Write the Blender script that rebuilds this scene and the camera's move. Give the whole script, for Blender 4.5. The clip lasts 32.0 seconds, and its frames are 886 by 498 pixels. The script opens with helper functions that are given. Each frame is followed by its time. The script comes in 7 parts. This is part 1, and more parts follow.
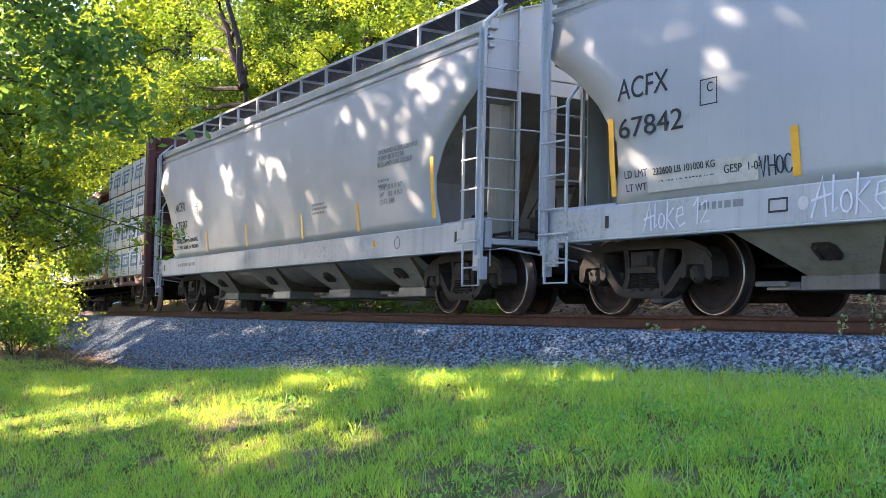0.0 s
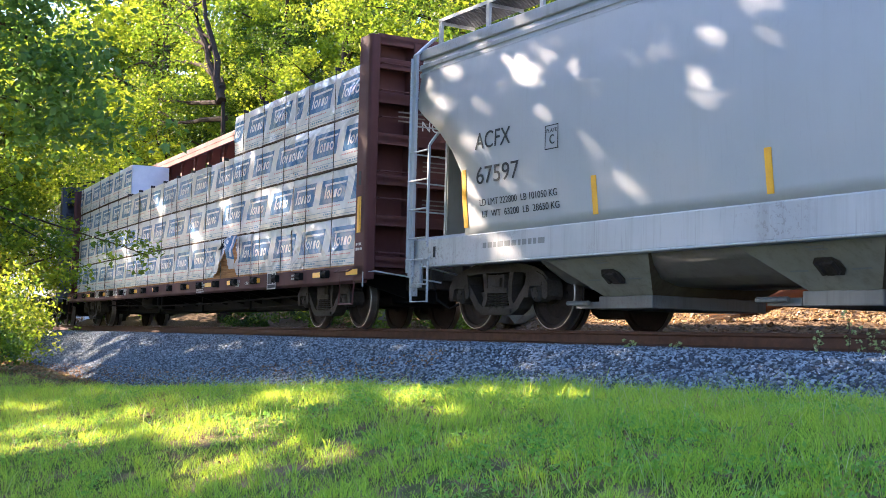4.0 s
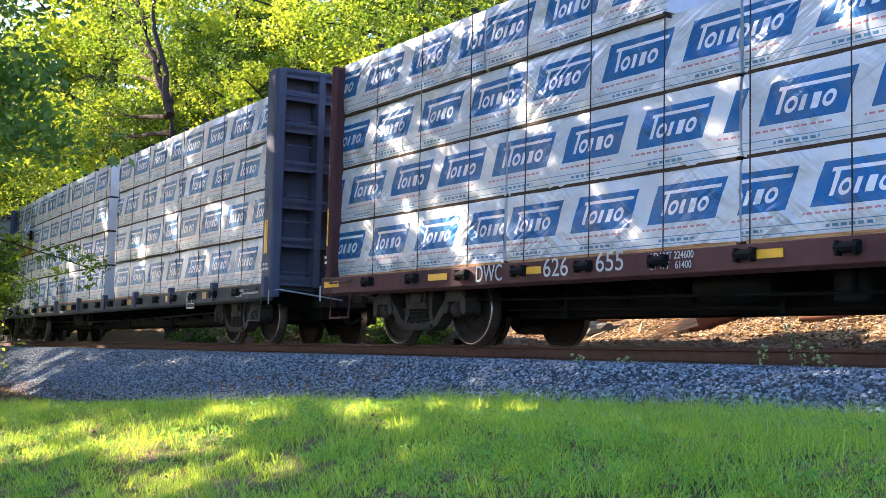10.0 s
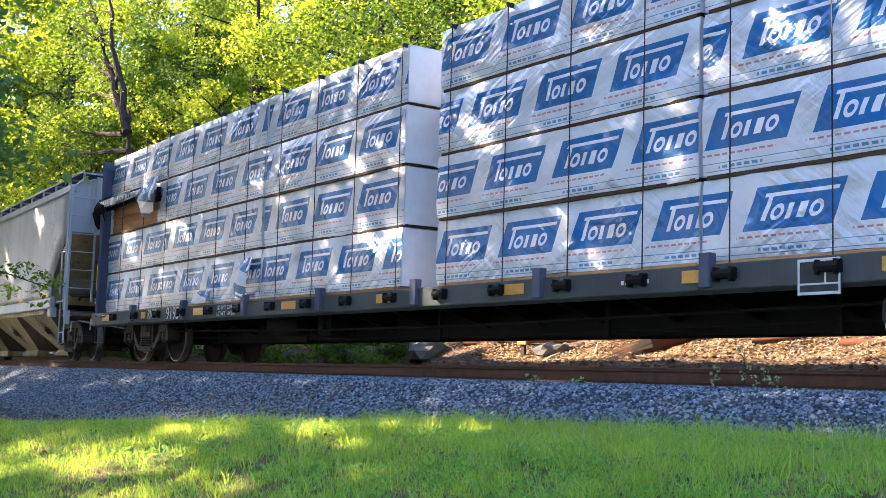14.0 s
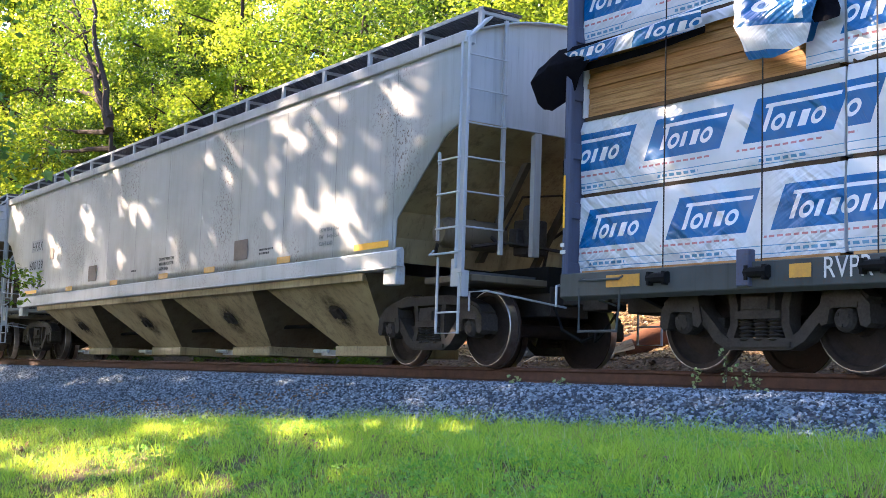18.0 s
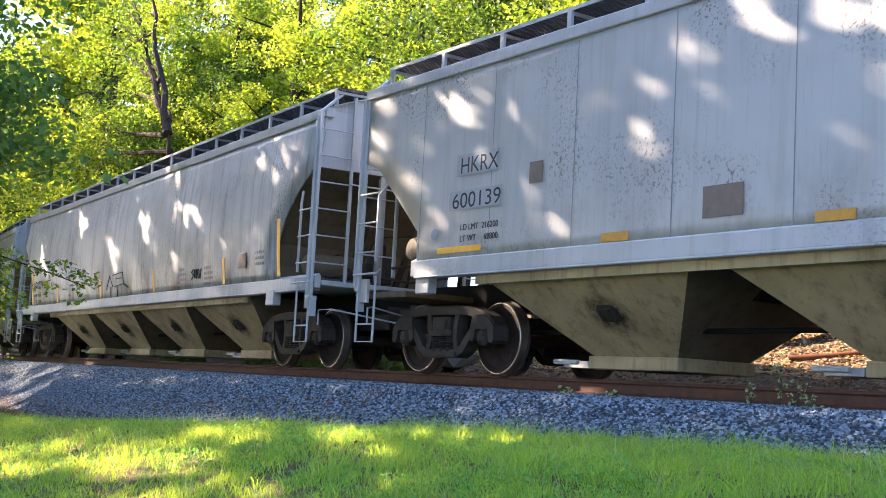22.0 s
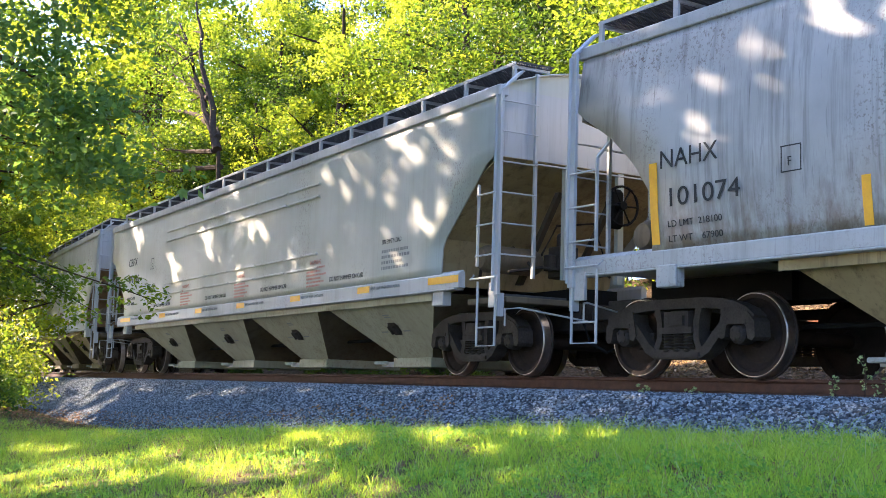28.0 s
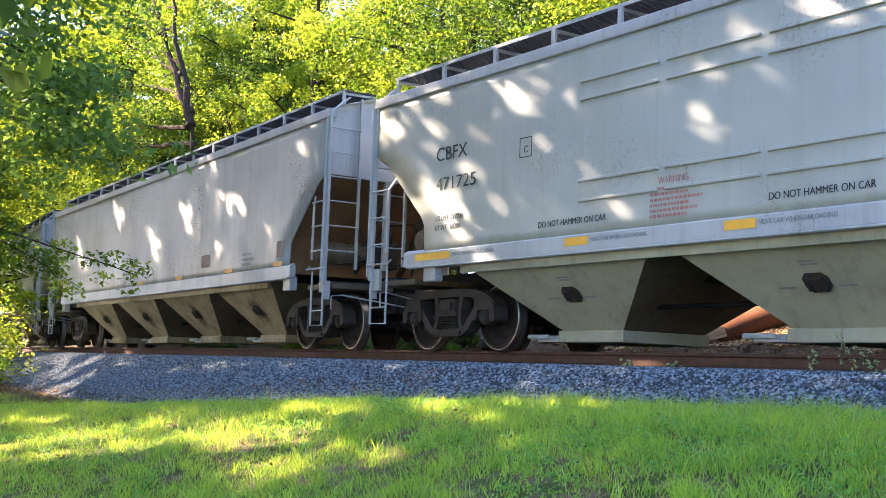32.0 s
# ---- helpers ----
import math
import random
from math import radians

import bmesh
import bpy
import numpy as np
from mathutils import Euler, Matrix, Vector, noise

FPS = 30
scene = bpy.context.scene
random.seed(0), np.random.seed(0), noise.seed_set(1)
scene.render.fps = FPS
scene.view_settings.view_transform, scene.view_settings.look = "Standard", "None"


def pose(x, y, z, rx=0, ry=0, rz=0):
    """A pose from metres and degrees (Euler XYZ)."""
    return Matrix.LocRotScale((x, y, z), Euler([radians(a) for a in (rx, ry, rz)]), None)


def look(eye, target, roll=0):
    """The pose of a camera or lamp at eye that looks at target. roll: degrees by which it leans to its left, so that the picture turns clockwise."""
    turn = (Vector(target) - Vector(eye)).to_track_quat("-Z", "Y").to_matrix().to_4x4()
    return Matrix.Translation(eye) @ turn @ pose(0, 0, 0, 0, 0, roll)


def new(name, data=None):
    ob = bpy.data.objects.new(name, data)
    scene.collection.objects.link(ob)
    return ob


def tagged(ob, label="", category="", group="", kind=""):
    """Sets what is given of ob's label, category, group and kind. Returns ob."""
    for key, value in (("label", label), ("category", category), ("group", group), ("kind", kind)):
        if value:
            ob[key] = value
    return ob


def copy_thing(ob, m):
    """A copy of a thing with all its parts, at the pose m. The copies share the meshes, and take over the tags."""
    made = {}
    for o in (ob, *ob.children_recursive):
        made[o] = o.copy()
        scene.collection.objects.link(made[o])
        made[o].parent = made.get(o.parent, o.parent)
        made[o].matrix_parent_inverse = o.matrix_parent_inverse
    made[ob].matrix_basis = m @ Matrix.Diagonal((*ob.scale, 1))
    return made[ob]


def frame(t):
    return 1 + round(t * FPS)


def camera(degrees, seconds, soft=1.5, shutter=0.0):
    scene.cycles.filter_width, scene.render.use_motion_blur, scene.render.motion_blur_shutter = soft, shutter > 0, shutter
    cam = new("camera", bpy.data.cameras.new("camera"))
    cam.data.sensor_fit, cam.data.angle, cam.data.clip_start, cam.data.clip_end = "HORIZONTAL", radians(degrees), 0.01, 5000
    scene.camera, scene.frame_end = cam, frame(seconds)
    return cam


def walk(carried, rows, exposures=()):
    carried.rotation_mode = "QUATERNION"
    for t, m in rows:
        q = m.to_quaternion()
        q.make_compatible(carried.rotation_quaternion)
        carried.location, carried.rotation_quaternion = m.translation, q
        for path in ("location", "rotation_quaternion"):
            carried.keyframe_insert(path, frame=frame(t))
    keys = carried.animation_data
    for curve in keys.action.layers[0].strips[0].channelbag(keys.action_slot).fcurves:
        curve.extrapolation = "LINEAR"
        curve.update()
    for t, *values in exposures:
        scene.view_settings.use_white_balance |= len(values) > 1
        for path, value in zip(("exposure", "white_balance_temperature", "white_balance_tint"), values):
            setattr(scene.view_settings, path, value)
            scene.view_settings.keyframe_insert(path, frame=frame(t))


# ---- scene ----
# camera: stands on the grass beside the line and pans a little
cam = camera(40.04, 32.0, soft=0.6)
PATH = [
    (0.0, pose(0.000, 0.000, -0.144, 93.47, -1.32, 59.91)),
    (0.5, pose(-0.038, 0.031, -0.143, 93.62, -1.24, 59.65)),
    (1.0, pose(-0.034, 0.037, -0.141, 93.75, -1.17, 59.49)),
    (1.5, pose(-0.020, 0.022, -0.142, 93.85, -1.38, 59.29)),
    (2.0, pose(-0.019, 0.020, -0.145, 93.94, -1.50, 59.13)),
    (2.5, pose(-0.034, 0.026, -0.146, 93.97, -1.49, 59.04)),
    (4.5, pose(-0.019, 0.040, -0.140, 94.30, -1.38, 58.79)),
    (5.0, pose(-0.011, 0.050, -0.135, 94.35, -1.29, 58.70)),
    (5.5, pose(-0.015, 0.062, -0.136, 94.47, -1.30, 58.61)),
    (6.0, pose(-0.033, 0.060, -0.145, 94.56, -1.43, 58.33)),
    (6.5, pose(-0.041, 0.062, -0.136, 94.65, -1.43, 58.05)),
    (7.0, pose(0.016, 0.035, -0.129, 94.68, -1.24, 57.78)),
    (7.5, pose(-0.004, 0.032, -0.137, 94.73, -1.30, 57.49)),
    (8.0, pose(-0.006, 0.020, -0.144, 94.79, -1.45, 57.20)),
    (8.5, pose(-0.010, 0.021, -0.148, 94.86, -1.45, 57.00)),
    (9.0, pose(-0.007, 0.018, -0.150, 94.91, -1.41, 56.82)),
    (9.5, pose(-0.007, 0.018, -0.156, 94.98, -1.39, 56.62)),
    (10.0, pose(-0.008, 0.027, -0.164, 95.05, -1.41, 56.49)),
    (10.5, pose(0.001, 0.030, -0.170, 95.11, -1.42, 56.35)),
    (11.0, pose(0.010, 0.026, -0.176, 95.18, -1.51, 56.18)),
    (11.5, pose(0.013, 0.023, -0.182, 95.25, -1.59, 55.99)),
    (12.0, pose(0.022, 0.027, -0.177, 95.29, -1.58, 55.74)),
    (12.5, pose(0.018, 0.029, -0.175, 95.46, -1.72, 55.34)),
    (13.0, pose(-0.005, 0.044, -0.184, 95.78, -1.98, 54.91)),
    (13.5, pose(0.028, 0.046, -0.170, 95.97, -1.69, 54.68)),
    (15.5, pose(0.028, 0.030, -0.181, 96.27, -1.91, 54.09)),
    (16.0, pose(0.008, 0.055, -0.181, 96.27, -1.92, 53.99)),
    (16.5, pose(-0.001, 0.056, -0.184, 96.26, -1.95, 53.93)),
    (17.0, pose(0.001, 0.051, -0.179, 96.23, -1.90, 53.85)),
    (17.5, pose(0.009, 0.063, -0.172, 96.17, -1.89, 53.78)),
    (18.0, pose(0.009, 0.065, -0.173, 96.13, -1.94, 53.69)),
    (18.5, pose(0.015, 0.049, -0.166, 96.06, -1.89, 53.59)),
    (19.0, pose(0.031, 0.044, -0.166, 96.06, -1.86, 53.53)),
    (19.5, pose(0.006, 0.072, -0.153, 96.08, -1.82, 53.43)),
    (20.0, pose(0.020, 0.081, -0.140, 96.14, -1.62, 53.37)),
    (20.5, pose(0.034, 0.074, -0.135, 96.31, -1.61, 53.28)),
    (21.0, pose(0.022, 0.072, -0.142, 96.32, -1.94, 54.30)),
    (21.5, pose(-0.006, 0.083, -0.145, 96.32, -2.67, 54.49)),
    (22.0, pose(-0.007, 0.071, -0.151, 96.33, -3.18, 56.05)),
    (22.5, pose(-0.005, 0.055, -0.148, 96.38, -3.25, 56.88)),
    (23.0, pose(-0.007, 0.054, -0.146, 96.48, -3.24, 57.10)),
    (23.5, pose(-0.002, 0.057, -0.147, 96.55, -3.07, 57.07)),
    (24.0, pose(-0.011, 0.048, -0.156, 96.64, -3.09, 57.31)),
    (24.5, pose(-0.051, 0.041, -0.157, 96.77, -3.18, 57.73)),
    (25.0, pose(-0.068, 0.040, -0.162, 96.50, -4.06, 58.38)),
    (25.5, pose(-0.049, 0.041, -0.166, 96.42, -3.85, 58.83)),
    (27.5, pose(-0.062, -0.324, -0.217, 96.83, -1.76, 58.15)),
    (28.0, pose(-0.031, -0.419, -0.241, 96.67, -1.81, 57.98)),
    (28.5, pose(0.019, -0.521, -0.260, 95.93, -1.55, 57.92)),
    (29.0, pose(0.030, -0.632, -0.276, 95.46, -1.11, 57.84)),
    (29.5, pose(0.024, -0.691, -0.295, 95.18, -0.99, 57.70)),
    (30.0, pose(0.007, -0.703, -0.300, 95.25, -1.01, 57.41)),
    (30.5, pose(-0.013, -0.697, -0.304, 95.40, -1.04, 57.10)),
    (31.0, pose(0.109, -0.771, -0.298, 95.43, -0.95, 56.84)),
    (31.5, pose(0.089, -0.773, -0.299, 95.57, -1.33, 56.64)),
    (32.0, pose(0.070, -0.778, -0.303, 95.71, -2.04, 56.36)),
]
walk(cam, PATH, [(0.0, 2.70, 5230, 23), (5.0, 2.65, 5180, 23), (8.0, 2.55, 5180, 22), (12.0, 2.60, 5180, 23), (16.0, 2.57, 5180, 24), (19.0, 2.92, 5330, 24), (20.5, 2.75, 5330, 24), (22.0, 2.71, 5280, 24), (24.0, 2.75, 5280, 23), (28.0, 2.75, 5330, 23), (32.0, 2.83, 5330, 23)])

TRACK_Y, BEND = 10.130, 0.001424
# the train's way along the line, metres run at each second
RUN = (0.00, 3.68, 7.37, 11.10, 14.84, 18.59, 22.36, 26.09, 29.85, 33.64, 37.46, 41.31, 45.16, 49.00, 52.85, 56.71, 60.57, 64.46, 68.37, 72.29, 76.22, 80.17, 84.17, 88.19, 92.19, 96.19, 100.19, 104.20, 108.21, 112.24, 116.26, 120.26, 124.27)
# ---- daylight: low warm sun from behind the trees, clear sky ----
SUN_WAY = Vector((1.0, 0.45, -0.60)).normalized()
world = bpy.data.worlds.new("world")
scene.world = world
world.use_nodes = True
wn = world.node_tree
sky = wn.nodes.new("ShaderNodeTexSky")
sky.sky_type = "NISHITA"
sky.sun_disc = False
sky.sun_elevation = math.asin(-SUN_WAY.z)
sky.sun_rotation = math.atan2(-SUN_WAY.x, -SUN_WAY.y)
wn.links.new(sky.outputs[0], wn.nodes["Background"].inputs[0])
wn.nodes["Background"].inputs[1].default_value = 0.097
sun = new("sun", bpy.data.lights.new("sun", "SUN"))
sun.data.energy, sun.data.angle, sun.data.color = 5.6, radians(0.5), (1.0, 0.75, 0.43)
sun.matrix_world = look((0, 0, 30), Vector((0, 0, 30)) + SUN_WAY)


# ---- materials ----
def node_mat(name):
    m = bpy.data.materials.new(name)
    m.use_nodes = True
    nt = m.node_tree
    return m, nt, nt.nodes["Principled BSDF"]


def add(nt, kind, **given):
    n = nt.nodes.new(kind)
    for key, value in given.items():
        n.inputs[key.replace("_", " ")].default_value = value
    return n


def ramp(nt, src, lo, hi, a=(0, 0, 0, 1), b=(1, 1, 1, 1)):
    r = nt.nodes.new("ShaderNodeValToRGB")
    r.color_ramp.elements[0].position, r.color_ramp.elements[0].color = lo, a
    r.color_ramp.elements[1].position, r.color_ramp.elements[1].color = hi, b
    nt.links.new(src, r.inputs[0])
    return r.outputs[0]


def mix(nt, fac, a, b, blend="MIX"):
    n = nt.nodes.new("ShaderNodeMix")
    n.data_type, n.blend_type = "RGBA", blend
    for socket, value in ((n.inputs[0], fac), (n.inputs[6], a), (n.inputs[7], b)):
        if isinstance(value, (int, float, tuple)):
            socket.default_value = value
        else:
            nt.links.new(value, socket)
    return n.outputs[2]


def coords(nt, sx=1.0, sy=1.0, sz=1.0, source="Object"):
    c = nt.nodes.new("ShaderNodeTexCoord")
    mp = nt.nodes.new("ShaderNodeMapping")
    mp.inputs["Scale"].default_value = (sx, sy, sz)
    nt.links.new(c.outputs[source], mp.inputs[0])
    return mp.outputs[0]


def noise_tex(nt, vec, scale, detail=4.0, rough=0.6):
    n = add(nt, "ShaderNodeTexNoise", Scale=scale, Detail=detail, Roughness=rough)
    nt.links.new(vec, n.inputs["Vector"])
    return n.outputs[0]


def bump(nt, height, strength, distance, bsdf):
    b = add(nt, "ShaderNodeBump", Strength=strength, Distance=distance)
    nt.links.new(height, b.inputs["Height"])
    nt.links.new(b.outputs[0], bsdf.inputs["Normal"])


def rgb(r, g, b):
    return (r, g, b, 1.0)


def plain(name, base, dark, rough=0.6, metal=0.0, scale=6.0, bumps=0.15, lo=0.35, hi=0.75, fine=40.0):
    """A surface mottled at two scales with fine relief."""
    m, nt, b = node_mat(name)
    v = coords(nt)
    big = noise_tex(nt, v, scale)
    small = noise_tex(nt, v, fine, 3.0)
    col = mix(nt, ramp(nt, big, lo, hi), rgb(*base), rgb(*dark))
    col = mix(nt, 0.35, col, mix(nt, ramp(nt, small, 0.3, 0.7), rgb(*base), rgb(*dark)))
    nt.links.new(col, b.inputs["Base Color"])
    b.inputs["Roughness"].default_value, b.inputs["Metallic"].default_value = rough, metal
    b.inputs["Specular IOR Level"].default_value = 0.5 if rough < 0.6 else 0.15 if rough < 0.9 else 0.03
    bump(nt, small, bumps, 0.01, b)
    return m


def car_paint(name, base, grime, streak=0.5, low_dirt=0.6, rust=0.15, rough=0.42, splash=0.0):
    """Weathered railcar paint: run-down streaks, grime and spots of rust."""
    m, nt, b = node_mat(name)
    v1 = coords(nt, 3.0, 3.0, 0.12)
    v2 = coords(nt, 0.8, 0.8, 0.8)
    v3 = coords(nt, 9.0, 9.0, 0.5)
    runs = ramp(nt, noise_tex(nt, v1, 2.2, 5.0, 0.65), 0.50, 0.80)
    thin = ramp(nt, noise_tex(nt, v3, 3.0, 3.0, 0.6), 0.60, 0.78)
    cloud = ramp(nt, noise_tex(nt, v2, 1.3, 5.0, 0.6), 0.40, 0.72)
    spots = ramp(nt, noise_tex(nt, v2, 30.0, 3.0, 0.7), 0.55, 0.60)
    patch = ramp(nt, noise_tex(nt, v2, 0.7, 3.0, 0.6), 0.50, 0.66)
    col = mix(nt, mix(nt, streak, (0, 0, 0, 1), runs), rgb(*base), rgb(*grime))
    col = mix(nt, mix(nt, streak * 0.7, (0, 0, 0, 1), thin), col, rgb(grime[0] * 0.6, grime[1] * 0.6, grime[2] * 0.6))
    col = mix(nt, mix(nt, low_dirt * 0.5, (0, 0, 0, 1), cloud), col, rgb(*grime))
    sp = nt.nodes.new("ShaderNodeMath")
    sp.operation = "MULTIPLY"
    nt.links.new(spots, sp.inputs[0])
    nt.links.new(patch, sp.inputs[1])
    if splash:
        # road dirt thrown up from the wheels, thinning out with height
        xyz = nt.nodes.new("ShaderNodeSeparateXYZ")
        nt.links.new(coords(nt, 1.0, 1.0, 0.25), xyz.inputs[0])
        foot = ramp(nt, xyz.outputs[2], 0.34, 0.56, (1, 1, 1, 1), (0, 0, 0, 1))
        blotch = ramp(nt, noise_tex(nt, coords(nt, 1.0, 1.0, 0.45), 2.6, 6.0, 0.7), 0.44, 0.62)
        col = mix(nt, mix(nt, splash, (0, 0, 0, 1), mix(nt, 1.0, foot, blotch, "MULTIPLY")), col, rgb(0.15, 0.105, 0.065))
    col = mix(nt, mix(nt, rust, (0, 0, 0, 1), sp.outputs[0]), col, rgb(0.09, 0.045, 0.025))
    nt.links.new(col, b.inputs["Base Color"])
    nt.links.new(ramp(nt, cloud, 0.0, 1.0, (rough, rough, rough, 1), (rough + 0.25,) * 3 + (1,)), b.inputs["Roughness"])
    bump(nt, noise_tex(nt, v2, 2.0, 3.0), 0.12, 0.02, b)
    return m


def leaf_mat(name, a, c, glow, deep=None):
    """Thin leaves that let light through; deep: dark patches painted into the crown as shade."""
    m, nt, b = node_mat(name)
    g = nt.nodes.new("ShaderNodeNewGeometry")
    col = ramp(nt, g.outputs["Random Per Island"], 0.0, 1.0, rgb(*a), rgb(*c))
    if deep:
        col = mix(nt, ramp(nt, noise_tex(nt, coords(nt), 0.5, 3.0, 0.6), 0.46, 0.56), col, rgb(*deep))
    nt.links.new(col, b.inputs["Base Color"])
    b.inputs["Roughness"].default_value = 0.55
    b.inputs["Specular IOR Level"].default_value = 0.25
    tr = nt.nodes.new("ShaderNodeBsdfTranslucent")
    nt.links.new(mix(nt, 1.0, col, rgb(*glow), "MULTIPLY"), tr.inputs[0])
    mx = add(nt, "ShaderNodeMixShader", Fac=0.45)
    nt.links.new(b.outputs[0], mx.inputs[1])
    nt.links.new(tr.outputs[0], mx.inputs[2])
    nt.links.new(mx.outputs[0], nt.nodes["Material Output"].inputs[0])
    return m


def smudge_mat():
    """Grease that thins out raggedly from its middle, over whatever lies below."""
    m, nt, b = node_mat("greasy_smudge")
    b.inputs["Base Color"].default_value = rgb(0.035, 0.026, 0.016)
    b.inputs["Roughness"].default_value = 0.7
    g = nt.nodes.new("ShaderNodeTexGradient")
    g.gradient_type = "SPHERICAL"
    nt.links.new(coords(nt, 2.3, 2.3, 3.0), g.inputs[0])
    n = noise_tex(nt, coords(nt), 9.0, 4.0, 0.7)
    s = nt.nodes.new("ShaderNodeMath")
    s.operation = "MULTIPLY"
    nt.links.new(ramp(nt, g.outputs[1], 0.0, 0.7), s.inputs[0])
    nt.links.new(ramp(nt, n, 0.30, 0.62), s.inputs[1])
    t = nt.nodes.new("ShaderNodeBsdfTransparent")
    mx = nt.nodes.new("ShaderNodeMixShader")
    nt.links.new(s.outputs[0], mx.inputs[0])
    nt.links.new(t.outputs[0], mx.inputs[1])
    nt.links.new(b.outputs[0], mx.inputs[2])
    nt.links.new(mx.outputs[0], nt.nodes["Material Output"].inputs[0])
    return m


def wrap_mat():
    """White woven lumber wrap printed with a row of blue slanted panels with plain white shapes."""
    m, nt, b = node_mat("lumber_wrap")
    uv = nt.nodes.new("ShaderNodeTexCoord").outputs["UV"]
    sep = nt.nodes.new("ShaderNodeSeparateXYZ")
    nt.links.new(uv, sep.inputs[0])

    def op(kind, a, c=0.0):
        n = nt.nodes.new("ShaderNodeMath")
        n.operation = kind
        for i, value in enumerate((a, c)):
            if isinstance(value, (int, float)):
                n.inputs[i].default_value = value
            else:
                nt.links.new(value, n.inputs[i])
        return n.outputs[0]

    def band(x, lo, hi):
        return op("MULTIPLY", op("GREATER_THAN", x, lo), op("LESS_THAN", x, hi))

    def either(a, c):
        return op("MAXIMUM", a, c)

    x, z = sep.outputs[0], sep.outputs[1]
    slant = op("SUBTRACT", x, op("MULTIPLY", z, 0.42))
    u = op("FRACT", op("DIVIDE", slant, 1.26))
    plate = op("MULTIPLY", band(u, 0.10, 0.88), band(z, 0.26, 0.66))
    top_bar = op("MULTIPLY", band(u, 0.20, 0.84), band(z, 0.560, 0.595))
    marks = top_bar
    for lo, hi, a, c in ((0.235, 0.275, 0.345, 0.56), (0.445, 0.490, 0.345, 0.485), (0.545, 0.615, 0.345, 0.485)):
        marks = either(marks, op("MULTIPLY", band(u, lo, hi), band(z, a, c)))
    for at in (0.360, 0.700):
        du, dz = op("DIVIDE", op("SUBTRACT", u, at), 0.058), op("DIVIDE", op("SUBTRACT", z, 0.415), 0.074)
        marks = either(marks, band(op("ADD", op("MULTIPLY", du, du), op("MULTIPLY", dz, dz)), 0.26, 1.0))
    dash = op("GREATER_THAN", op("FRACT", op("MULTIPLY", x, 11.0)), 0.3)
    red = op("MULTIPLY", op("MULTIPLY", band(u, 0.06, 0.80), band(z, 0.195, 0.215)), dash)
    line = band(z, 0.118, 0.126)
    line = either(line, op("MULTIPLY", op("MULTIPLY", band(u, 0.3, 0.72), band(z, 0.07, 0.098)), dash))
    line = either(line, band(z, 0.045, 0.053))
    v = coords(nt)
    fold = noise_tex(nt, coords(nt, 1.2, 1.0, 3.0), 1.4, 2.0, 0.5)
    white = mix(nt, ramp(nt, noise_tex(nt, v, 1.6, 4.0), 0.35, 0.75), rgb(0.70, 0.71, 0.71), rgb(0.55, 0.57, 0.59))
    col = mix(nt, plate, white, rgb(0.010, 0.125, 0.33))
    col = mix(nt, marks, col, rgb(0.78, 0.79, 0.80))
    col = mix(nt, red, col, rgb(0.50, 0.20, 0.20))
    col = mix(nt, line, col, rgb(0.10, 0.26, 0.42))
    nt.links.new(col, b.inputs["Base Color"])
    b.inputs["Roughness"].default_value = 0.30
    # taut plastic: soft pulls in two slants, finer wrinkles gathered in places
    high = op("MULTIPLY", fold, 0.35)
    for turn, along_x, along_z, scale, weight in ((0.65, 0.9, 0.10, 1.0, 0.55), (-0.5, 0.8, 0.085, 1.0, 0.40), (1.1, 0.35, 0.035, 1.0, 0.14)):
        tm = nt.nodes.new("ShaderNodeMapping")
        tm.vector_type = "TEXTURE"
        tm.inputs["Rotation"].default_value = (0, turn, 0)
        tm.inputs["Scale"].default_value = (along_x, 1.0, along_z)
        nt.links.new(coords(nt), tm.inputs[0])
        here = ramp(nt, noise_tex(nt, v, 0.9 + turn * 0.5, 2.0), 0.42, 0.60)
        high = op("ADD", high, op("MULTIPLY", op("MULTIPLY", noise_tex(nt, tm.outputs[0], scale, 2.0, 0.5), here), weight))
    bump(nt, high, 1.0, 0.115, b)
    return m


def board_mat():
    """Fresh-sawn boards, each a little different, with grain along them."""
    m, nt, b = node_mat("sawn_lumber")
    o = nt.nodes.new("ShaderNodeObjectInfo")
    v = coords(nt, 1.2, 14.0, 30.0)
    col = ramp(nt, o.outputs["Random"], 0.0, 1.0, rgb(0.56, 0.33, 0.13), rgb(0.40, 0.20, 0.065))
    col = mix(nt, ramp(nt, noise_tex(nt, v, 2.2, 4.0), 0.42, 0.72), col, rgb(0.22, 0.105, 0.035))
    nt.links.new(col, b.inputs["Base Color"])
    b.inputs["Roughness"].default_value = 0.75
    b.inputs["Specular IOR Level"].default_value = 0.15
    bump(nt, noise_tex(nt, v, 3.0, 3.0), 0.4, 0.01, b)
    return m


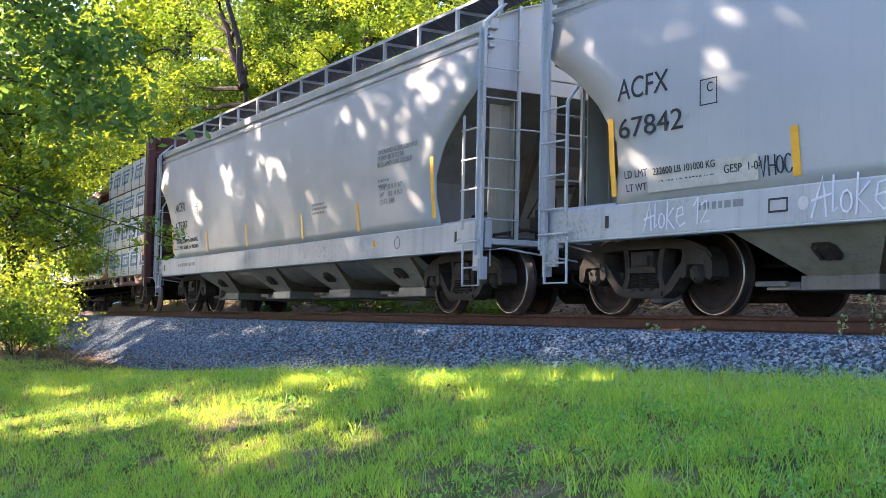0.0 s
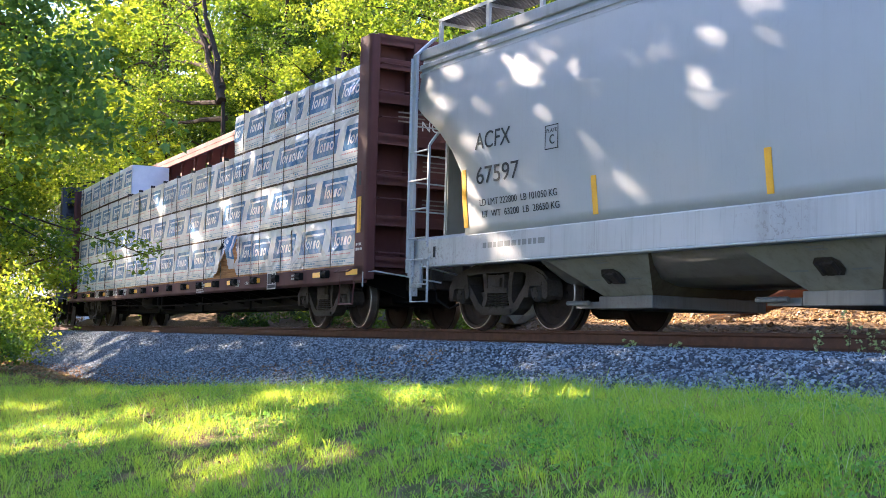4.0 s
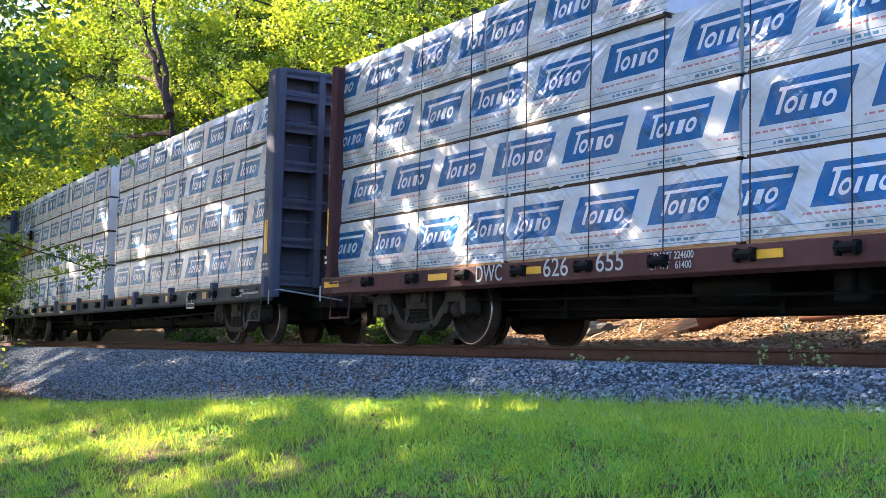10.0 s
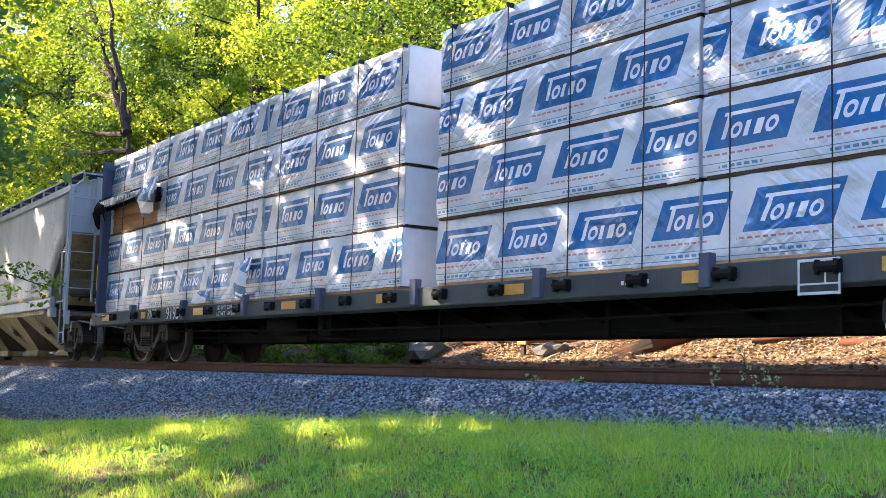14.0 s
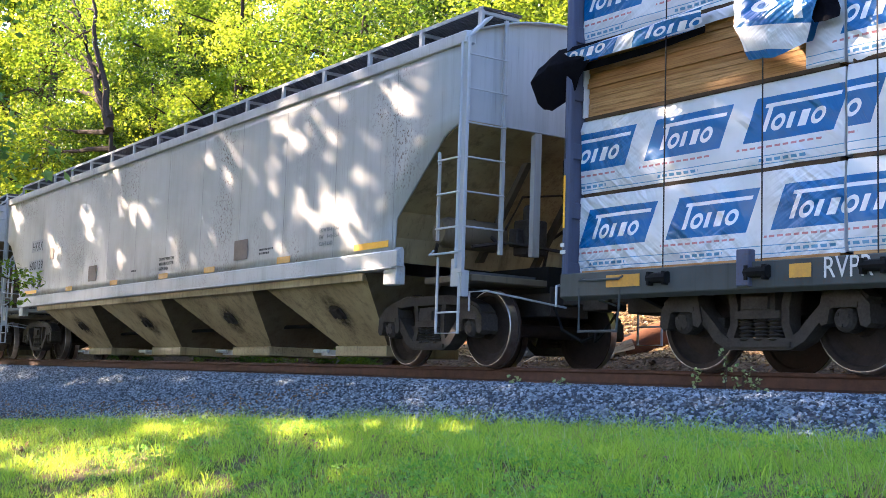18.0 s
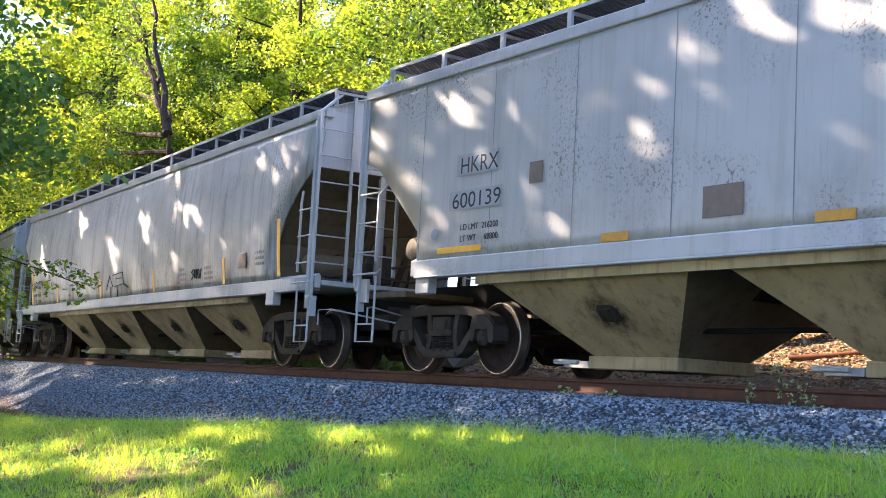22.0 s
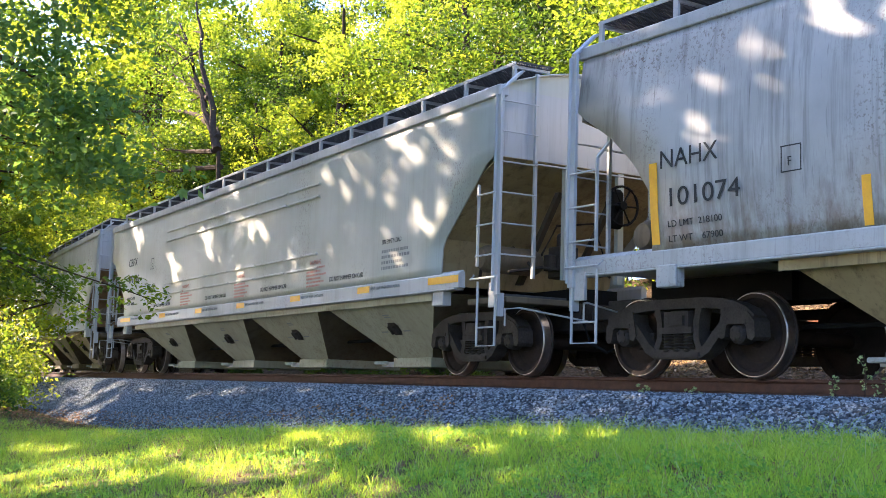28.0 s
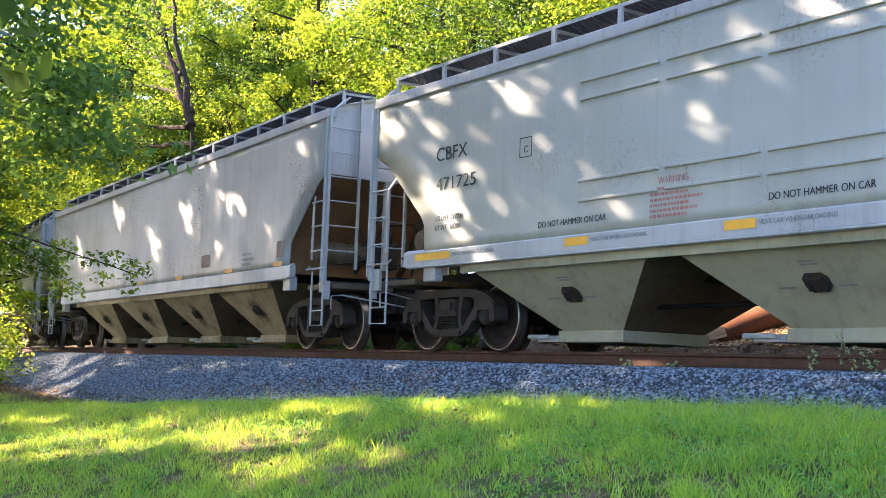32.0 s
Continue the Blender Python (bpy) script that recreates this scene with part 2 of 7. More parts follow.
M = {
    "acf": car_paint("grey_blue_paint", (0.425, 0.445, 0.455), (0.30, 0.30, 0.26), 0.18, 0.25, 0.05),
    "cream": car_paint("pale_grey_paint", (0.45, 0.46, 0.45), (0.24, 0.22, 0.17), 0.40, 0.45, 0.95, splash=0.35),
    "stained": car_paint("stained_grey_paint", (0.44, 0.455, 0.455), (0.07, 0.063, 0.055), 0.85, 0.55, 0.8, splash=0.85),
    "greenish": car_paint("grey_green_paint", (0.45, 0.47, 0.425), (0.30, 0.29, 0.21), 0.35, 0.5, 0.45),
    "trim": car_paint("trim_paint", (0.45, 0.465, 0.47), (0.22, 0.21, 0.19), 0.5, 0.5, 0.4),
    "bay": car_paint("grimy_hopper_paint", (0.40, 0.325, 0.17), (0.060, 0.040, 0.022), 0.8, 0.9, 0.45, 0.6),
    # the next two tones are dirt darkened further for shade below the cars
    "bay_inner": car_paint("shaded_dirty_olive_plate", (0.15, 0.118, 0.072), (0.048, 0.034, 0.022), 0.8, 1.0, 0.5, 0.7),
    "shaded_dirt": car_paint("shaded_dirty_steel", (0.085, 0.066, 0.042), (0.028, 0.020, 0.014), 0.8, 1.0, 0.6, 0.8),
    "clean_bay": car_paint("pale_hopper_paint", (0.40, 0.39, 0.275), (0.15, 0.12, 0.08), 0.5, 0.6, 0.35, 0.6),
    "smear": smudge_mat(),
    "brown": car_paint("brown_red_paint", (0.095, 0.030, 0.027), (0.040, 0.022, 0.018), 0.5, 0.6, 0.3, 0.7),
    "red": car_paint("red_oxide_paint", (0.15, 0.035, 0.024), (0.055, 0.024, 0.018), 0.5, 0.5, 0.3, 0.7),
    "navy": car_paint("dark_blue_grey_paint", (0.085, 0.095, 0.145), (0.035, 0.036, 0.045), 0.5, 0.6, 0.3, 0.7),
    "green": car_paint("dark_green_grey_paint", (0.058, 0.068, 0.066), (0.028, 0.026, 0.022), 0.5, 0.6, 0.3, 0.7),
    "acf_bay": car_paint("dull_olive_hopper_paint", (0.30, 0.295, 0.24), (0.10, 0.09, 0.07), 0.6, 0.8, 0.3),
    "grey_bay": car_paint("dull_grey_slope_paint", (0.19, 0.19, 0.18), (0.060, 0.054, 0.048), 0.6, 0.8, 0.3),
    "rusty": car_paint("rusty_slope_paint", (0.27, 0.17, 0.09), (0.09, 0.05, 0.03), 0.7, 0.9, 0.8),
    "greypanel": plain("grey_number_panel", (0.39, 0.41, 0.43), (0.33, 0.34, 0.35), 0.6, 0.0, 7.0, 0.05),
    "amber": plain("faded_amber_reflector", (0.62, 0.32, 0.025), (0.40, 0.21, 0.04), 0.5, 0.0, 14.0, 0.05),
    "endwrap": plain("plain_white_wrap", (0.76, 0.77, 0.79), (0.60, 0.62, 0.66), 0.4, 0.0, 3.0, 0.4, fine=8.0),
    "grate": plain("dull_grating_steel", (0.10, 0.10, 0.105), (0.05, 0.05, 0.05), 0.6, 0.3, 6.0, 0.2),
    "iron": plain("grimy_cast_iron", (0.066, 0.055, 0.046), (0.024, 0.020, 0.017), 0.75, 0.0, 5.0, 0.4),
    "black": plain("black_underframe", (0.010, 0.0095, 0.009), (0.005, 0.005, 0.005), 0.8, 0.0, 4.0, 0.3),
    "wheel": plain("brown_wheel_steel", (0.046, 0.032, 0.025), (0.018, 0.014, 0.012), 0.85, 0.0, 7.0, 0.3),
    "tread": plain("bright_wheel_tread", (0.42, 0.38, 0.33), (0.26, 0.21, 0.17), 0.35, 0.9, 9.0, 0.1),
    "rust": plain("rusted_rail", (0.115, 0.058, 0.036), (0.060, 0.034, 0.024), 0.8, 0.0, 9.0, 0.4),
    "railtop": plain("polished_rail_head", (0.30, 0.24, 0.20), (0.18, 0.13, 0.10), 0.35, 0.9, 4.0, 0.05),
    "yellow": plain("yellow_reflector", (0.93, 0.50, 0.015), (0.78, 0.38, 0.02), 0.45, 0.0, 8.0, 0.05),
    "ink": plain("black_stencil_paint", (0.035, 0.037, 0.04), (0.06, 0.062, 0.065), 0.6, 0.0, 9.0, 0.05),
    "white": plain("white_stencil_paint", (0.70, 0.69, 0.66), (0.50, 0.49, 0.46), 0.6, 0.0, 9.0, 0.05),
    "chalk": plain("white_spray_paint", (0.78, 0.79, 0.82), (0.60, 0.61, 0.65), 0.5, 0.0, 9.0, 0.05),
    "greytext": plain("faded_stencil_paint", (0.20, 0.21, 0.21), (0.28, 0.29, 0.28), 0.6, 0.0, 9.0, 0.05),
    "redtext": plain("faded_red_paint", (0.42, 0.16, 0.13), (0.46, 0.28, 0.25), 0.6, 0.0, 9.0, 0.05),
    "label": plain("dirty_label", (0.58, 0.56, 0.48), (0.40, 0.37, 0.30), 0.6, 0.0, 7.0, 0.05),
    "tan": plain("brown_stencil_panel", (0.24, 0.19, 0.15), (0.16, 0.13, 0.11), 0.6, 0.0, 7.0, 0.05),
    "wood": board_mat(),
    "dunnage": plain("dark_rough_wood", (0.085, 0.055, 0.03), (0.04, 0.026, 0.016), 0.8, 0.0, 5.0, 0.3),
    "strap": plain("black_steel_strap", (0.02, 0.02, 0.022), (0.035, 0.03, 0.03), 0.5, 0.6, 9.0, 0.05),
    "flap": plain("black_wrap_lining", (0.004, 0.004, 0.006), (0.009, 0.009, 0.012), 0.95, 0.0, 5.0, 0.3),
    "wrap": wrap_mat(),
    "bark": plain("tree_bark", (0.075, 0.055, 0.040), (0.035, 0.026, 0.020), 0.9, 0.0, 8.0, 0.8),
    # where given, the last colour paints shade-like dark patches into the crown
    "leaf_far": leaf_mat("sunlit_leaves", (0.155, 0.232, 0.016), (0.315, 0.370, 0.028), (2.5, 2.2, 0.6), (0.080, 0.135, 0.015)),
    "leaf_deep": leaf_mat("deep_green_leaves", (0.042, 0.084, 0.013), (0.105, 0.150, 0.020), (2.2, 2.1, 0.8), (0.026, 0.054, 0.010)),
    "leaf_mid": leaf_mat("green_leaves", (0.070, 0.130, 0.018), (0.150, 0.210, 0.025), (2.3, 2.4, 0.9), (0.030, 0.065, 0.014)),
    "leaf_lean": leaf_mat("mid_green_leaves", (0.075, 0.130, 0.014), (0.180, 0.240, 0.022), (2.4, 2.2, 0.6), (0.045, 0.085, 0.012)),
    "leaf_oak": leaf_mat("oak_leaves", (0.080, 0.150, 0.052), (0.170, 0.250, 0.080), (2.0, 2.1, 0.8)),
    "grass": leaf_mat("grass_blades", (0.135, 0.325, 0.040), (0.305, 0.545, 0.078), (2.6, 1.55, 0.4)),
    "straw": leaf_mat("dry_grass", (0.26, 0.21, 0.08), (0.36, 0.30, 0.14), (1.2, 1.1, 0.9)),
}


# ---- mesh helpers ----
class Shape:
    """Collects vertices and faces of one mesh."""

    def __init__(self):
        self.v, self.f = [], []

    def box(self, x0, x1, y0, y1, z0, z1):
        n = len(self.v)
        self.v += [(x, y, z) for x in (x0, x1) for y in (y0, y1) for z in (z0, z1)]
        self.f += [tuple(n + i for i in q) for q in ((0, 1, 3, 2), (4, 6, 7, 5), (0, 4, 5, 1), (2, 3, 7, 6), (0, 2, 6, 4), (1, 5, 7, 3))]
        return self

    def prism(self, poly, a, b, axis="y"):
        """A flat outline in x, z (axis y), in y, z (axis x) or in x, y (axis z), drawn out from a to b."""
        n, k = len(self.v), len(poly)
        for d in (a, b):
            for p, q in poly:
                self.v.append({"y": (p, d, q), "x": (d, p, q), "z": (p, q, d)}[axis])
        self.f += [tuple(range(n, n + k)), tuple(range(n + 2 * k - 1, n + k - 1, -1))]
        self.f += [(n + i, n + k + i, n + k + (i + 1) % k, n + (i + 1) % k) for i in range(k)]
        return self

    def ribbon(self, pts, width, a, b):
        """A bar of even width along a line in x, z, drawn out in y."""
        left, right = [], []
        for i, (x, z) in enumerate(pts):
            p, q = pts[max(i - 1, 0)], pts[min(i + 1, len(pts) - 1)]
            dx, dz = q[0] - p[0], q[1] - p[1]
            d = math.hypot(dx, dz) or 1
            left.append((x - dz / d * width / 2, z + dx / d * width / 2))
            right.append((x + dz / d * width / 2, z - dx / d * width / 2))
        n, k = len(self.v), len(pts)
        for y in (a, b):
            self.v += [(x, y, z) for x, z in left] + [(x, y, z) for x, z in right]
        for i in range(k - 1):
            for o in (0, 2 * k):
                self.f.append((n + o + i, n + o + i + 1, n + o + k + i + 1, n + o + k + i))
            self.f += [(n + i, n + i + 1, n + 2 * k + i + 1, n + 2 * k + i), (n + k + i, n + k + i + 1, n + 3 * k + i + 1, n + 3 * k + i)]
        self.f += [(n, n + k, n + 3 * k, n + 2 * k), (n + k - 1, n + 2 * k - 1, n + 4 * k - 1, n + 3 * k - 1)]
        return self

    def tube(self, pts, r, sides=6, taper=None):
        pts = [Vector(p) for p in pts]
        n = len(self.v)
        for i, p in enumerate(pts):
            d = (pts[min(i + 1, len(pts) - 1)] - pts[max(i - 1, 0)]).normalized()
            u = d.orthogonal().normalized()
            w = d.cross(u)
            rr = r if taper is None else r + (taper - r) * i / (len(pts) - 1)
            self.v += [tuple(p + rr * (math.cos(a) * u + math.sin(a) * w)) for a in (2 * math.pi * k / sides for k in range(sides))]
        for i in range(len(pts) - 1):
            for k in range(sides):
                a, b = n + i * sides + k, n + i * sides + (k + 1) % sides
                self.f.append((a, b, b + sides, a + sides))
        self.f += [tuple(range(n, n + sides)), tuple(range(n + len(pts) * sides - 1, n + (len(pts) - 1) * sides - 1, -1))]
        return self

    def lathe(self, prof, at=(0, 0, 0), axis="y", sides=24, caps=True):
        """prof: rows of radius and place along the axis."""
        n, k = len(self.v), len(prof)
        for s in range(sides):
            a = 2 * math.pi * s / sides
            for r, d in prof:
                p, q = r * math.cos(a), r * math.sin(a)
                x, y, z = {"y": (p, d, q), "x": (d, p, q), "z": (p, q, d)}[axis]
                self.v.append((at[0] + x, at[1] + y, at[2] + z))
        for s in range(sides):
            for i in range(k - 1):
                a, b = n + s * k + i, n + (s + 1) % sides * k + i
                self.f.append((a, a + 1, b + 1, b))
        if caps:
            self.f += [tuple(n + s * k for s in range(sides)), tuple(n + s * k + k - 1 for s in reversed(range(sides)))]
        return self

    def sheet(self, rows):
        """A skin over rows of points, all rows alike in length."""
        n, k = len(self.v), len(rows[0])
        for row in rows:
            self.v += [tuple(p) for p in row]
        for i in range(len(rows) - 1):
            for j in range(k - 1):
                a = n + i * k + j
                self.f.append((a, a + 1, a + k + 1, a + k))
        return self

    def mesh(self, name, material, smooth=False):
        me = bpy.data.meshes.new(name)
        me.from_pydata(self.v, [], self.f)
        me.materials.append(material)
        bm = bmesh.new()
        bm.from_mesh(me)
        bmesh.ops.recalc_face_normals(bm, faces=bm.faces)
        bm.to_mesh(me)
        bm.free()
        if smooth:
            me.shade_smooth()
            me.set_sharp_from_angle(angle=0.7)
        return me


def part(name, shape, material, parent=None, label="", smooth=False, soft=0.0, thick=0.0):
    """Links a shape as one mesh object under a thing or a part."""
    ob = new(name, shape.mesh(name, M[material], smooth))
    if parent is not None:
        ob.parent = parent
    if thick:
        md = ob.modifiers.new("thick", "SOLIDIFY")
        md.thickness, md.offset = thick, 0.0
    if soft:
        md = ob.modifiers.new("edges", "BEVEL")
        md.width, md.segments, md.limit_method = soft, 1, "ANGLE"
    if label:
        ob["label"] = label
    return ob


def fast_mesh(name, verts, faces, material):
    """A mesh from arrays of equal-sided faces."""
    me = bpy.data.meshes.new(name)
    verts, faces = np.asarray(verts, np.float32), np.asarray(faces, np.int32)
    k = faces.shape[1]
    me.vertices.add(len(verts))
    me.vertices.foreach_set("co", verts.ravel())
    me.loops.add(faces.size)
    me.loops.foreach_set("vertex_index", faces.ravel())
    me.polygons.add(len(faces))
    me.polygons.foreach_set("loop_start", np.arange(0, faces.size, k, dtype=np.int32))
    me.update(calc_edges=True)
    me.materials.append(material)
    return me


def lerp(table, x):
    xs, ys = zip(*table)
    return float(np.interp(x, xs, ys))


def lettering(text, size, material, parent, place, width=0.0, squeeze=1.0):
    """Words as a thin flat mesh, upright in x, z, facing -y, drawn out to a given width."""
    cu = bpy.data.curves.new("words", "FONT")
    cu.body, cu.size, cu.extrude = text, size / 0.70, 0.0015
    ob = bpy.data.objects.new("words", cu)
    me = bpy.data.meshes.new_from_object(ob)
    bpy.data.objects.remove(ob)
    me.materials.clear()
    me.materials.append(M[material])
    if width:
        xs = [v.co.x for v in me.vertices]
        squeeze = width / (max(xs) - min(xs))
    t = new("stencil_lettering", me)
    t.parent = parent
    t.matrix_basis = place @ pose(0, 0, 0, 90, 0, 0) @ Matrix.Diagonal((squeeze, 1, 1, 1))
    return t


# ---- the line: gentle bend, level rails, z = 0 on the rail heads ----
def line_y(x):
    return TRACK_Y + BEND * (x + 10) ** 2


def on_line(x, z=0.0):
    """The pose of a thing on the track at x, turned with the bend."""
    return pose(x, line_y(x), z, 0, 0, math.degrees(math.atan(2 * BEND * (x + 10))))


def run(t):
    return float(np.interp(t, range(33), RUN))


MOVERS = []   # things that roll by, with the place of each along the train
WHEELS = []


# ---- trucks ----
def truck_meshes():
    fr = Shape()
    top = [(-1.10, 0.60), (-1.0, 0.68), (-0.85, 0.74), (-0.65, 0.785), (-0.40, 0.805), (0.40, 0.805), (0.65, 0.785), (0.85, 0.74), (1.0, 0.68), (1.10, 0.60)]
    fr.ribbon(top, 0.115, -0.10, 0.10)
    fr.ribbon([(-0.86, 0.66), (-0.72, 0.58), (-0.58, 0.44), (-0.46, 0.31), (-0.34, 0.245), (0.34, 0.245), (0.46, 0.31), (0.58, 0.44), (0.72, 0.58), (0.86, 0.66)], 0.11, -0.10, 0.10)
    for s in (-1, 1):
        fr.ribbon([(s * 0.33, 0.78), (s * 0.285, 0.60), (s * 0.285, 0.42), (s * 0.35, 0.26)], 0.085, -0.085, 0.085)
        fr.prism([(s * 0.70, 0.74), (s * 0.90, 0.74), (s * 1.06, 0.68), (s * 1.15, 0.58), (s * 1.16, 0.42), (s * 1.12, 0.38), (s * 1.06, 0.40), (s * 1.03, 0.54), (s * 0.89, 0.60), (s * 0.76, 0.54), (s * 0.74, 0.42), (s * 0.68, 0.40), (s * 0.64, 0.46)], -0.12, 0.12)
        fr.box(s * 0.74, s * 1.04, -0.13, 0.13, 0.555, 0.60)
    fr.box(-0.36, 0.36, -0.13, 0.13, 0.215, 0.262)
    bol = Shape().box(-0.19, 0.19, -1.12, 1.12, 0.52, 0.72).box(-0.25, 0.25, -0.35, 0.35, 0.60, 0.80)
    bol.box(-0.25, 0.25, -1.13, -0.90, 0.475, 0.545).box(-0.25, 0.25, 0.90, 1.13, 0.475, 0.545).box(-0.14, 0.14, -1.16, -1.12, 0.56, 0.67).box(-0.14, 0.14, 1.12, 1.16, 0.56, 0.67)
    bol.box(-0.55, -0.47, -1.0, 1.0, 0.40, 0.50).box(0.47, 0.55, -1.0, 1.0, 0.40, 0.50)
    coil = Shape()
    prof = [(0.001, 0.27)]
    for i in range(6):
        prof += [(0.052, 0.272 + 0.034 * i), (0.080, 0.288 + 0.034 * i), (0.052, 0.304 + 0.034 * i)]
    prof += [(0.001, 0.478)]
    coil.lathe(prof, axis="z", sides=10)
    cap = Shape().lathe([(0.001, -0.10), (0.075, -0.10), (0.095, -0.08), (0.115, -0.05), (0.12, 0.09), (0.001, 0.09)], sides=14)
    for k in range(3):
        a = 2.1 * k + 0.4
        cap.box(0.06 * math.cos(a) - 0.014, 0.06 * math.cos(a) + 0.014, -0.115, -0.09, 0.06 * math.sin(a) - 0.014, 0.06 * math.sin(a) + 0.014)
    wh = Shape().lathe([(0.10, -0.075), (0.13, -0.075), (0.14, -0.03), (0.30, 0.02), (0.385, -0.03), (0.395, -0.068), (0.445, -0.07), (0.455, -0.06), (0.460, 0.045), (0.484, 0.055), (0.484, 0.072),
                        (0.40, 0.075), (0.385, 0.045), (0.30, 0.05), (0.14, 0.05), (0.10, 0.09)], sides=40)
    for k in range(2):
        a = 1.1 + 3.0 * k
        wh.box(0.21 * math.cos(a) - 0.02, 0.21 * math.cos(a) + 0.02, -0.012, 0.04, 0.21 * math.sin(a) - 0.02, 0.21 * math.sin(a) + 0.02)
    tr = Shape().lathe([(0.4452, -0.0712), (0.4560, -0.0602), (0.4625, 0.044), (0.4535, 0.044), (0.44, -0.0712), (0.4452, -0.0712)], sides=40, caps=False)
    ax = Shape().lathe([(0.001, -1.0), (0.075, -1.0), (0.08, -0.8), (0.085, 0.8), (0.075, 1.0), (0.001, 1.0)], sides=12)
    return {k: s.mesh(n, M[m], sm) for k, s, n, m, sm in (("frame", fr, "side_frame", "iron", False), ("bolster", bol, "bolster", "iron", False), ("coil", coil, "spring", "iron", True),
                                                          ("cap", cap, "bearing", "iron", False), ("wheel", wh, "wheel", "wheel", True), ("tread", tr, "tread", "tread", True), ("axle", ax, "axle", "wheel", True))}


TRUCK = truck_meshes()


def child(name, me, parent, m, label=""):
    ob = new(name, me)
    ob.parent = parent
    ob.matrix_basis = m
    if label:
        ob["label"] = label
    return ob


def truck(car, x):
    bol = child("truck", TRUCK["bolster"], car, pose(x, 0, 0))
    for s in (-1, 1):
        child("side_frame", TRUCK["frame"], bol, pose(0, s * 1.01, 0))
        for d in (-0.16, 0, 0.16):
            child("spring", TRUCK["coil"], bol, pose(d, s * 1.06, 0))
        for d in (-0.889, 0.889):
            child("bearing", TRUCK["cap"], bol, pose(d, s * 1.03, 0.457, 0, 0, 0 if s < 0 else 180))
    for d in (-0.889, 0.889):
        ax = child("wheelset", TRUCK["axle"], car, pose(x + d, 0, 0.457))
        for s in (-1, 1):
            w = child("wheel", TRUCK["wheel"], ax, pose(0, s * 0.775, 0, 0, 0, 0 if s < 0 else 180))
            child("tread", TRUCK["tread"], ax, pose(0, s * 0.775, 0, 0, 0, 0 if s < 0 else 180), "worn bright wheel rim")
        WHEELS.append((ax, x + d))


def coupler(car, L, material="iron"):
    """Draft gear, knuckle, uncoupling rod and air hose at both ends."""
    for s in (-1, 1):
        c = Shape().box(s * (L - 0.9), s * (L + 0.02), -0.30, 0.30, 0.62, 0.98)
        c.box(s * L, s * (L + 0.55), -0.10, 0.10, 0.76, 0.94)
        c.prism([(s * (L + 0.45), -0.17), (s * (L + 0.74), -0.15), (s * (L + 0.72), 0.05), (s * (L + 0.60), 0.16), (s * (L + 0.45), 0.15)], 0.68, 1.0, "z")
        part("coupler", c, "iron", car, soft=0.01)
        part("air_hose", Shape().tube([(s * (L + 0.10), -0.30, 0.72), (s * (L + 0.30), -0.34, 0.45), (s * (L + 0.55), -0.25, 0.32), (s * (L + 0.70), -0.1, 0.42)], 0.022), "black", car)
        part("uncoupling_rod", Shape().tube([(s * (L - 0.05), -1.45, 0.62), (s * (L - 0.05), -1.45, 0.84), (s * (L + 0.06), -1.30, 0.86), (s * (L + 0.25), -0.25, 0.72)], 0.013), "trim", car)


def ladder(car, posts, rungs, rail=0.03, material="trim", name="ladder"):
    """posts: pairs of end points; rungs: pairs of points. Rungs are bent rods that stand off the posts."""
    lad = Shape()
    for a, b in posts:
        lad.tube([a, b], rail, 4)
    ob = part(name, lad, material, car)
    for a, b in rungs:
        part("rung", Shape().tube([a, b], 0.012), material, ob)
    return ob


SIDE_ROUND = [(0.85, 1.50), (1.2, 1.53), (1.7, 1.585), (2.3, 1.62), (2.9, 1.61), (3.4, 1.56), (4.1, 1.47)]
SIDE_FLAT = [(0.85, 1.58), (1.2, 1.60), (4.2, 1.60)]


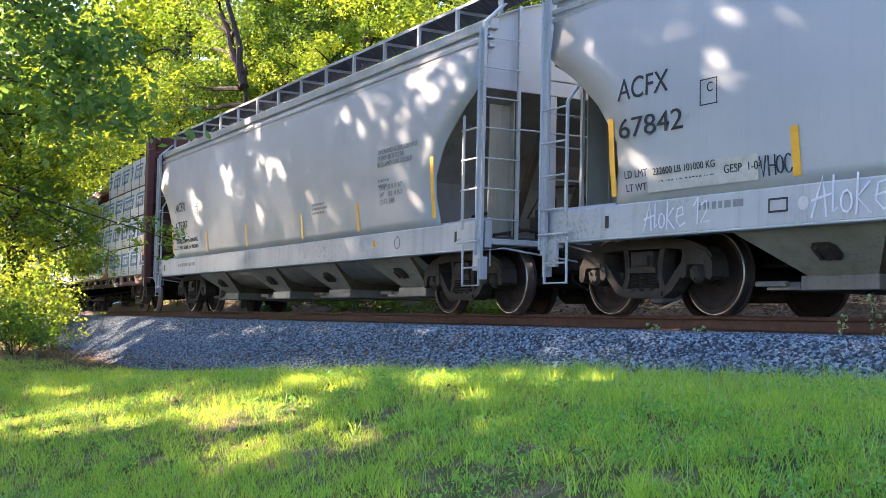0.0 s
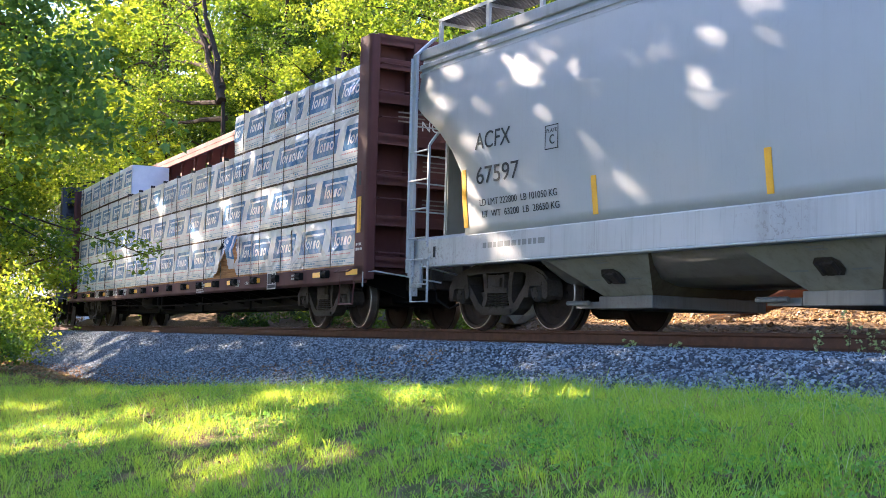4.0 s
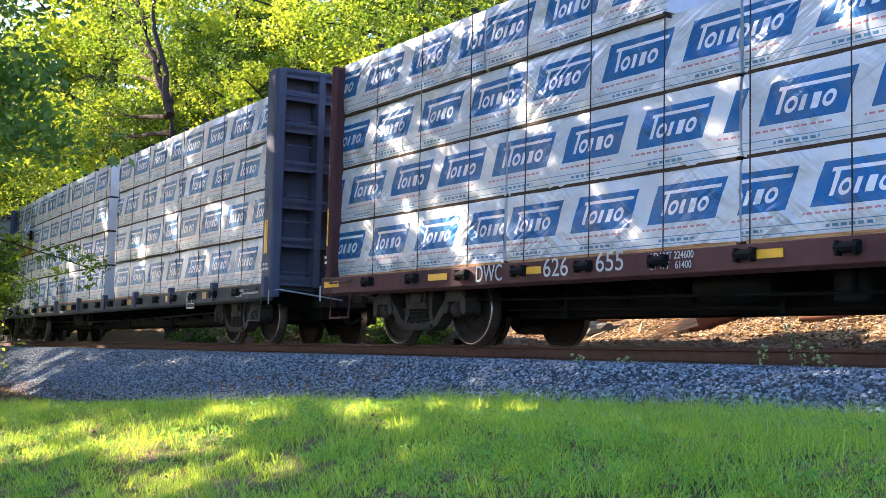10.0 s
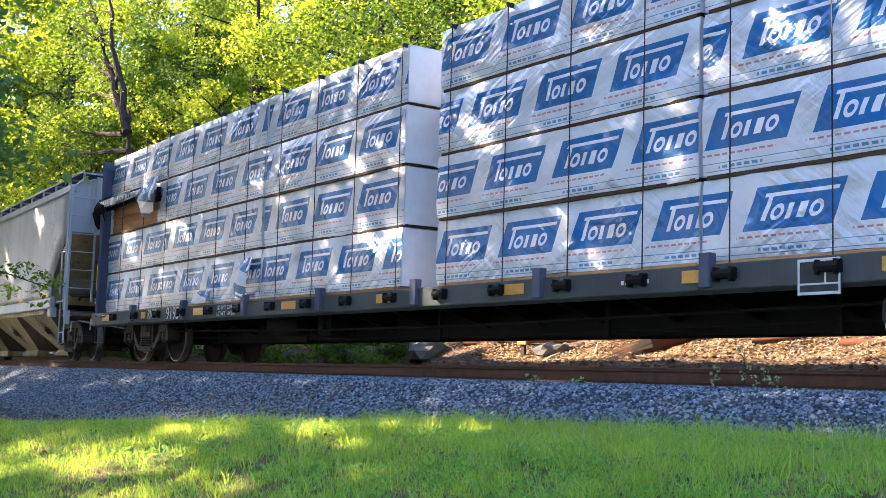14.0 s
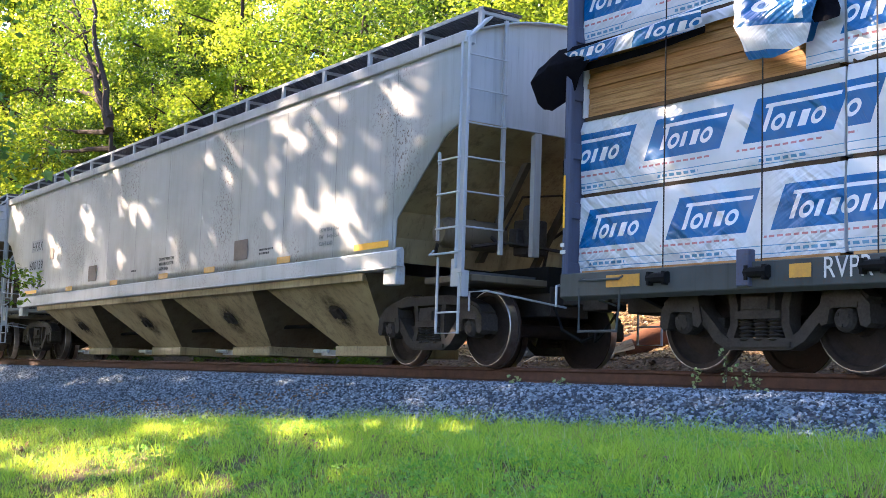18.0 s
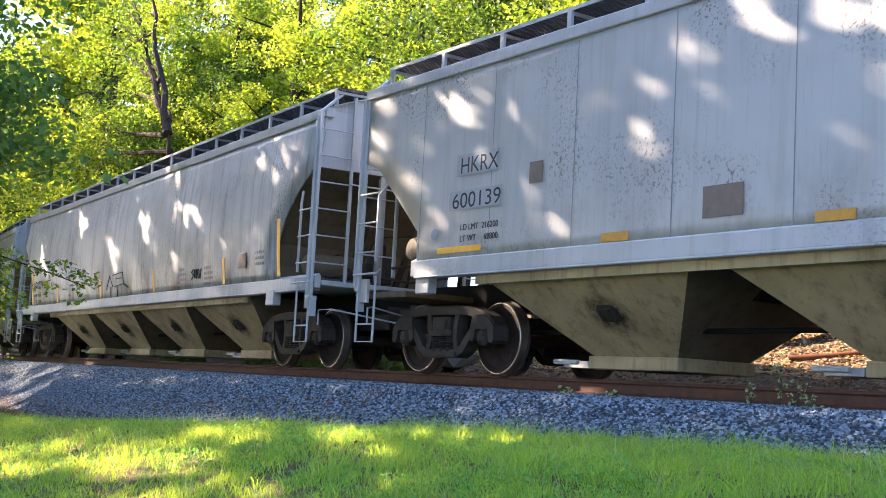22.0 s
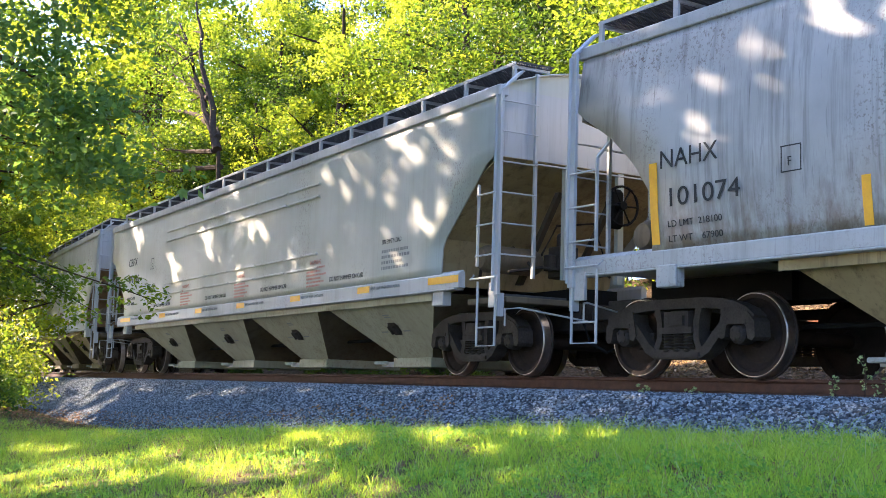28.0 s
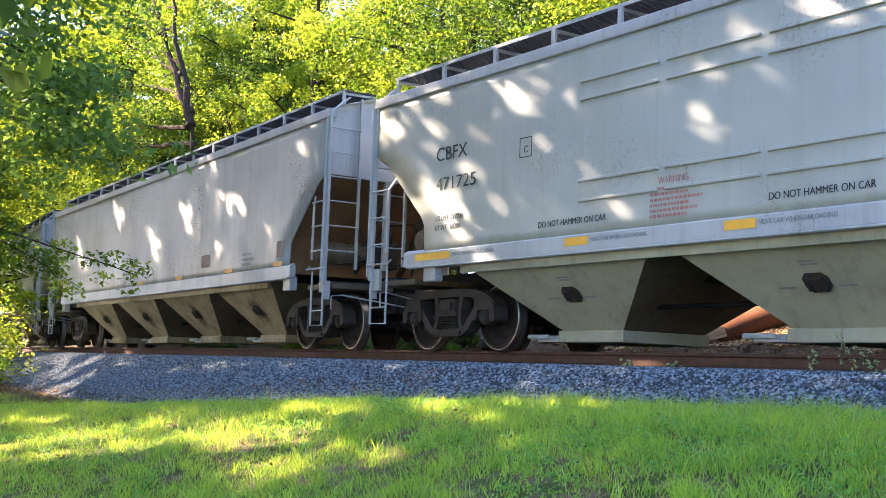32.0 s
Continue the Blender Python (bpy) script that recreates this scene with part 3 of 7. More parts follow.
def hopper(x0, x1, spec):
    """A covered hopper between its end posts x0 (front) and x1 (rear), in metres along the train."""
    L, mid = (x0 - x1) / 2, (x0 + x1) / 2
    car = new("hopper_car")
    MOVERS.append((car, mid))
    side, paint, low, top, rise = spec["side"], spec["paint"], spec["sill"][0], spec["roof"], spec["rise"]
    sill_top = spec["sill"][1]
    cut = spec["cut"]
    zs = [sill_top + (top - sill_top) * i / 18 for i in range(19)]
    body = None
    # shell sides, each bent sheet cut away at its ends
    n = spec.get("panels", 1)
    for s in (-1, 1):
        rows = []
        for z in zs:
            e = L - 0.06 - lerp(cut, z)
            rows.append([(-e + 2 * e * i / 24, s * lerp(side, z), z) for i in range(25)])
        ob = part("side_sheet", Shape().sheet(rows), paint, car, smooth=True, thick=0.03)
        if s < 0:
            body = ob
        # welded seams between panels
        for k in range(1, n):
            x = -L + 2 * L * k / n
            zlo = sill_top
            while L - 0.06 - lerp(cut, zlo) < abs(x) and zlo < top:
                zlo += 0.1
            if s < 0 and spec.get("seams", True):
                part("weld_seam", Shape().sheet([[(x - 0.008, s * (lerp(side, z) + 0.017), z), (x + 0.008, s * (lerp(side, z) + 0.019), z)] for z in np.linspace(zlo + 0.02, top - 0.05, 9)]), "greytext", ob)
        # side sill with lower lip
        sy = lerp(side, sill_top)
        sl = Shape().prism([(s * (sy + 0.03), low), (s * (sy + 0.03), sill_top), (s * (sy - 0.05), sill_top + 0.05), (s * (sy - 0.08), sill_top), (s * (sy - 0.08), low)], -L + spec.get("short", 0), L - spec.get("short", 0), "x")
        sl.box(-L + spec.get("short", 0) + 0.1, L - 0.1 - spec.get("short", 0), s * (sy - 0.12), s * (sy + 0.045), low - 0.025, low)
        part("side_sill", sl, "trim" if spec.get("sill_trim", True) else paint, car, soft=0.008)
        # top chord
        ty = lerp(side, top)
        ch = Shape().box(-L, L, s * (ty - 0.10), s * (ty + 0.05), top - 0.02, top + 0.13)
        if spec.get("ridges"):
            for dz, wd in ((-0.16, 0.03), (-0.27, 0.025)):
                part("roof_ridge", Shape().box(-L, L, s * (ty - 0.05), s * (ty + wd + 0.02), top + dz, top + dz + 0.07), "trim", car, soft=0.01)
        part("top_chord", ch, "trim", car, soft=0.012)
    # roof arch
    ty = lerp(side, top)
    rows = [[(-L + 0.02, y, top + 0.12 + rise * (1 - (y / ty) ** 2)), (L - 0.02, y, top + 0.12 + rise * (1 - (y / ty) ** 2))] for y in np.linspace(-ty, ty, 13)]
    part("roof", Shape().sheet(rows), paint, car, smooth=True, thick=0.02)
    # ends: upright above, slope sheet and bulkhead below
    for s in (-1, 1):
        e = Shape()
        zc = spec["slope_top"]
        rows = []
        for z in (top + 0.1, zc):
            w = lerp(side, z) - 0.03
            rows.append([(s * (L - 0.10), y, z) for y in np.linspace(-w, w, 5)])
        part("end_sheet", Shape().sheet(rows), spec.get("end_paint", paint), car, thick=0.02)
        rows = rows[1:]
        for k in range(1, 6):
            z = zc + (sill_top - 0.1 - zc) * k / 5
            w = lerp(side, z) - 0.03
            rows.append([(s * (L - 0.16 - lerp(cut, z) - 0.25 * k / 5), y, z) for y in np.linspace(-w, w, 5)])
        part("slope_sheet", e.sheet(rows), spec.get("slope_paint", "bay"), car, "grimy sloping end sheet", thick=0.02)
        arch = Shape()
        arch.prism([(-ty, top + 0.1)] + [(y, top + 0.12 + rise * (1 - (y / ty) ** 2)) for y in np.linspace(-ty, ty, 11)] + [(ty, top + 0.1)], s * (L - 0.12), s * (L - 0.09), "x")
        part("end_arch", arch, paint, car)
        # end floor, stub sill and uprights
        fz = low - (0.28 if spec.get("short") else 0)
        fl = Shape().box(s * (L - (1.0 if spec.get("short") else 1.9)), s * (L - 0.02), -1.45, 1.45, fz + 0.05, fz + 0.13)
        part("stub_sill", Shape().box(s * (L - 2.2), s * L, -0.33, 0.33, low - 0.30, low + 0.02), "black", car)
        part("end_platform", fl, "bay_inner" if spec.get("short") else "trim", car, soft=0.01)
        for y in (-0.45, 0.45):
            up = Shape().prism([(s * (L - 0.18), low + 0.13), (s * (L - 0.10), low + 0.13), (s * (L - 0.10), zc), (s * (L - 0.18), zc)], y - 0.05, y + 0.05)
            part("end_upright", up, paint, car)
            part("end_brace", Shape().prism([(s * (L - 1.30), low + 0.13), (s * (L - 1.20), low + 0.13), (s * (L - 0.25), zc - 0.35), (s * (L - 0.35), zc - 0.35)], y - 0.04, y + 0.04), "shaded_dirt", car)
        xe = s * (L + 0.05)
        ye = lerp(side, 2.6) - 0.5
        part("end_handhold", Shape().tube([(xe, -ye, low + 1.60), (xe + s * 0.05, -ye, low + 1.60), (xe + s * 0.05, ye, low + 1.60), (xe, ye, low + 1.60)], 0.014, 5), "trim", car)
        if spec.get("belly"):
            for y in (-1.12, 1.12):
                part("shear_plate", Shape().box(s * (L - 0.42), s * (L - 0.40), y - 0.17, y + 0.17, low + 0.12, zc - 0.05).box(s * (L - 0.44), s * (L - 0.30), y + 0.15, y + 0.17, low + 0.12, zc - 0.05), "acf_bay", car, "olive upright end plate")
        part("air_reservoir", Shape().lathe([(0.001, -0.50), (0.14, -0.48), (0.19, -0.38), (0.19, 0.38), (0.14, 0.48), (0.001, 0.50)], (s * (L - 0.90), 0.35 if spec.get("belly") else -0.85, low + 0.42), "y", 14), "shaded_dirt" if spec.get("belly") else "bay_inner", car, "dark brake air tank", smooth=True)
        part("control_valve", Shape().box(s * (L - 0.62), s * (L - 0.34), -0.40, -0.08, low + 0.18, low + 0.62).box(s * (L - 0.56), s * (L - 0.40), -0.52, -0.40, low + 0.28, low + 0.50).lathe([(0.001, 0.0), (0.10, 0.0), (0.10, 0.16), (0.06, 0.2), (0.001, 0.2)], (s * (L - 0.48), -0.24, low + 0.62), "z", 10), "iron", car, soft=0.015)
        part("brake_lever", Shape().tube([(s * (L - 0.30), -1.25, low + 0.20), (s * (L - 0.34), -0.7, low + 0.30), (s * (L - 0.22), 0.2, low + 0.24), (s * (L - 0.26), 0.9, low + 0.38)], 0.022, 5), "iron", car)
        part("air_pipe", Shape().tube([(s * (L - 0.80), -0.40, low + 0.50), (s * (L - 0.70), -0.20, low + 0.95), (s * (L - 0.58), 0.35, low + 1.02), (s * (L - 0.45), 0.55, low + 0.25)], 0.018, 5), "iron", car)
        for k in range(9):
            part("platform_bar", Shape().box(s * (L - 0.34) + 0.03 * k * s, s * (L - 0.34) + 0.03 * k * s + 0.008, -1.42, -0.45, low + 0.135 - (0.28 if spec.get("short") else 0), low + 0.165 - (0.28 if spec.get("short") else 0)), "grate", car)
        # corner posts, ladders, steps
        for w in (-1, 1):
            yo = w * (lerp(side, 2.6) + 0.01)
            x = s * (L - 0.02)
            hi = top + 0.35
            post = Shape().box(x - 0.05, x + 0.05, yo - 0.025, yo + 0.025, low - 0.15, top + 0.05).box(x - 0.05, x - 0.03, yo - 0.06, yo + 0.06, low - 0.1, top)
            post.prism([(yo - 0.025, top + 0.05), (yo + 0.025, top + 0.05), (yo - w * 0.32 + 0.02, hi), (yo - w * 0.32 - 0.03, hi)], x - 0.05, x + 0.05, "x")
            part("corner_post", post, "trim", car, soft=0.006)
            yi = yo - w * 0.56
            zr = [low + 0.38 + 0.405 * k for k in range(int((top + 0.1 - low - 0.38) / 0.405) + 1)]
            ladder(car, [((x, yi, low + 0.1), (x, yi, hi))], [((x + s * 0.05, yo, z), (x + s * 0.05, yi, z)) for z in zr], name="end_ladder")
            xi = x - s * 0.46
            zt = spec["slope_top"] - 0.55
            ladder(car, [((xi, yo + w * 0.02, low + 0.25), (xi, yo + w * 0.02, zt + 0.05)), ((xi, yo + w * 0.02, zt + 0.05), (xi - s * 0.12, yo - w * 0.05, zt + 0.22))],
                   [((x, yo + w * 0.05, z), (xi, yo + w * 0.05, z)) for z in zr if z < zt + 0.1], rail=0.022, name="side_ladder")
            st = Shape().tube([(xi, yo, low + 0.05), (xi, yo, 0.36), (x - s * 0.02, yo, 0.36), (x - s * 0.02, yo, low + 0.05)], 0.018, 5)
            st.tube([(xi, yo, 0.60), (x, yo, 0.60)], 0.012)
            part("sill_step", st, "trim", car)
            gr = Shape().tube([(x + s * 0.04, yo, low + 0.12), (x + s * 0.04, yo + w * 0.06, low + 0.08), (xi - s * 0.1, yo + w * 0.06, low + 0.08), (xi - s * 0.1, yo, low + 0.14)], 0.014)
            part("grab_iron", gr, "trim", car)
            part("step_bracket", Shape().box(x - s * 0.02, x - s * 0.22, yo - w * 0.06, yo - w * 0.02, low - 0.30, low + 0.02).box(x - 0.03, x + 0.03, yo - w * 0.10, yo, low - 0.42, low - 0.12), "trim", car)
            jp = Shape().box(xi - s * 1.25, xi - s * 0.95, yo - w * 0.16, yo - w * 0.02, low - 0.22, low + 0.02)
            if spec.get("pads"):
                part("jacking_pad", jp, "trim", car, soft=0.01)
    # roof walk: open grating on brackets, and hatches
    wy, wz = spec["walk_y"], top + 0.12 + rise * (1 - (spec["walk_y"] / ty) ** 2) + spec["walk_up"]
    for s in (-1, 1):
        g = Shape()
        for k in range(15):
            y = s * (wy + 0.040 * (k - 7))
            g.box(-L + 0.1, L - 0.1, y - 0.011, y + 0.011, wz - 0.02, wz + 0.012)
        x = -L + 0.1
        while x < L and s < 0:
            g.box(x, x + 0.012, s * wy - 0.28, s * wy + 0.28, wz - 0.012, wz + 0.010)
            x += 0.12
        walkway = part("roof_walk", g, "grate", car, "open steel grating walkway")
        part("walk_edge", Shape().box(-L + 0.1, L - 0.1, s * (wy + 0.285), s * (wy + 0.30), wz - 0.025, wz + 0.02), "trim", walkway)
        if s < 0:
            k = int(2 * L / 1.22)
            for i in range(k + 1):
                x = -L + 0.15 + (2 * L - 0.3) * i / k
                b = Shape().prism([(s * (wy + 0.30), top + 0.10), (s * (wy + 0.26), top + 0.10), (s * (wy + 0.26), wz - 0.02), (s * (wy + 0.30), wz - 0.02)], x - 0.035, x + 0.035, "x")
                b.box(x - 0.02, x + 0.02, s * (wy - 0.28), s * (wy + 0.28), wz - 0.06, wz - 0.022)
                part("walk_bracket", b, "trim", walkway)
    hat = Shape()
    hz = top + 0.10 + rise
    hat.box(-L + 1.0, L - 1.0, -0.38, 0.38, hz, hz + 0.16)
    part("roof_hatch", hat, paint, car, soft=0.02)
    # hand brake wheel on the front end
    if spec.get("brake"):
        bx, by, bz0 = L + 0.12, spec["brake"], 2.35
        bw = Shape()
        bw.tube([(bx, by + 0.27 * math.cos(a), bz0 + 0.27 * math.sin(a)) for a in (2 * math.pi * k / 20 for k in range(21))], 0.018, 6)
        for k in range(6):
            a = math.pi * k / 3
            bw.tube([(bx, by, bz0), (bx, by + 0.27 * math.cos(a), bz0 + 0.27 * math.sin(a))], 0.013, 5)
        bw.lathe([(0.001, -0.12), (0.06, -0.12), (0.06, 0.04), (0.001, 0.04)], (bx, by, bz0), "x", 10)
        part("brake_wheel", bw, "black", car, "black spoked hand brake wheel")
        part("brake_box", Shape().box(L - 0.12, L + 0.03, by - 0.13, by + 0.13, bz0 - 0.30, bz0 + 0.25), "black", car, soft=0.05)
    for y in (-0.9, 0.9):
        part("air_pipe", Shape().tube([(L - 1.6, y, low + 0.2), (L - 1.5, y, low + 0.55), (L - 1.0, y * 0.8, low + 0.62), (L - 0.6, y * 0.7, low + 0.3)], 0.025), "iron", car)
    part("brake_cylinder", Shape().lathe([(0.001, -0.35), (0.13, -0.35), (0.16, -0.28), (0.16, 0.28), (0.13, 0.35), (0.001, 0.35)], (-L + 1.15, -0.55, low + 0.35), "x", 14), "iron", car)
    # hopper bays under the sill
    bz, oz = low - 0.005, spec["outlet"]
    for a, b in spec["bays"]:
        a, b = a - mid, b - mid
        c, hw = (a + b) / 2 + spec.get("gate_on", 0.0), spec.get("gate", 0.56)
        yt, yb = lerp(side, low) - 0.10, spec.get("bay_y", 0.70)
        face_n = [[(b, -yt, bz), (a, -yt, bz)], [(c - hw, -yb, oz + 0.12), (c + hw, -yb, oz + 0.12)]]
        face_f = [[(x, -y, z) for x, y, z in r] for r in face_n]
        bay = part("hopper_bay", Shape().sheet(face_n), spec.get("bay_paint", "bay"), car, "grimy tapered hopper bay")
        part("far_plate", Shape().sheet(face_f), spec.get("bay_paint", "bay"), bay)
        # plates in the recess between bays have its shade put into their colour
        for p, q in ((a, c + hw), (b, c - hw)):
            part("slope_plate", Shape().sheet([[(p, -yt + 0.002, bz), (p, yt - 0.002, bz)], [(q, -yb + 0.002, oz + 0.12), (q, yb - 0.002, oz + 0.12)]]), "bay_inner", bay, "sloping dirty brown plate, darkened for shade")
        fr = Shape().box(c - hw - 0.06, c + hw + 0.06, -yb - 0.06, yb + 0.06, oz - 0.02, oz + 0.13)
        part("outlet_frame", fr, "grey_bay" if spec.get("belly") else spec.get("bay_paint", "bay"), bay, soft=0.01)
        part("outlet_gate", Shape().box(c - hw - 0.55, c - hw - 0.10, -yb - 0.02, yb, oz - 0.01, oz + 0.07).tube([(c - hw - 0.62, -yb - 0.1, oz + 0.05), (c - hw - 0.2, -yb - 0.1, oz + 0.05)], 0.03), "grey_bay" if spec.get("belly") else "trim", bay)
        f = 0.5
        zc, yc = bz + (oz + 0.12 - bz) * f, yt + (yb - yt) * f
        tilt = math.degrees(math.atan2(yt - yb, bz - oz - 0.12))
        face = pose(c + 0.05, -yc - 0.004, zc, tilt, 0, 0)
        vib = child("vibrator_bracket", VIB, bay, face)
        k = sum(map(abs, (a, b)))
        if not spec.get("bay_paint"):
            child("smear", SMEAR, bay, face @ pose(0, -0.004, -0.02, 0, 70 * k, 0), "dark greasy smear round the bracket")
        else:
            for u, w in ((-0.40, 0.22), (0.34, 0.25), (0.0, 0.27), (0.02, 0.23)):
                child("lettering_bar", STENCIL, bay, face @ pose(u, -0.003, w if abs(u) < 0.1 else -0.05))
        for q in range(11):
            child("rivet", RIVET, bay, pose(c - hw + 0.04 + (2 * hw - 0.08) * q / 10, -yb - 0.010, oz + 0.155))
    if spec.get("pads"):
        yk = lerp(side, low) - 0.07
        for s in (-1, 1):
            part("side_skirt", Shape().box(spec["bays"][-1][1] - mid, spec["bays"][0][0] - mid, s * yk, s * (yk - 0.02), low - 0.13, low), spec.get("bay_paint", "bay"), car)
    if spec.get("belly"):
        b0, b1 = spec["bays"][0][0] - mid, spec["bays"][-1][1] - mid
        b0, b1 = min(b0, b1) - 0.15, max(b0, b1) + 0.15
        for s in (-1, 1):
            part("belly_sheet", Shape().sheet([[(b0, s * y, z), (b1, s * y, z)] for y, z in ((lerp(side, low) - 0.14, low + 0.01), (1.18, 0.74), (0.92, 0.60), (0.60, 0.53), (0.0, 0.52))]), "grey_bay", car, "dull grey curved underside", smooth=True, thick=0.02)
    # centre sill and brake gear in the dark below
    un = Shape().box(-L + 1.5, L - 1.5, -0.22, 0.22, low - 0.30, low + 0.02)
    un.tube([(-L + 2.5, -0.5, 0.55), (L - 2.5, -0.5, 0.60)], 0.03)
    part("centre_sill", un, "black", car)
    for x in spec["trucks"]:
        truck(car, x - mid)
    coupler(car, L)
    # yellow reflective strips on the side or the sill
    for x, z0, z1, w in spec["strips"]:
        x -= mid
        part("reflector", Shape().sheet([[(x - w / 2, -lerp(side, z) - 0.021, z), (x + w / 2, -lerp(side, z) - 0.021, z)] for z in np.linspace(z0, z1, 6)]), "yellow", car, thick=0.004)
    tagged(car, spec["label"], "hopper car", "cars of the freight train")
    return car, mid, side


def vib_mesh():
    v = Shape().prism([(-0.16, -0.05), (-0.10, -0.12), (0.10, -0.12), (0.16, -0.05), (0.16, 0.06), (0.10, 0.12), (-0.10, 0.12), (-0.16, 0.06)], -0.012, 0.0)
    v.box(-0.10, -0.06, -0.06, -0.01, -0.07, 0.08).box(0.06, 0.10, -0.06, -0.01, -0.07, 0.08).prism([(-0.10, 0.07), (0.10, 0.07), (0.05, 0.01), (0.02, -0.09), (-0.02, -0.09), (-0.05, 0.01)], -0.045, -0.01)
    return v.mesh("vibrator_bracket", M["iron"])


def blot(name, rx, rz):
    """A thin film of grease."""
    rows = [[(rx * i, 0, rz * j) for i in (-1, 0, 1)] for j in (-1, 0, 1)]
    return Shape().sheet(rows).mesh(name, M["smear"])


VIB = vib_mesh()
RIVET = Shape().lathe([(0.001, -0.014), (0.010, -0.010), (0.015, 0.0)], (0, 0, 0), "y", 6, False).mesh("rivet", M["bay"])
SMEAR = blot("smear", 0.45, 0.36)
STENCIL = Shape().box(-0.11, 0.11, -0.002, 0.0, -0.011, 0.011).mesh("lettering_bar", M["greytext"])


def words(car, side, mid, x, z, text, size, material="ink", squeeze=0.95, off=0.024, width=0.0):
    """Stencilled words on the near side; x is their left end along the train, z their foot."""
    y = -lerp(side, z + size / 2) - off
    slope = math.degrees(math.atan2(lerp(side, z + size) - lerp(side, z), size))
    return lettering(text, size, material, car, pose(x - mid, y, z, slope, 0, 0), width, squeeze)


def bars(car, side, mid, x, z, w, h, lines, material="greytext", off=0.022, seed=1):
    """Writing too small to read: broken bars of its size."""
    rng = random.Random(seed)
    for i in range(lines):
        zz = z - i * h * 1.9
        s = Shape()
        p = x - mid
        end = p + w * rng.uniform(0.55, 1.0)
        while p < end:
            q = p + rng.uniform(0.6, 2.0) * h
            y = -lerp(side, zz) - off
            s.box(p, q, y - 0.001, y, zz - h, zz)
            p = q + 0.45 * h
        part("lettering_bar", s, material, car)


def plate(car, side, mid, x, z, w, h, material, name="stencil_panel", label="", off=0.026):
    y = -lerp(side, z) - off
    return part(name, Shape().box(x - mid - w / 2, x - mid + w / 2, y - 0.003, y, z - h / 2, z + h / 2), material, car, label)


# ---- the cars, front to rear ----
CUT_ROUND = [(1.2, 1.22), (1.6, 1.32), (1.95, 1.30), (2.35, 1.02), (2.7, 0.62), (3.05, 0.06), (3.1, 0.0), (4.3, 0.0)]
CUT_FLAT = [(1.3, 1.42), (1.80, 1.38), (2.62, 0.46), (2.80, 0.26), (2.83, 0.0), (4.3, 0.0)]


def strips(xs, z0, z1, w=0.09):
    return [(x, z0, z1, w) for x in xs]


ROUND = dict(side=SIDE_ROUND, paint="acf", sill=(0.86, 1.22), roof=3.82, rise=0.40, cut=CUT_ROUND, slope_top=3.02, walk_y=1.02, walk_up=0.24, ridges=True, panels=1, outlet=0.28, gate=0.42, bay_y=0.85, bay_paint="acf_bay", belly=True,
             slope_paint="grey_bay", label="grey rounded covered hopper car, stencilled and sprayed with white graffiti")
car_a, mid_a, side_a = hopper(4.05, -12.18, dict(ROUND, trucks=(2.85, -10.94), bays=[(-7.3, -9.25), (-4.3, -6.2), (-1.3, -3.2), (1.6, -0.3)], strips=[(-10.90, 1.32, 2.20, 0.09), (-8.2, 1.31, 1.78, 0.10), (-5.2, 1.31, 1.78, 0.10), (-2.4, 1.31, 1.78, 0.10)]))
words(car_a, side_a, mid_a, -10.78, 2.38, "ACFX", 0.24, width=0.84)
words(car_a, side_a, mid_a, -10.77, 1.95, "67842", 0.22, width=1.04)
plate(car_a, side_a, mid_a, -9.49, 1.45, 1.62, 0.27, "label", label="worn cream data panel")
words(car_a, side_a, mid_a, -10.70, 1.50, "LD LMT", 0.085)
words(car_a, side_a, mid_a, -10.68, 1.35, "LT WT", 0.085)
words(car_a, side_a, mid_a, -10.22, 1.50, "222600 LB 101000 KG", 0.075, off=0.027, width=0.95)
words(car_a, side_a, mid_a, -10.15, 1.36, "63400 LB 28750 KG", 0.075, off=0.027, width=0.85)
words(car_a, side_a, mid_a, -9.15, 1.42, "GESP  1-04", 0.085, off=0.027)
words(car_a, side_a, mid_a, -9.35, 2.27, "C", 0.10)


def outline(car, side, mid, x0, x1, z0, z1, w=0.012, material="ink"):
    """A thin painted frame."""
    s = Shape()
    for a, b, c, d in ((x0, x1, z0, z0 + w), (x0, x1, z1 - w, z1), (x0, x0 + w, z0, z1), (x1 - w, x1, z0, z1)):
        y = -lerp(side, (c + d) / 2) - 0.021
        s.box(a - mid, b - mid, y - 0.002, y, c, d)
    part("painted_frame", s, material, car)


def scrawl(car, side, mid, x, z, w, h, strokes, material, r=0.011, off=0.03, flat=None):
    """Sprayed or chalked lines; strokes run in units of the scrawl's width and height."""
    for line in strokes:
        pts = []
        for p, q in line:
            zz = z + q * h
            y = flat if flat is not None else -lerp(side, zz) - off
            pts.append((x - mid + p * w, y, zz))
        sh = Shape().tube(pts, r, 5)
        sh.v = [(a, pts[0][1] + (b - pts[0][1]) * 0.25 if flat is not None else b, c) for a, b, c in sh.v]
        part("graffiti_stroke", sh, material, car)


def loop(cx, cz, rx, rz, a0=0, a1=360, k=9):
    return [(cx + rx * math.cos(radians(a0 + (a1 - a0) * i / k)), cz + rz * math.sin(radians(a0 + (a1 - a0) * i / k))) for i in range(k + 1)]


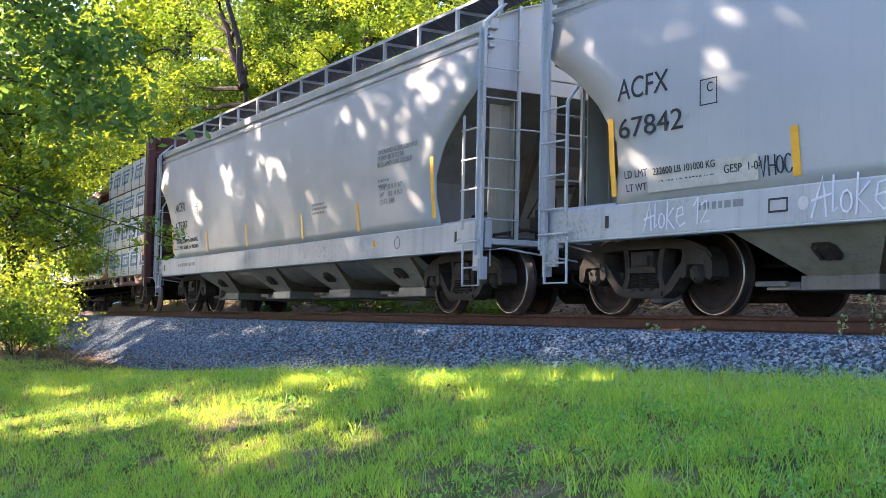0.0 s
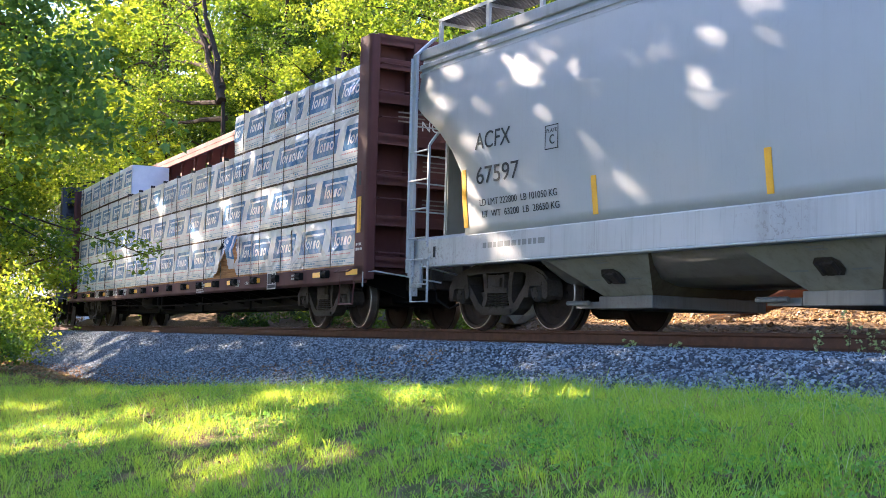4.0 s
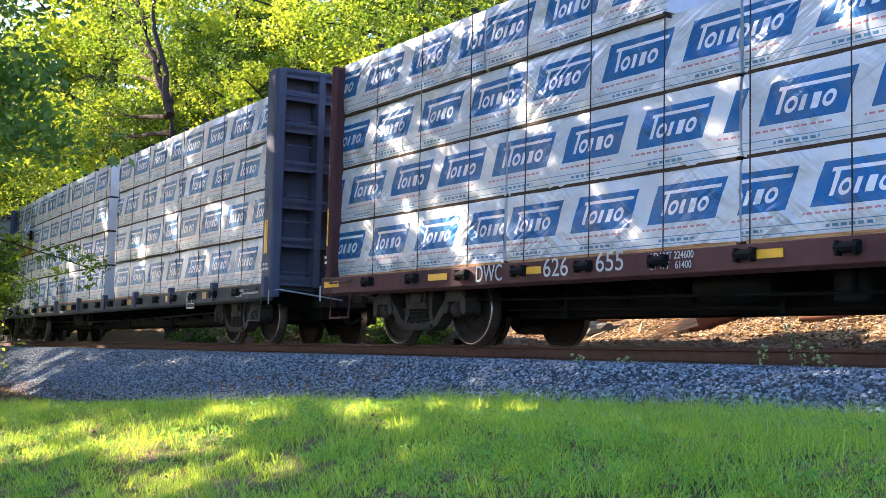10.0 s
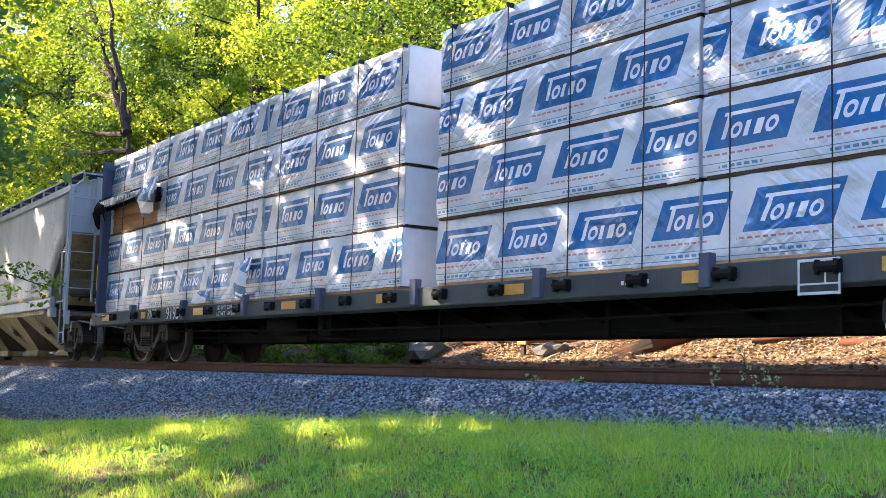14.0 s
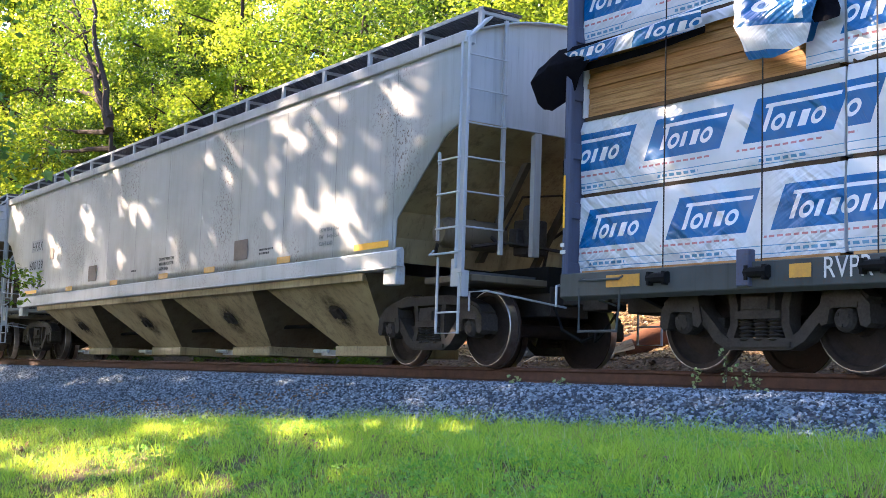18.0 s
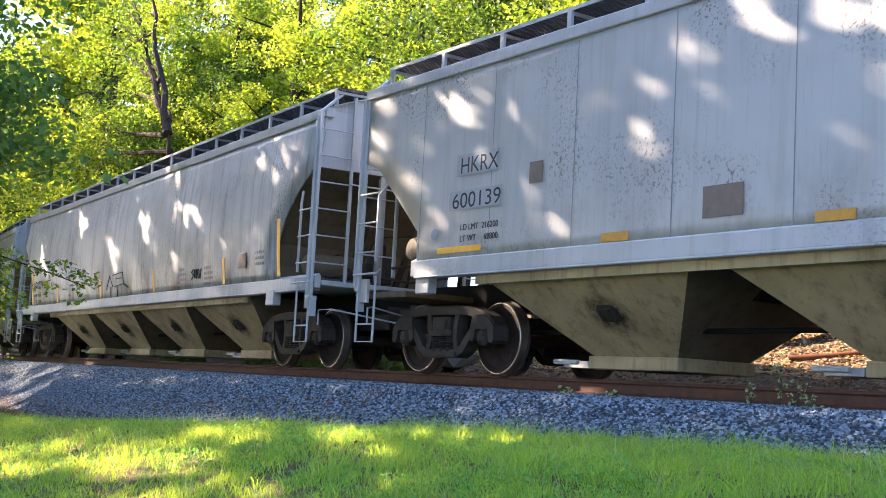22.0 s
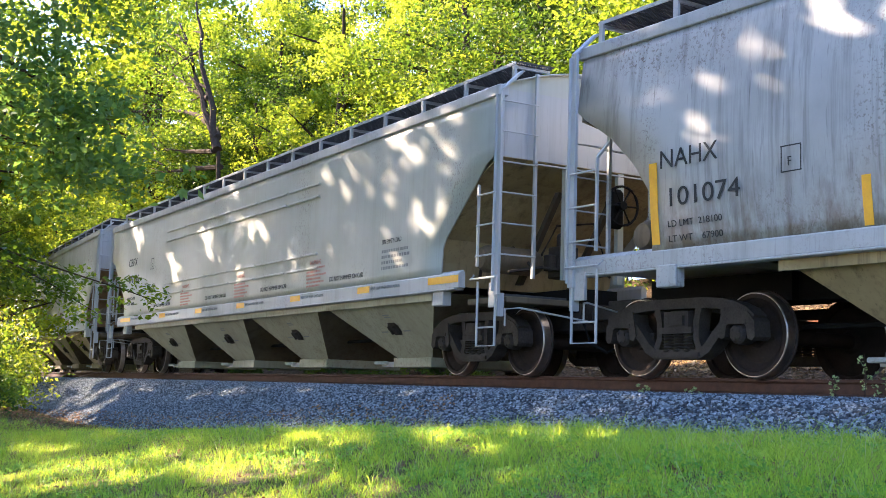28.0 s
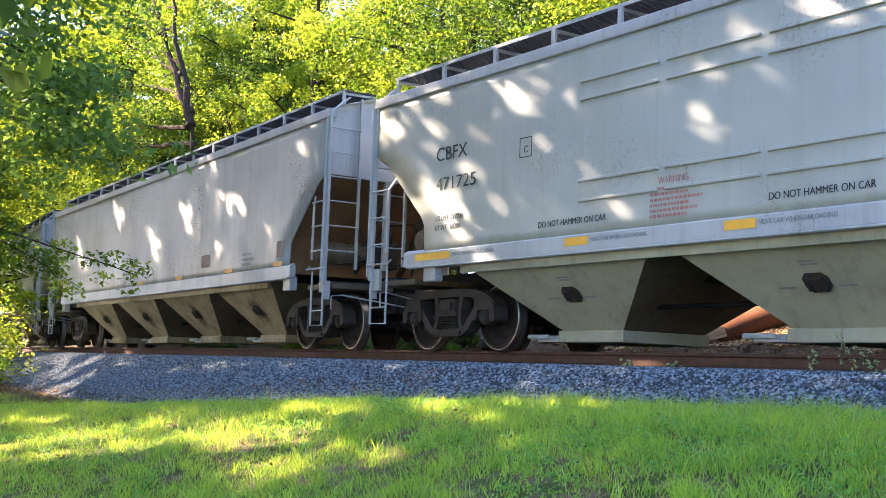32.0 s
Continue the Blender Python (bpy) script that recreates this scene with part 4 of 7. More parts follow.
TAG = [[(0.0, 0.0), (0.08, 0.55), (0.14, 1.0), (0.17, 0.5), (0.19, 0.0)], [(0.0, 0.42), (0.26, 0.55)], [(0.28, 1.0), (0.27, 0.1), (0.33, 0.2)], loop(0.44, 0.33, 0.07, 0.26), [(0.58, 1.0), (0.56, 0.0)],
       [(0.72, 0.75), (0.57, 0.4), (0.74, 0.0)], [(0.78, 0.4), (0.95, 0.5), (0.93, 0.75), (0.82, 0.7), (0.79, 0.3), (0.88, 0.08), (1.0, 0.2)]]
scrawl(car_a, side_a, mid_a, -10.38, 0.90, 0.66, 0.30, TAG, "chalk", 0.011, flat=-1.575)
scrawl(car_a, side_a, mid_a, -9.62, 0.93, 0.26, 0.28, [[(0.1, 0.7), (0.35, 1.0), (0.3, 0.0)], [(0.5, 0.7), (0.8, 0.85), (0.85, 0.5), (0.5, 0.05), (1.0, 0.1)]], "chalk", 0.011, flat=-1.575)
scrawl(car_a, side_a, mid_a, -8.02, 0.90, 0.92, 0.38, TAG, "chalk", 0.013, flat=-1.575)
scrawl(car_a, side_a, mid_a, -8.66, 1.34, 0.42, 0.20, [[(0.0, 1.0), (0.1, 0.0), (0.2, 1.0)], [(0.27, 0.0), (0.27, 1.0)], [(0.27, 0.5), (0.47, 0.5)], [(0.47, 0.0), (0.47, 1.0)], loop(0.62, 0.5, 0.10, 0.42), loop(0.88, 0.5, 0.11, 0.45, 50, 330)], "ink", 0.008)
bars(car_a, [(0, 1.56), (9, 1.56)], mid_a, -9.55, 1.15, 0.85, 0.075, 1, "greytext", 0.004, 4)
outline(car_a, side_a, mid_a, -9.45, -9.2, 2.14, 2.41)
outline(car_a, [(0, 1.56), (9, 1.56)], mid_a, -8.55, -8.30, 0.98, 1.12, 0.02)
part("round_sticker", Shape().lathe([(0.001, -0.002), (0.065, -0.002), (0.065, 0.0), (0.001, 0.0)], (-8.13 - mid_a, -1.563, 1.05), "y", 16), "white", car_a)
# a flat black plate stands for the shaded inside of the hole
plate(car_a, [(0, 1.56), (9, 1.56)], mid_a, -11.03, 1.04, 0.06, 0.14, "ink", "painted_lift_hole", off=0.004)

car_b, mid_b, side_b = hopper(-13.55, -29.75, dict(ROUND, trucks=(-14.97, -28.33), bays=[(-16.1, -17.8), (-19.0, -20.7), (-21.9, -23.7), (-25.0, -26.9)],
                                                  strips=[(-14.99, 1.34, 2.22, 0.10)] + strips((-17.62, -20.07, -23.08, -25.70), 1.30, 1.74) + [(-28.4, 1.32, 2.08, 0.10)], label="grey rounded covered hopper car with yellow strips along its side"))
words(car_b, side_b, mid_b, -28.12, 2.31, "ACFX", 0.22, width=0.80)
words(car_b, side_b, mid_b, -28.10, 1.86, "67597", 0.22, width=0.95)
words(car_b, side_b, mid_b, -28.04, 1.575, "LD LMT 222800  LB 101050 KG", 0.085, width=1.65)
words(car_b, side_b, mid_b, -28.00, 1.425, "LT  WT  63200  LB  28650 KG", 0.085, width=1.64)
words(car_b, side_b, mid_b, -26.50, 2.19, "C", 0.11)
words(car_b, side_b, mid_b, -26.56, 2.33, "PLATE", 0.045, width=0.2)
outline(car_b, side_b, mid_b, -26.59, -26.33, 2.13, 2.42)
for i, (line, w) in enumerate((("CAUTION DO NOT USE STEAM, BOILING WATER", 1.36), ("OR SHARP OBJECTS TO CLEAN.", 0.92), ("ENTER CAR WITH RUBBER SOLED SHOES", 1.20))):
    words(car_b, side_b, mid_b, -16.8, 2.44 - 0.10 * i, line, 0.075, "greytext", width=w)
bars(car_b, side_b, mid_b, -16.8, 2.05, 0.45, 0.04, 2, "greytext", 0.022, 9)
for i, (line, w) in enumerate((("EXW   10-8  H  8-7", 0.78), ("EW      8-0  H 15-2", 0.78), ("CU FT  5400", 0.52))):
    words(car_b, side_b, mid_b, -16.75, 1.88 - 0.11 * i, line, 0.08, "greytext", width=w)
bars(car_b, side_b, mid_b, -19.53, 1.88, 0.85, 0.04, 3, "greytext", 0.022, 8)
bars(car_b, [(0, 1.56), (9, 1.56)], mid_b, -28.0, 1.10, 1.6, 0.07, 1, "greytext", 0.004, 10)
# lift holes, their dark inside painted as flat black plates
for x in (-14.35, -29.2):
    plate(car_b, [(0, 1.56), (9, 1.56)], mid_b, x, 1.04, 0.06, 0.15, "ink", "painted_lift_hole", off=0.004)
part("round_sticker", Shape().tube([(-16.19 - mid_b + 0.09 * math.cos(a), -1.562, 1.05 + 0.09 * math.sin(a)) for a in (math.pi * k / 10 for k in range(21))], 0.006, 4), "ink", car_b)
plate(car_b, [(0, 1.56), (9, 1.56)], mid_b, -17.0, 1.06, 0.10, 0.10, "yellow", "sticker", off=0.004)

BAYED = dict(side=SIDE_FLAT, paint="cream", sill=(1.20, 1.40), roof=3.76, rise=0.35, cut=CUT_FLAT, slope_top=2.85, walk_y=1.05, walk_up=0.16, panels=13, outlet=0.14, end_paint="trim", short=1.36, pads=True)
car_e, mid_e, side_e = hopper(-79.35, -98.86, dict(BAYED, trucks=(-80.74, -97.47), bays=[(-81.7, -84.85), (-85.15, -88.6), (-88.9, -92.4), (-92.7, -96.2)], strips=[], brake=0.05, gate=0.66, gate_on=0.06, bay_y=0.56,
                                                  label="pale grey flat-sided covered hopper car with grimy tan bays"))
plate(car_e, side_e, mid_e, -96.15, 2.545, 0.84, 0.27, "greypanel")
words(car_e, side_e, mid_e, -96.5, 2.44, "HKRX", 0.20, off=0.028, width=0.76)
plate(car_e, side_e, mid_e, -96.17, 2.105, 1.06, 0.24, "greypanel")
words(car_e, side_e, mid_e, -96.64, 2.01, "600139", 0.19, off=0.028, width=0.98)
words(car_e, side_e, mid_e, -96.44, 1.73, "LD LMT  216200", 0.075, width=0.76)
words(car_e, side_e, mid_e, -96.44, 1.59, "LT WT     69800", 0.075, width=0.76)
plate(car_e, side_e, mid_e, -96.45, 1.50, 0.92, 0.075, "yellow", "reflector")
plate(car_e, side_e, mid_e, -81.35, 1.495, 0.85, 0.085, "yellow", "reflector")
for x in (-83.78, -86.4, -88.38, -90.9, -93.65):
    plate(car_e, side_e, mid_e, x, 1.465, 0.42, 0.095, "amber", "reflector", "faded amber reflector")
for x, w in ((-85.24, 0.48), (-92.18, 0.50)):
    plate(car_e, side_e, mid_e, x, 1.71, w, 0.31, "tan")
    bars(car_e, side_e, mid_e, x - w / 2 + 0.04, 1.82, w - 0.1, 0.035, 4, "ink", 0.027, 21)
plate(car_e, side_e, mid_e, -95.0, 2.30, 0.24, 0.25, "tan")
words(car_e, side_e, mid_e, -95.05, 2.26, "C", 0.09, off=0.027)
for i, line in enumerate(("DO NOT MOVE CAR", "WITH HATCHES OR", "GATES OPEN")):
    words(car_e, side_e, mid_e, -88.62, 1.74 - 0.085 * i, line, 0.055)
for i, line in enumerate(("EX W 10-4 H 3-8", "EW     8-4 H 15-1", "CU FT 6500")):
    words(car_e, side_e, mid_e, -82.74, 1.78 - 0.095 * i, line, 0.055, "greytext")
bars(car_e, side_e, mid_e, -84.6, 1.68, 0.45, 0.03, 2, "ink", 0.022, 23)
bars(car_e, side_e, mid_e, -90.0, 1.65, 0.30, 0.03, 1, "ink", 0.022, 24)
part("round_sticker", Shape().lathe([(0.001, -0.002), (0.075, -0.002), (0.075, 0.0), (0.001, 0.0)], (-97.0 - mid_e, -1.623, 1.72), "y", 16), "greypanel", car_e)

car_f, mid_f, side_f = hopper(-100.15, -119.60, dict(BAYED, side=SIDE_ROUND, paint="stained", slope_paint="bay_inner", cut=CUT_ROUND, seams=False, short=0, slope_top=3.0, roof=3.78, sill=(1.16, 1.34), trucks=(-101.87, -118.36), gate=0.66, gate_on=0.06, bay_y=0.56,
                                                    bays=[(-103.0, -106.1), (-106.35, -109.5), (-109.8, -113.0), (-113.3, -116.6)],
                                                    strips=[(-101.48, 1.40, 2.30, 0.12)] + strips((-103.85, -107.7, -111.55, -115.45), 1.36, 1.82, 0.10) + [(-118.2, 1.41, 2.30, 0.12)],
                                                    label="pale covered hopper car with rounded sides and dark run-down stains"))
words(car_f, side_f, mid_f, -118.1, 2.22, "NAHX", 0.20, width=0.84)
words(car_f, side_f, mid_f, -118.02, 1.80, "101074", 0.20, width=1.0)
words(car_f, side_f, mid_f, -118.0, 1.58, "LD LMT  218100", 0.07, width=0.78)
words(car_f, side_f, mid_f, -118.0, 1.42, "LT WT    67900", 0.07, width=0.78)
outline(car_f, side_f, mid_f, -116.42, -116.17, 1.96, 2.22)
words(car_f, side_f, mid_f, -116.34, 2.02, "F", 0.09)
scrawl(car_f, side_f, mid_f, -105.45, 1.52, 0.52, 0.17, [[(0.2, 1.0), (0.0, 0.75), (0.2, 0.4), (0.0, 0.0)], [(0.3, 1.0), (0.3, 0.1), (0.45, 0.1), (0.48, 1.0)], [(0.5, 0.0), (0.6, 1.0), (0.7, 0.0)], [(0.75, 1.0), (0.85, 0.0), (1.0, 1.0)]], "ink", 0.012)
scrawl(car_f, side_f, mid_f, -111.0, 1.45, 1.6, 0.42, [[(0.0, 0.2), (0.15, 0.9), (0.3, 0.3)], [(0.3, 0.9), (0.75, 1.0), (0.8, 0.4), (0.4, 0.3)], [(0.45, 0.7), (0.7, 0.7)], [(0.2, 0.3), (0.2, -0.3)], [(0.5, 0.3), (0.52, -0.25)], [(0.78, 0.4), (1.0, 0.2)]], "ink", 0.010)
plate(car_f, side_f, mid_f, -102.95, 1.72, 0.34, 0.24, "tan")
bars(car_f, side_f, mid_f, -102.4, 1.85, 0.55, 0.05, 3, "greytext", 0.022, 31)
bars(car_f, side_f, mid_f, -106.2, 1.75, 0.45, 0.05, 4, "greytext", 0.022, 32)
bars(car_f, side_f, mid_f, -104.8, 1.72, 0.40, 0.05, 4, "greytext", 0.022, 33)

car_g, mid_g, side_g = hopper(-121.05, -140.15, dict(BAYED, paint="greenish", bay_paint="clean_bay", seams=False, roof=3.66, short=0.95, sill=(1.16, 1.36), trucks=(-122.42, -138.78), bays=[(-122.90, -126.8), (-127.0, -130.4), (-130.6, -134.0), (-134.25, -137.9)],
                                                    strips=[], brake=0.3, label="grey-green covered hopper car with long raised ribs"))
words(car_g, side_g, mid_g, -138.44, 2.62, "CBFX", 0.19, width=0.74)
words(car_g, side_g, mid_g, -138.42, 2.20, "471725", 0.18, width=0.95)
words(car_g, side_g, mid_g, -138.4, 1.77, "LD LMT  217700", 0.07)
words(car_g, side_g, mid_g, -138.4, 1.64, "LT WT   68300", 0.07)
outline(car_g, side_g, mid_g, -136.52, -136.27, 2.43, 2.69)
words(car_g, side_g, mid_g, -136.43, 2.49, "C", 0.09)
for x in (-136.1, -132.44, -129.3, -126.22):
    words(car_g, side_g, mid_g, x, 1.50, "DO NOT HAMMER ON CAR", 0.075, width=1.25)
for x in (-138.44, -135.35, -132.8, -130.3, -127.6, -124.9):
    plate(car_g, [(0, 1.63), (9, 1.63)], mid_g, x, 1.285, 0.42 if x > -138 else 0.88, 0.10, "yellow", "reflector", off=0.004)
    words(car_g, [(0, 1.63), (9, 1.63)], mid_g, x + (0.25 if x > -138 else 0.5), 1.265, "VENT CAR WHEN UNLOADING", 0.05, "greytext", 0.9, 0.004, 0.95)
plate(car_g, [(0, 1.63), (9, 1.63)], mid_g, -122.42, 1.285, 0.84, 0.10, "yellow", "reflector", off=0.004)
for x in (-134.0, -130.6, -127.05):
    words(car_g, side_g, mid_g, x, 1.83, "WARNING", 0.075, "redtext", 0.9)
    bars(car_g, side_g, mid_g, x - 0.12, 1.79, 0.85, 0.032, 6, "redtext", 0.022, 42)
words(car_g, side_g, mid_g, -124.34, 1.95, "50% EMPTY LOAD", 0.07, "ink", width=0.62)
bars(car_g, side_g, mid_g, -124.34, 1.86, 1.1, 0.045, 4, "greytext", 0.022, 44)
for z in (1.77, 2.01, 3.0, 3.22):
    for k in range(6):
        a = -135.35 + 1.45 * k
        part("side_rib", Shape().prism([(a - mid_g, z - 0.02), (a + 1.36 - mid_g, z - 0.02), (a + 1.34 - mid_g, z + 0.02), (a + 0.02 - mid_g, z + 0.02)], -1.645, -1.60), "greenish", car_g, soft=0.008)

car_h, mid_h, side_h = hopper(-141.58, -160.4, dict(BAYED, paint="cream", seams=False, roof=3.80, slope_paint="rusty", trucks=(-142.97, -159.0), bays=[(-144.1, -147.1), (-147.4, -150.7), (-151.0, -154.2), (-154.5, -157.6)], strips=[],
                                                   label="pale grey covered hopper car with a rusty end"))
for x in (-143.5, -145.9, -148.78, -151.5):
    plate(car_h, side_h, mid_h, x, 1.46, 0.40, 0.085, "amber", "reflector", "faded amber reflector")
plate(car_h, side_h, mid_h, -143.4, 1.72, 0.32, 0.28, "tan")
plate(car_h, side_h, mid_h, -147.2, 1.72, 0.45, 0.25, "tan")
bars(car_h, side_h, mid_h, -145.2, 1.75, 0.6, 0.05, 3, "greytext", 0.022, 51)
car_i, mid_i, side_i = hopper(-161.9, -181.0, dict(BAYED, side=SIDE_ROUND, cut=CUT_ROUND, paint="greenish", seams=False, trucks=(-163.3, -179.6), bays=[(-164.6, -167.6), (-167.7, -171.2), (-171.3, -174.7), (-174.8, -178.1)], strips=[],
                                                  label="grey covered hopper car at the tail of the train"))


def tops(x):
    """Height of the stacked load at x along the train; 0 where there is none."""
    if -38.2 <= x <= -31.8 or -53.7 <= x <= -46.6 or -65.3 <= x <= -56.0 or -77.9 <= x <= -66.15:
        return 4.28
    return 3.455 if -53.7 <= x <= -31.8 else 0


def centrebeam(x0, x1, paint, end_paint, sill_paint, trucks, label, rear=0.44, rear_top=4.22):
    """A centre-beam flat car: bulkheads at both ends, a truss along the middle, low deck with winches."""
    L, mid = (x0 - x1) / 2, (x0 + x1) / 2
    car = new("lumber_flat_car")
    MOVERS.append((car, mid))
    deck = Shape()
    for s in (-1, 1):
        deck.prism([(s * 1.20, 0.98), (s * 1.45, 0.96), (s * 1.45, 0.72), (s * 1.36, 0.68), (s * 1.34, 0.74), (s * 1.34, 0.90), (s * 1.20, 0.92)], -L + 0.1, L - 0.1, "x")
    deck.box(-L + 0.2, L - 0.2, -1.25, 1.25, 0.86, 0.93)
    part("deck", deck, sill_paint, car, soft=0.008)
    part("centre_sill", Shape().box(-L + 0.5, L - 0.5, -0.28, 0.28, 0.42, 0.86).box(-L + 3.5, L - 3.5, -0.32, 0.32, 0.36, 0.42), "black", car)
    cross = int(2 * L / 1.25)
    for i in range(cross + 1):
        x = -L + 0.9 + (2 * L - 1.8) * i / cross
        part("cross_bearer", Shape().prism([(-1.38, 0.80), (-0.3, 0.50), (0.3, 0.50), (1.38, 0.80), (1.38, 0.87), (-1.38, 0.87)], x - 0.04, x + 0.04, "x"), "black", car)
        if i < cross:
            w = Shape().lathe([(0.001, -0.10), (0.045, -0.10), (0.05, 0.0), (0.05, 0.12), (0.001, 0.12)], (x + 0.55, -1.48, 0.86), "x", 8)
            w.box(x + 0.46, x + 0.49, -1.52, -1.44, 0.79, 0.92).box(x + 0.65, x + 0.68, -1.52, -1.44, 0.79, 0.92).lathe([(0.001, 0.12), (0.06, 0.12), (0.06, 0.15), (0.001, 0.15)], (x + 0.55, -1.48, 0.86), "x", 8)
            part("strap_winch", w, "black", car)
            hi = tops(mid + x + 0.55)
            if hi:
                part("tie_down_strap", Shape().box(x + 0.545, x + 0.555, -1.388, -1.378, 0.9, hi - 0.01).box(x + 0.535, x + 0.565, -1.40, -1.30, hi - 0.04, hi + 0.012), "strap", car)
    for s in (-1, 1):
        d = 0.44 if s > 0 else rear
        yo = 1.45 if d > 0.2 else 1.365
        hi = 4.50 if s > 0 else rear_top
        bh = part("bulkhead", Shape().box(s * (L - d + 0.04), s * (L - d + 0.08), -1.30, 1.30, 0.92, hi), end_paint, car)
        for w in (-1, 1):
            post = Shape().prism([(s * (L - d), w * 1.28), (s * (L - d), w * (yo - 0.03)), (s * (L - d + 0.04), w * yo), (s * (L - 0.04), w * yo), (s * (L - 0.002), w * (yo - 0.03)), (s * (L - 0.002), w * 1.28)], 0.74, hi + 0.05 if s > 0 else hi, "z")
            part("corner_post", post, end_paint, bh, soft=0.012)
        part("reflector", Shape().box(s * (L - d * 0.73), s * (L - d * 0.54), -yo - 0.007, -yo - 0.002, 1.46, 2.02), "yellow", bh)
        part("reflector", Shape().box(s * (L - d * 0.50), s * (L - d * 0.42), -yo - 0.007, -yo - 0.002, 1.46, 2.02), "yellow", bh)
        # the slot is a flat black patch that paints its shaded inside
        part("painted_post_slot", Shape().box(s * (L - d * 0.68), s * (L - d * 0.50), -yo - 0.006, -yo - 0.002, 2.20, 2.42), "ink", bh)
        bars(car, [(0, yo), (9, yo)], 0, s * (L - d / 2) - 0.12 if d > 0.2 else -L + 0.01, 1.30, 0.25 if d > 0.2 else 0.09, 0.04, 2, "white", 0.005, 71)
        for z in (0.98, 1.62, 2.26, 2.90, 3.54, 4.08, 4.46)[:7 if s > 0 else 6]:
            part("bulkhead_beam", Shape().box(s * (L - d + 0.08), s * (L - 0.05), -1.30, 1.30, z, z + 0.07).box(s * (L - 0.08), s * (L - 0.05), -1.30, 1.30, z - 0.05, z + 0.12), end_paint, bh, soft=0.006)
        for y in (-0.62, 0.62):
            part("bulkhead_post", Shape().box(s * (L - d + 0.08), s * (L - 0.03), y - 0.06, y + 0.06, 0.92, hi), end_paint, bh, soft=0.006)
        for z in [1.15 + 0.42 * k for k in range(8)]:
            part("rung", Shape().tube([(s * L, -1.28, z), (s * (L + 0.06), -1.26, z), (s * (L + 0.06), -0.80, z), (s * L, -0.78, z)], 0.012), end_paint, bh)
        st = Shape().tube([(s * (L - 0.95), -1.44, 0.80), (s * (L - 0.93), -1.46, 0.36), (s * (L - 0.40), -1.46, 0.36), (s * (L - 0.38), -1.44, 0.80)], 0.018, 5)
        part("sill_step", st, sill_paint, car)
        part("grab_iron", Shape().tube([(s * (L - 1.0), -1.46, 0.90), (s * (L - 1.0), -1.52, 0.87), (s * (L - 0.45), -1.52, 0.87), (s * (L - 0.45), -1.46, 0.90)], 0.013), sill_paint, car)
    for z, y, r in ((0.40, -0.62, 0.014), (0.52, -0.95, 0.018)):
        part("brake_rod", Shape().tube([(-L + 3.2, y, z + 0.06), (-2.0, y, z - 0.02), (2.0, y, z - 0.02), (L - 3.2, y, z + 0.06)], r, 5), "black", car)
    for x in (-6.4, -3.1, 0.6, 3.9, 7.0):
        part("rod_hanger", Shape().box(x - 0.03, x + 0.03, -0.70, -0.66, 0.34, 0.86).box(x - 0.05, x + 0.05, -0.72, -0.55, 0.33, 0.37), "black", car)
    part("air_reservoir", Shape().lathe([(0.001, -0.55), (0.15, -0.52), (0.18, -0.42), (0.18, 0.42), (0.15, 0.52), (0.001, 0.55)], (-3.6, -0.75, 0.62), "x", 14), "black", car, smooth=True)
    part("brake_valve", Shape().box(-2.3, -1.9, -0.95, -0.62, 0.42, 0.82).box(-2.18, -2.02, -1.02, -0.9, 0.5, 0.72), "black", car, soft=0.02)
    # truss
    tr = Shape().box(-L + 0.4, L - 0.4, -0.32, 0.32, 4.42, 4.54).box(-L + 0.4, L - 0.4, -0.32, -0.26, 4.30, 4.42).box(-L + 0.4, L - 0.4, 0.26, 0.32, 4.30, 4.42)
    tr.box(-L + 0.4, L - 0.4, -0.06, 0.06, 0.9, 2.4)
    beam = part("centre_beam", tr, paint, car, soft=0.01)
    k = int(2 * L / 1.2)
    for i in range(k + 1):
        x = -L + 0.6 + (2 * L - 1.2) * i / k
        part("beam_post", Shape().box(x - 0.06, x + 0.06, -0.14, 0.14, 0.92, 4.42).prism([(x - 0.06, 4.42), (x - 0.28, 4.42), (x - 0.06, 4.05)], -0.10, 0.10).prism([(x + 0.06, 4.42), (x + 0.28, 4.42), (x + 0.06, 4.05)], -0.10, 0.10), paint, beam)
    for x in trucks:
        truck(car, x - mid)
    coupler(car, L)
    tagged(car, label, "flat car", "cars of the freight train")
    return car, mid


car_c, mid_c = centrebeam(-31.26, -53.81, "red", "brown", "brown", (-33.64, -51.58), "red-brown centre-beam flat car stacked with wrapped lumber", 0.12)
car_d, mid_d = centrebeam(-55.47, -78.0, "navy", "navy", "green", (-57.82, -75.64), "dark blue-grey centre-beam flat car stacked with wrapped lumber", 0.09)


def boards(pack, L, s, y0, y1, z0, z1):
    """The stacked boards inside a pack whose wrap is torn."""
    n = 14
    h = (z1 - z0 - 0.03) / n
    rng = random.Random(5)
    for i in range(n):
        e = rng.uniform(0, 0.02)
        part("board", Shape().box(-L + 0.03 + e, L - 0.03 - e, s * (y0 + 0.02), s * (y1 - 0.045 - e), z0 + 0.012 + i * h, z0 + 0.012 + (i + 1) * h - 0.004), "wood", pack)


def trim_wrap(me, keep):
    """Cuts away the torn part of a wrap."""
    bm = bmesh.new()
    bm.from_mesh(me)
    gone = [f for f in bm.faces if not keep(f.calc_center_median())]
    bmesh.ops.delete(bm, geom=gone, context="FACES")
    bm.to_mesh(me)
    bm.free()
    return me


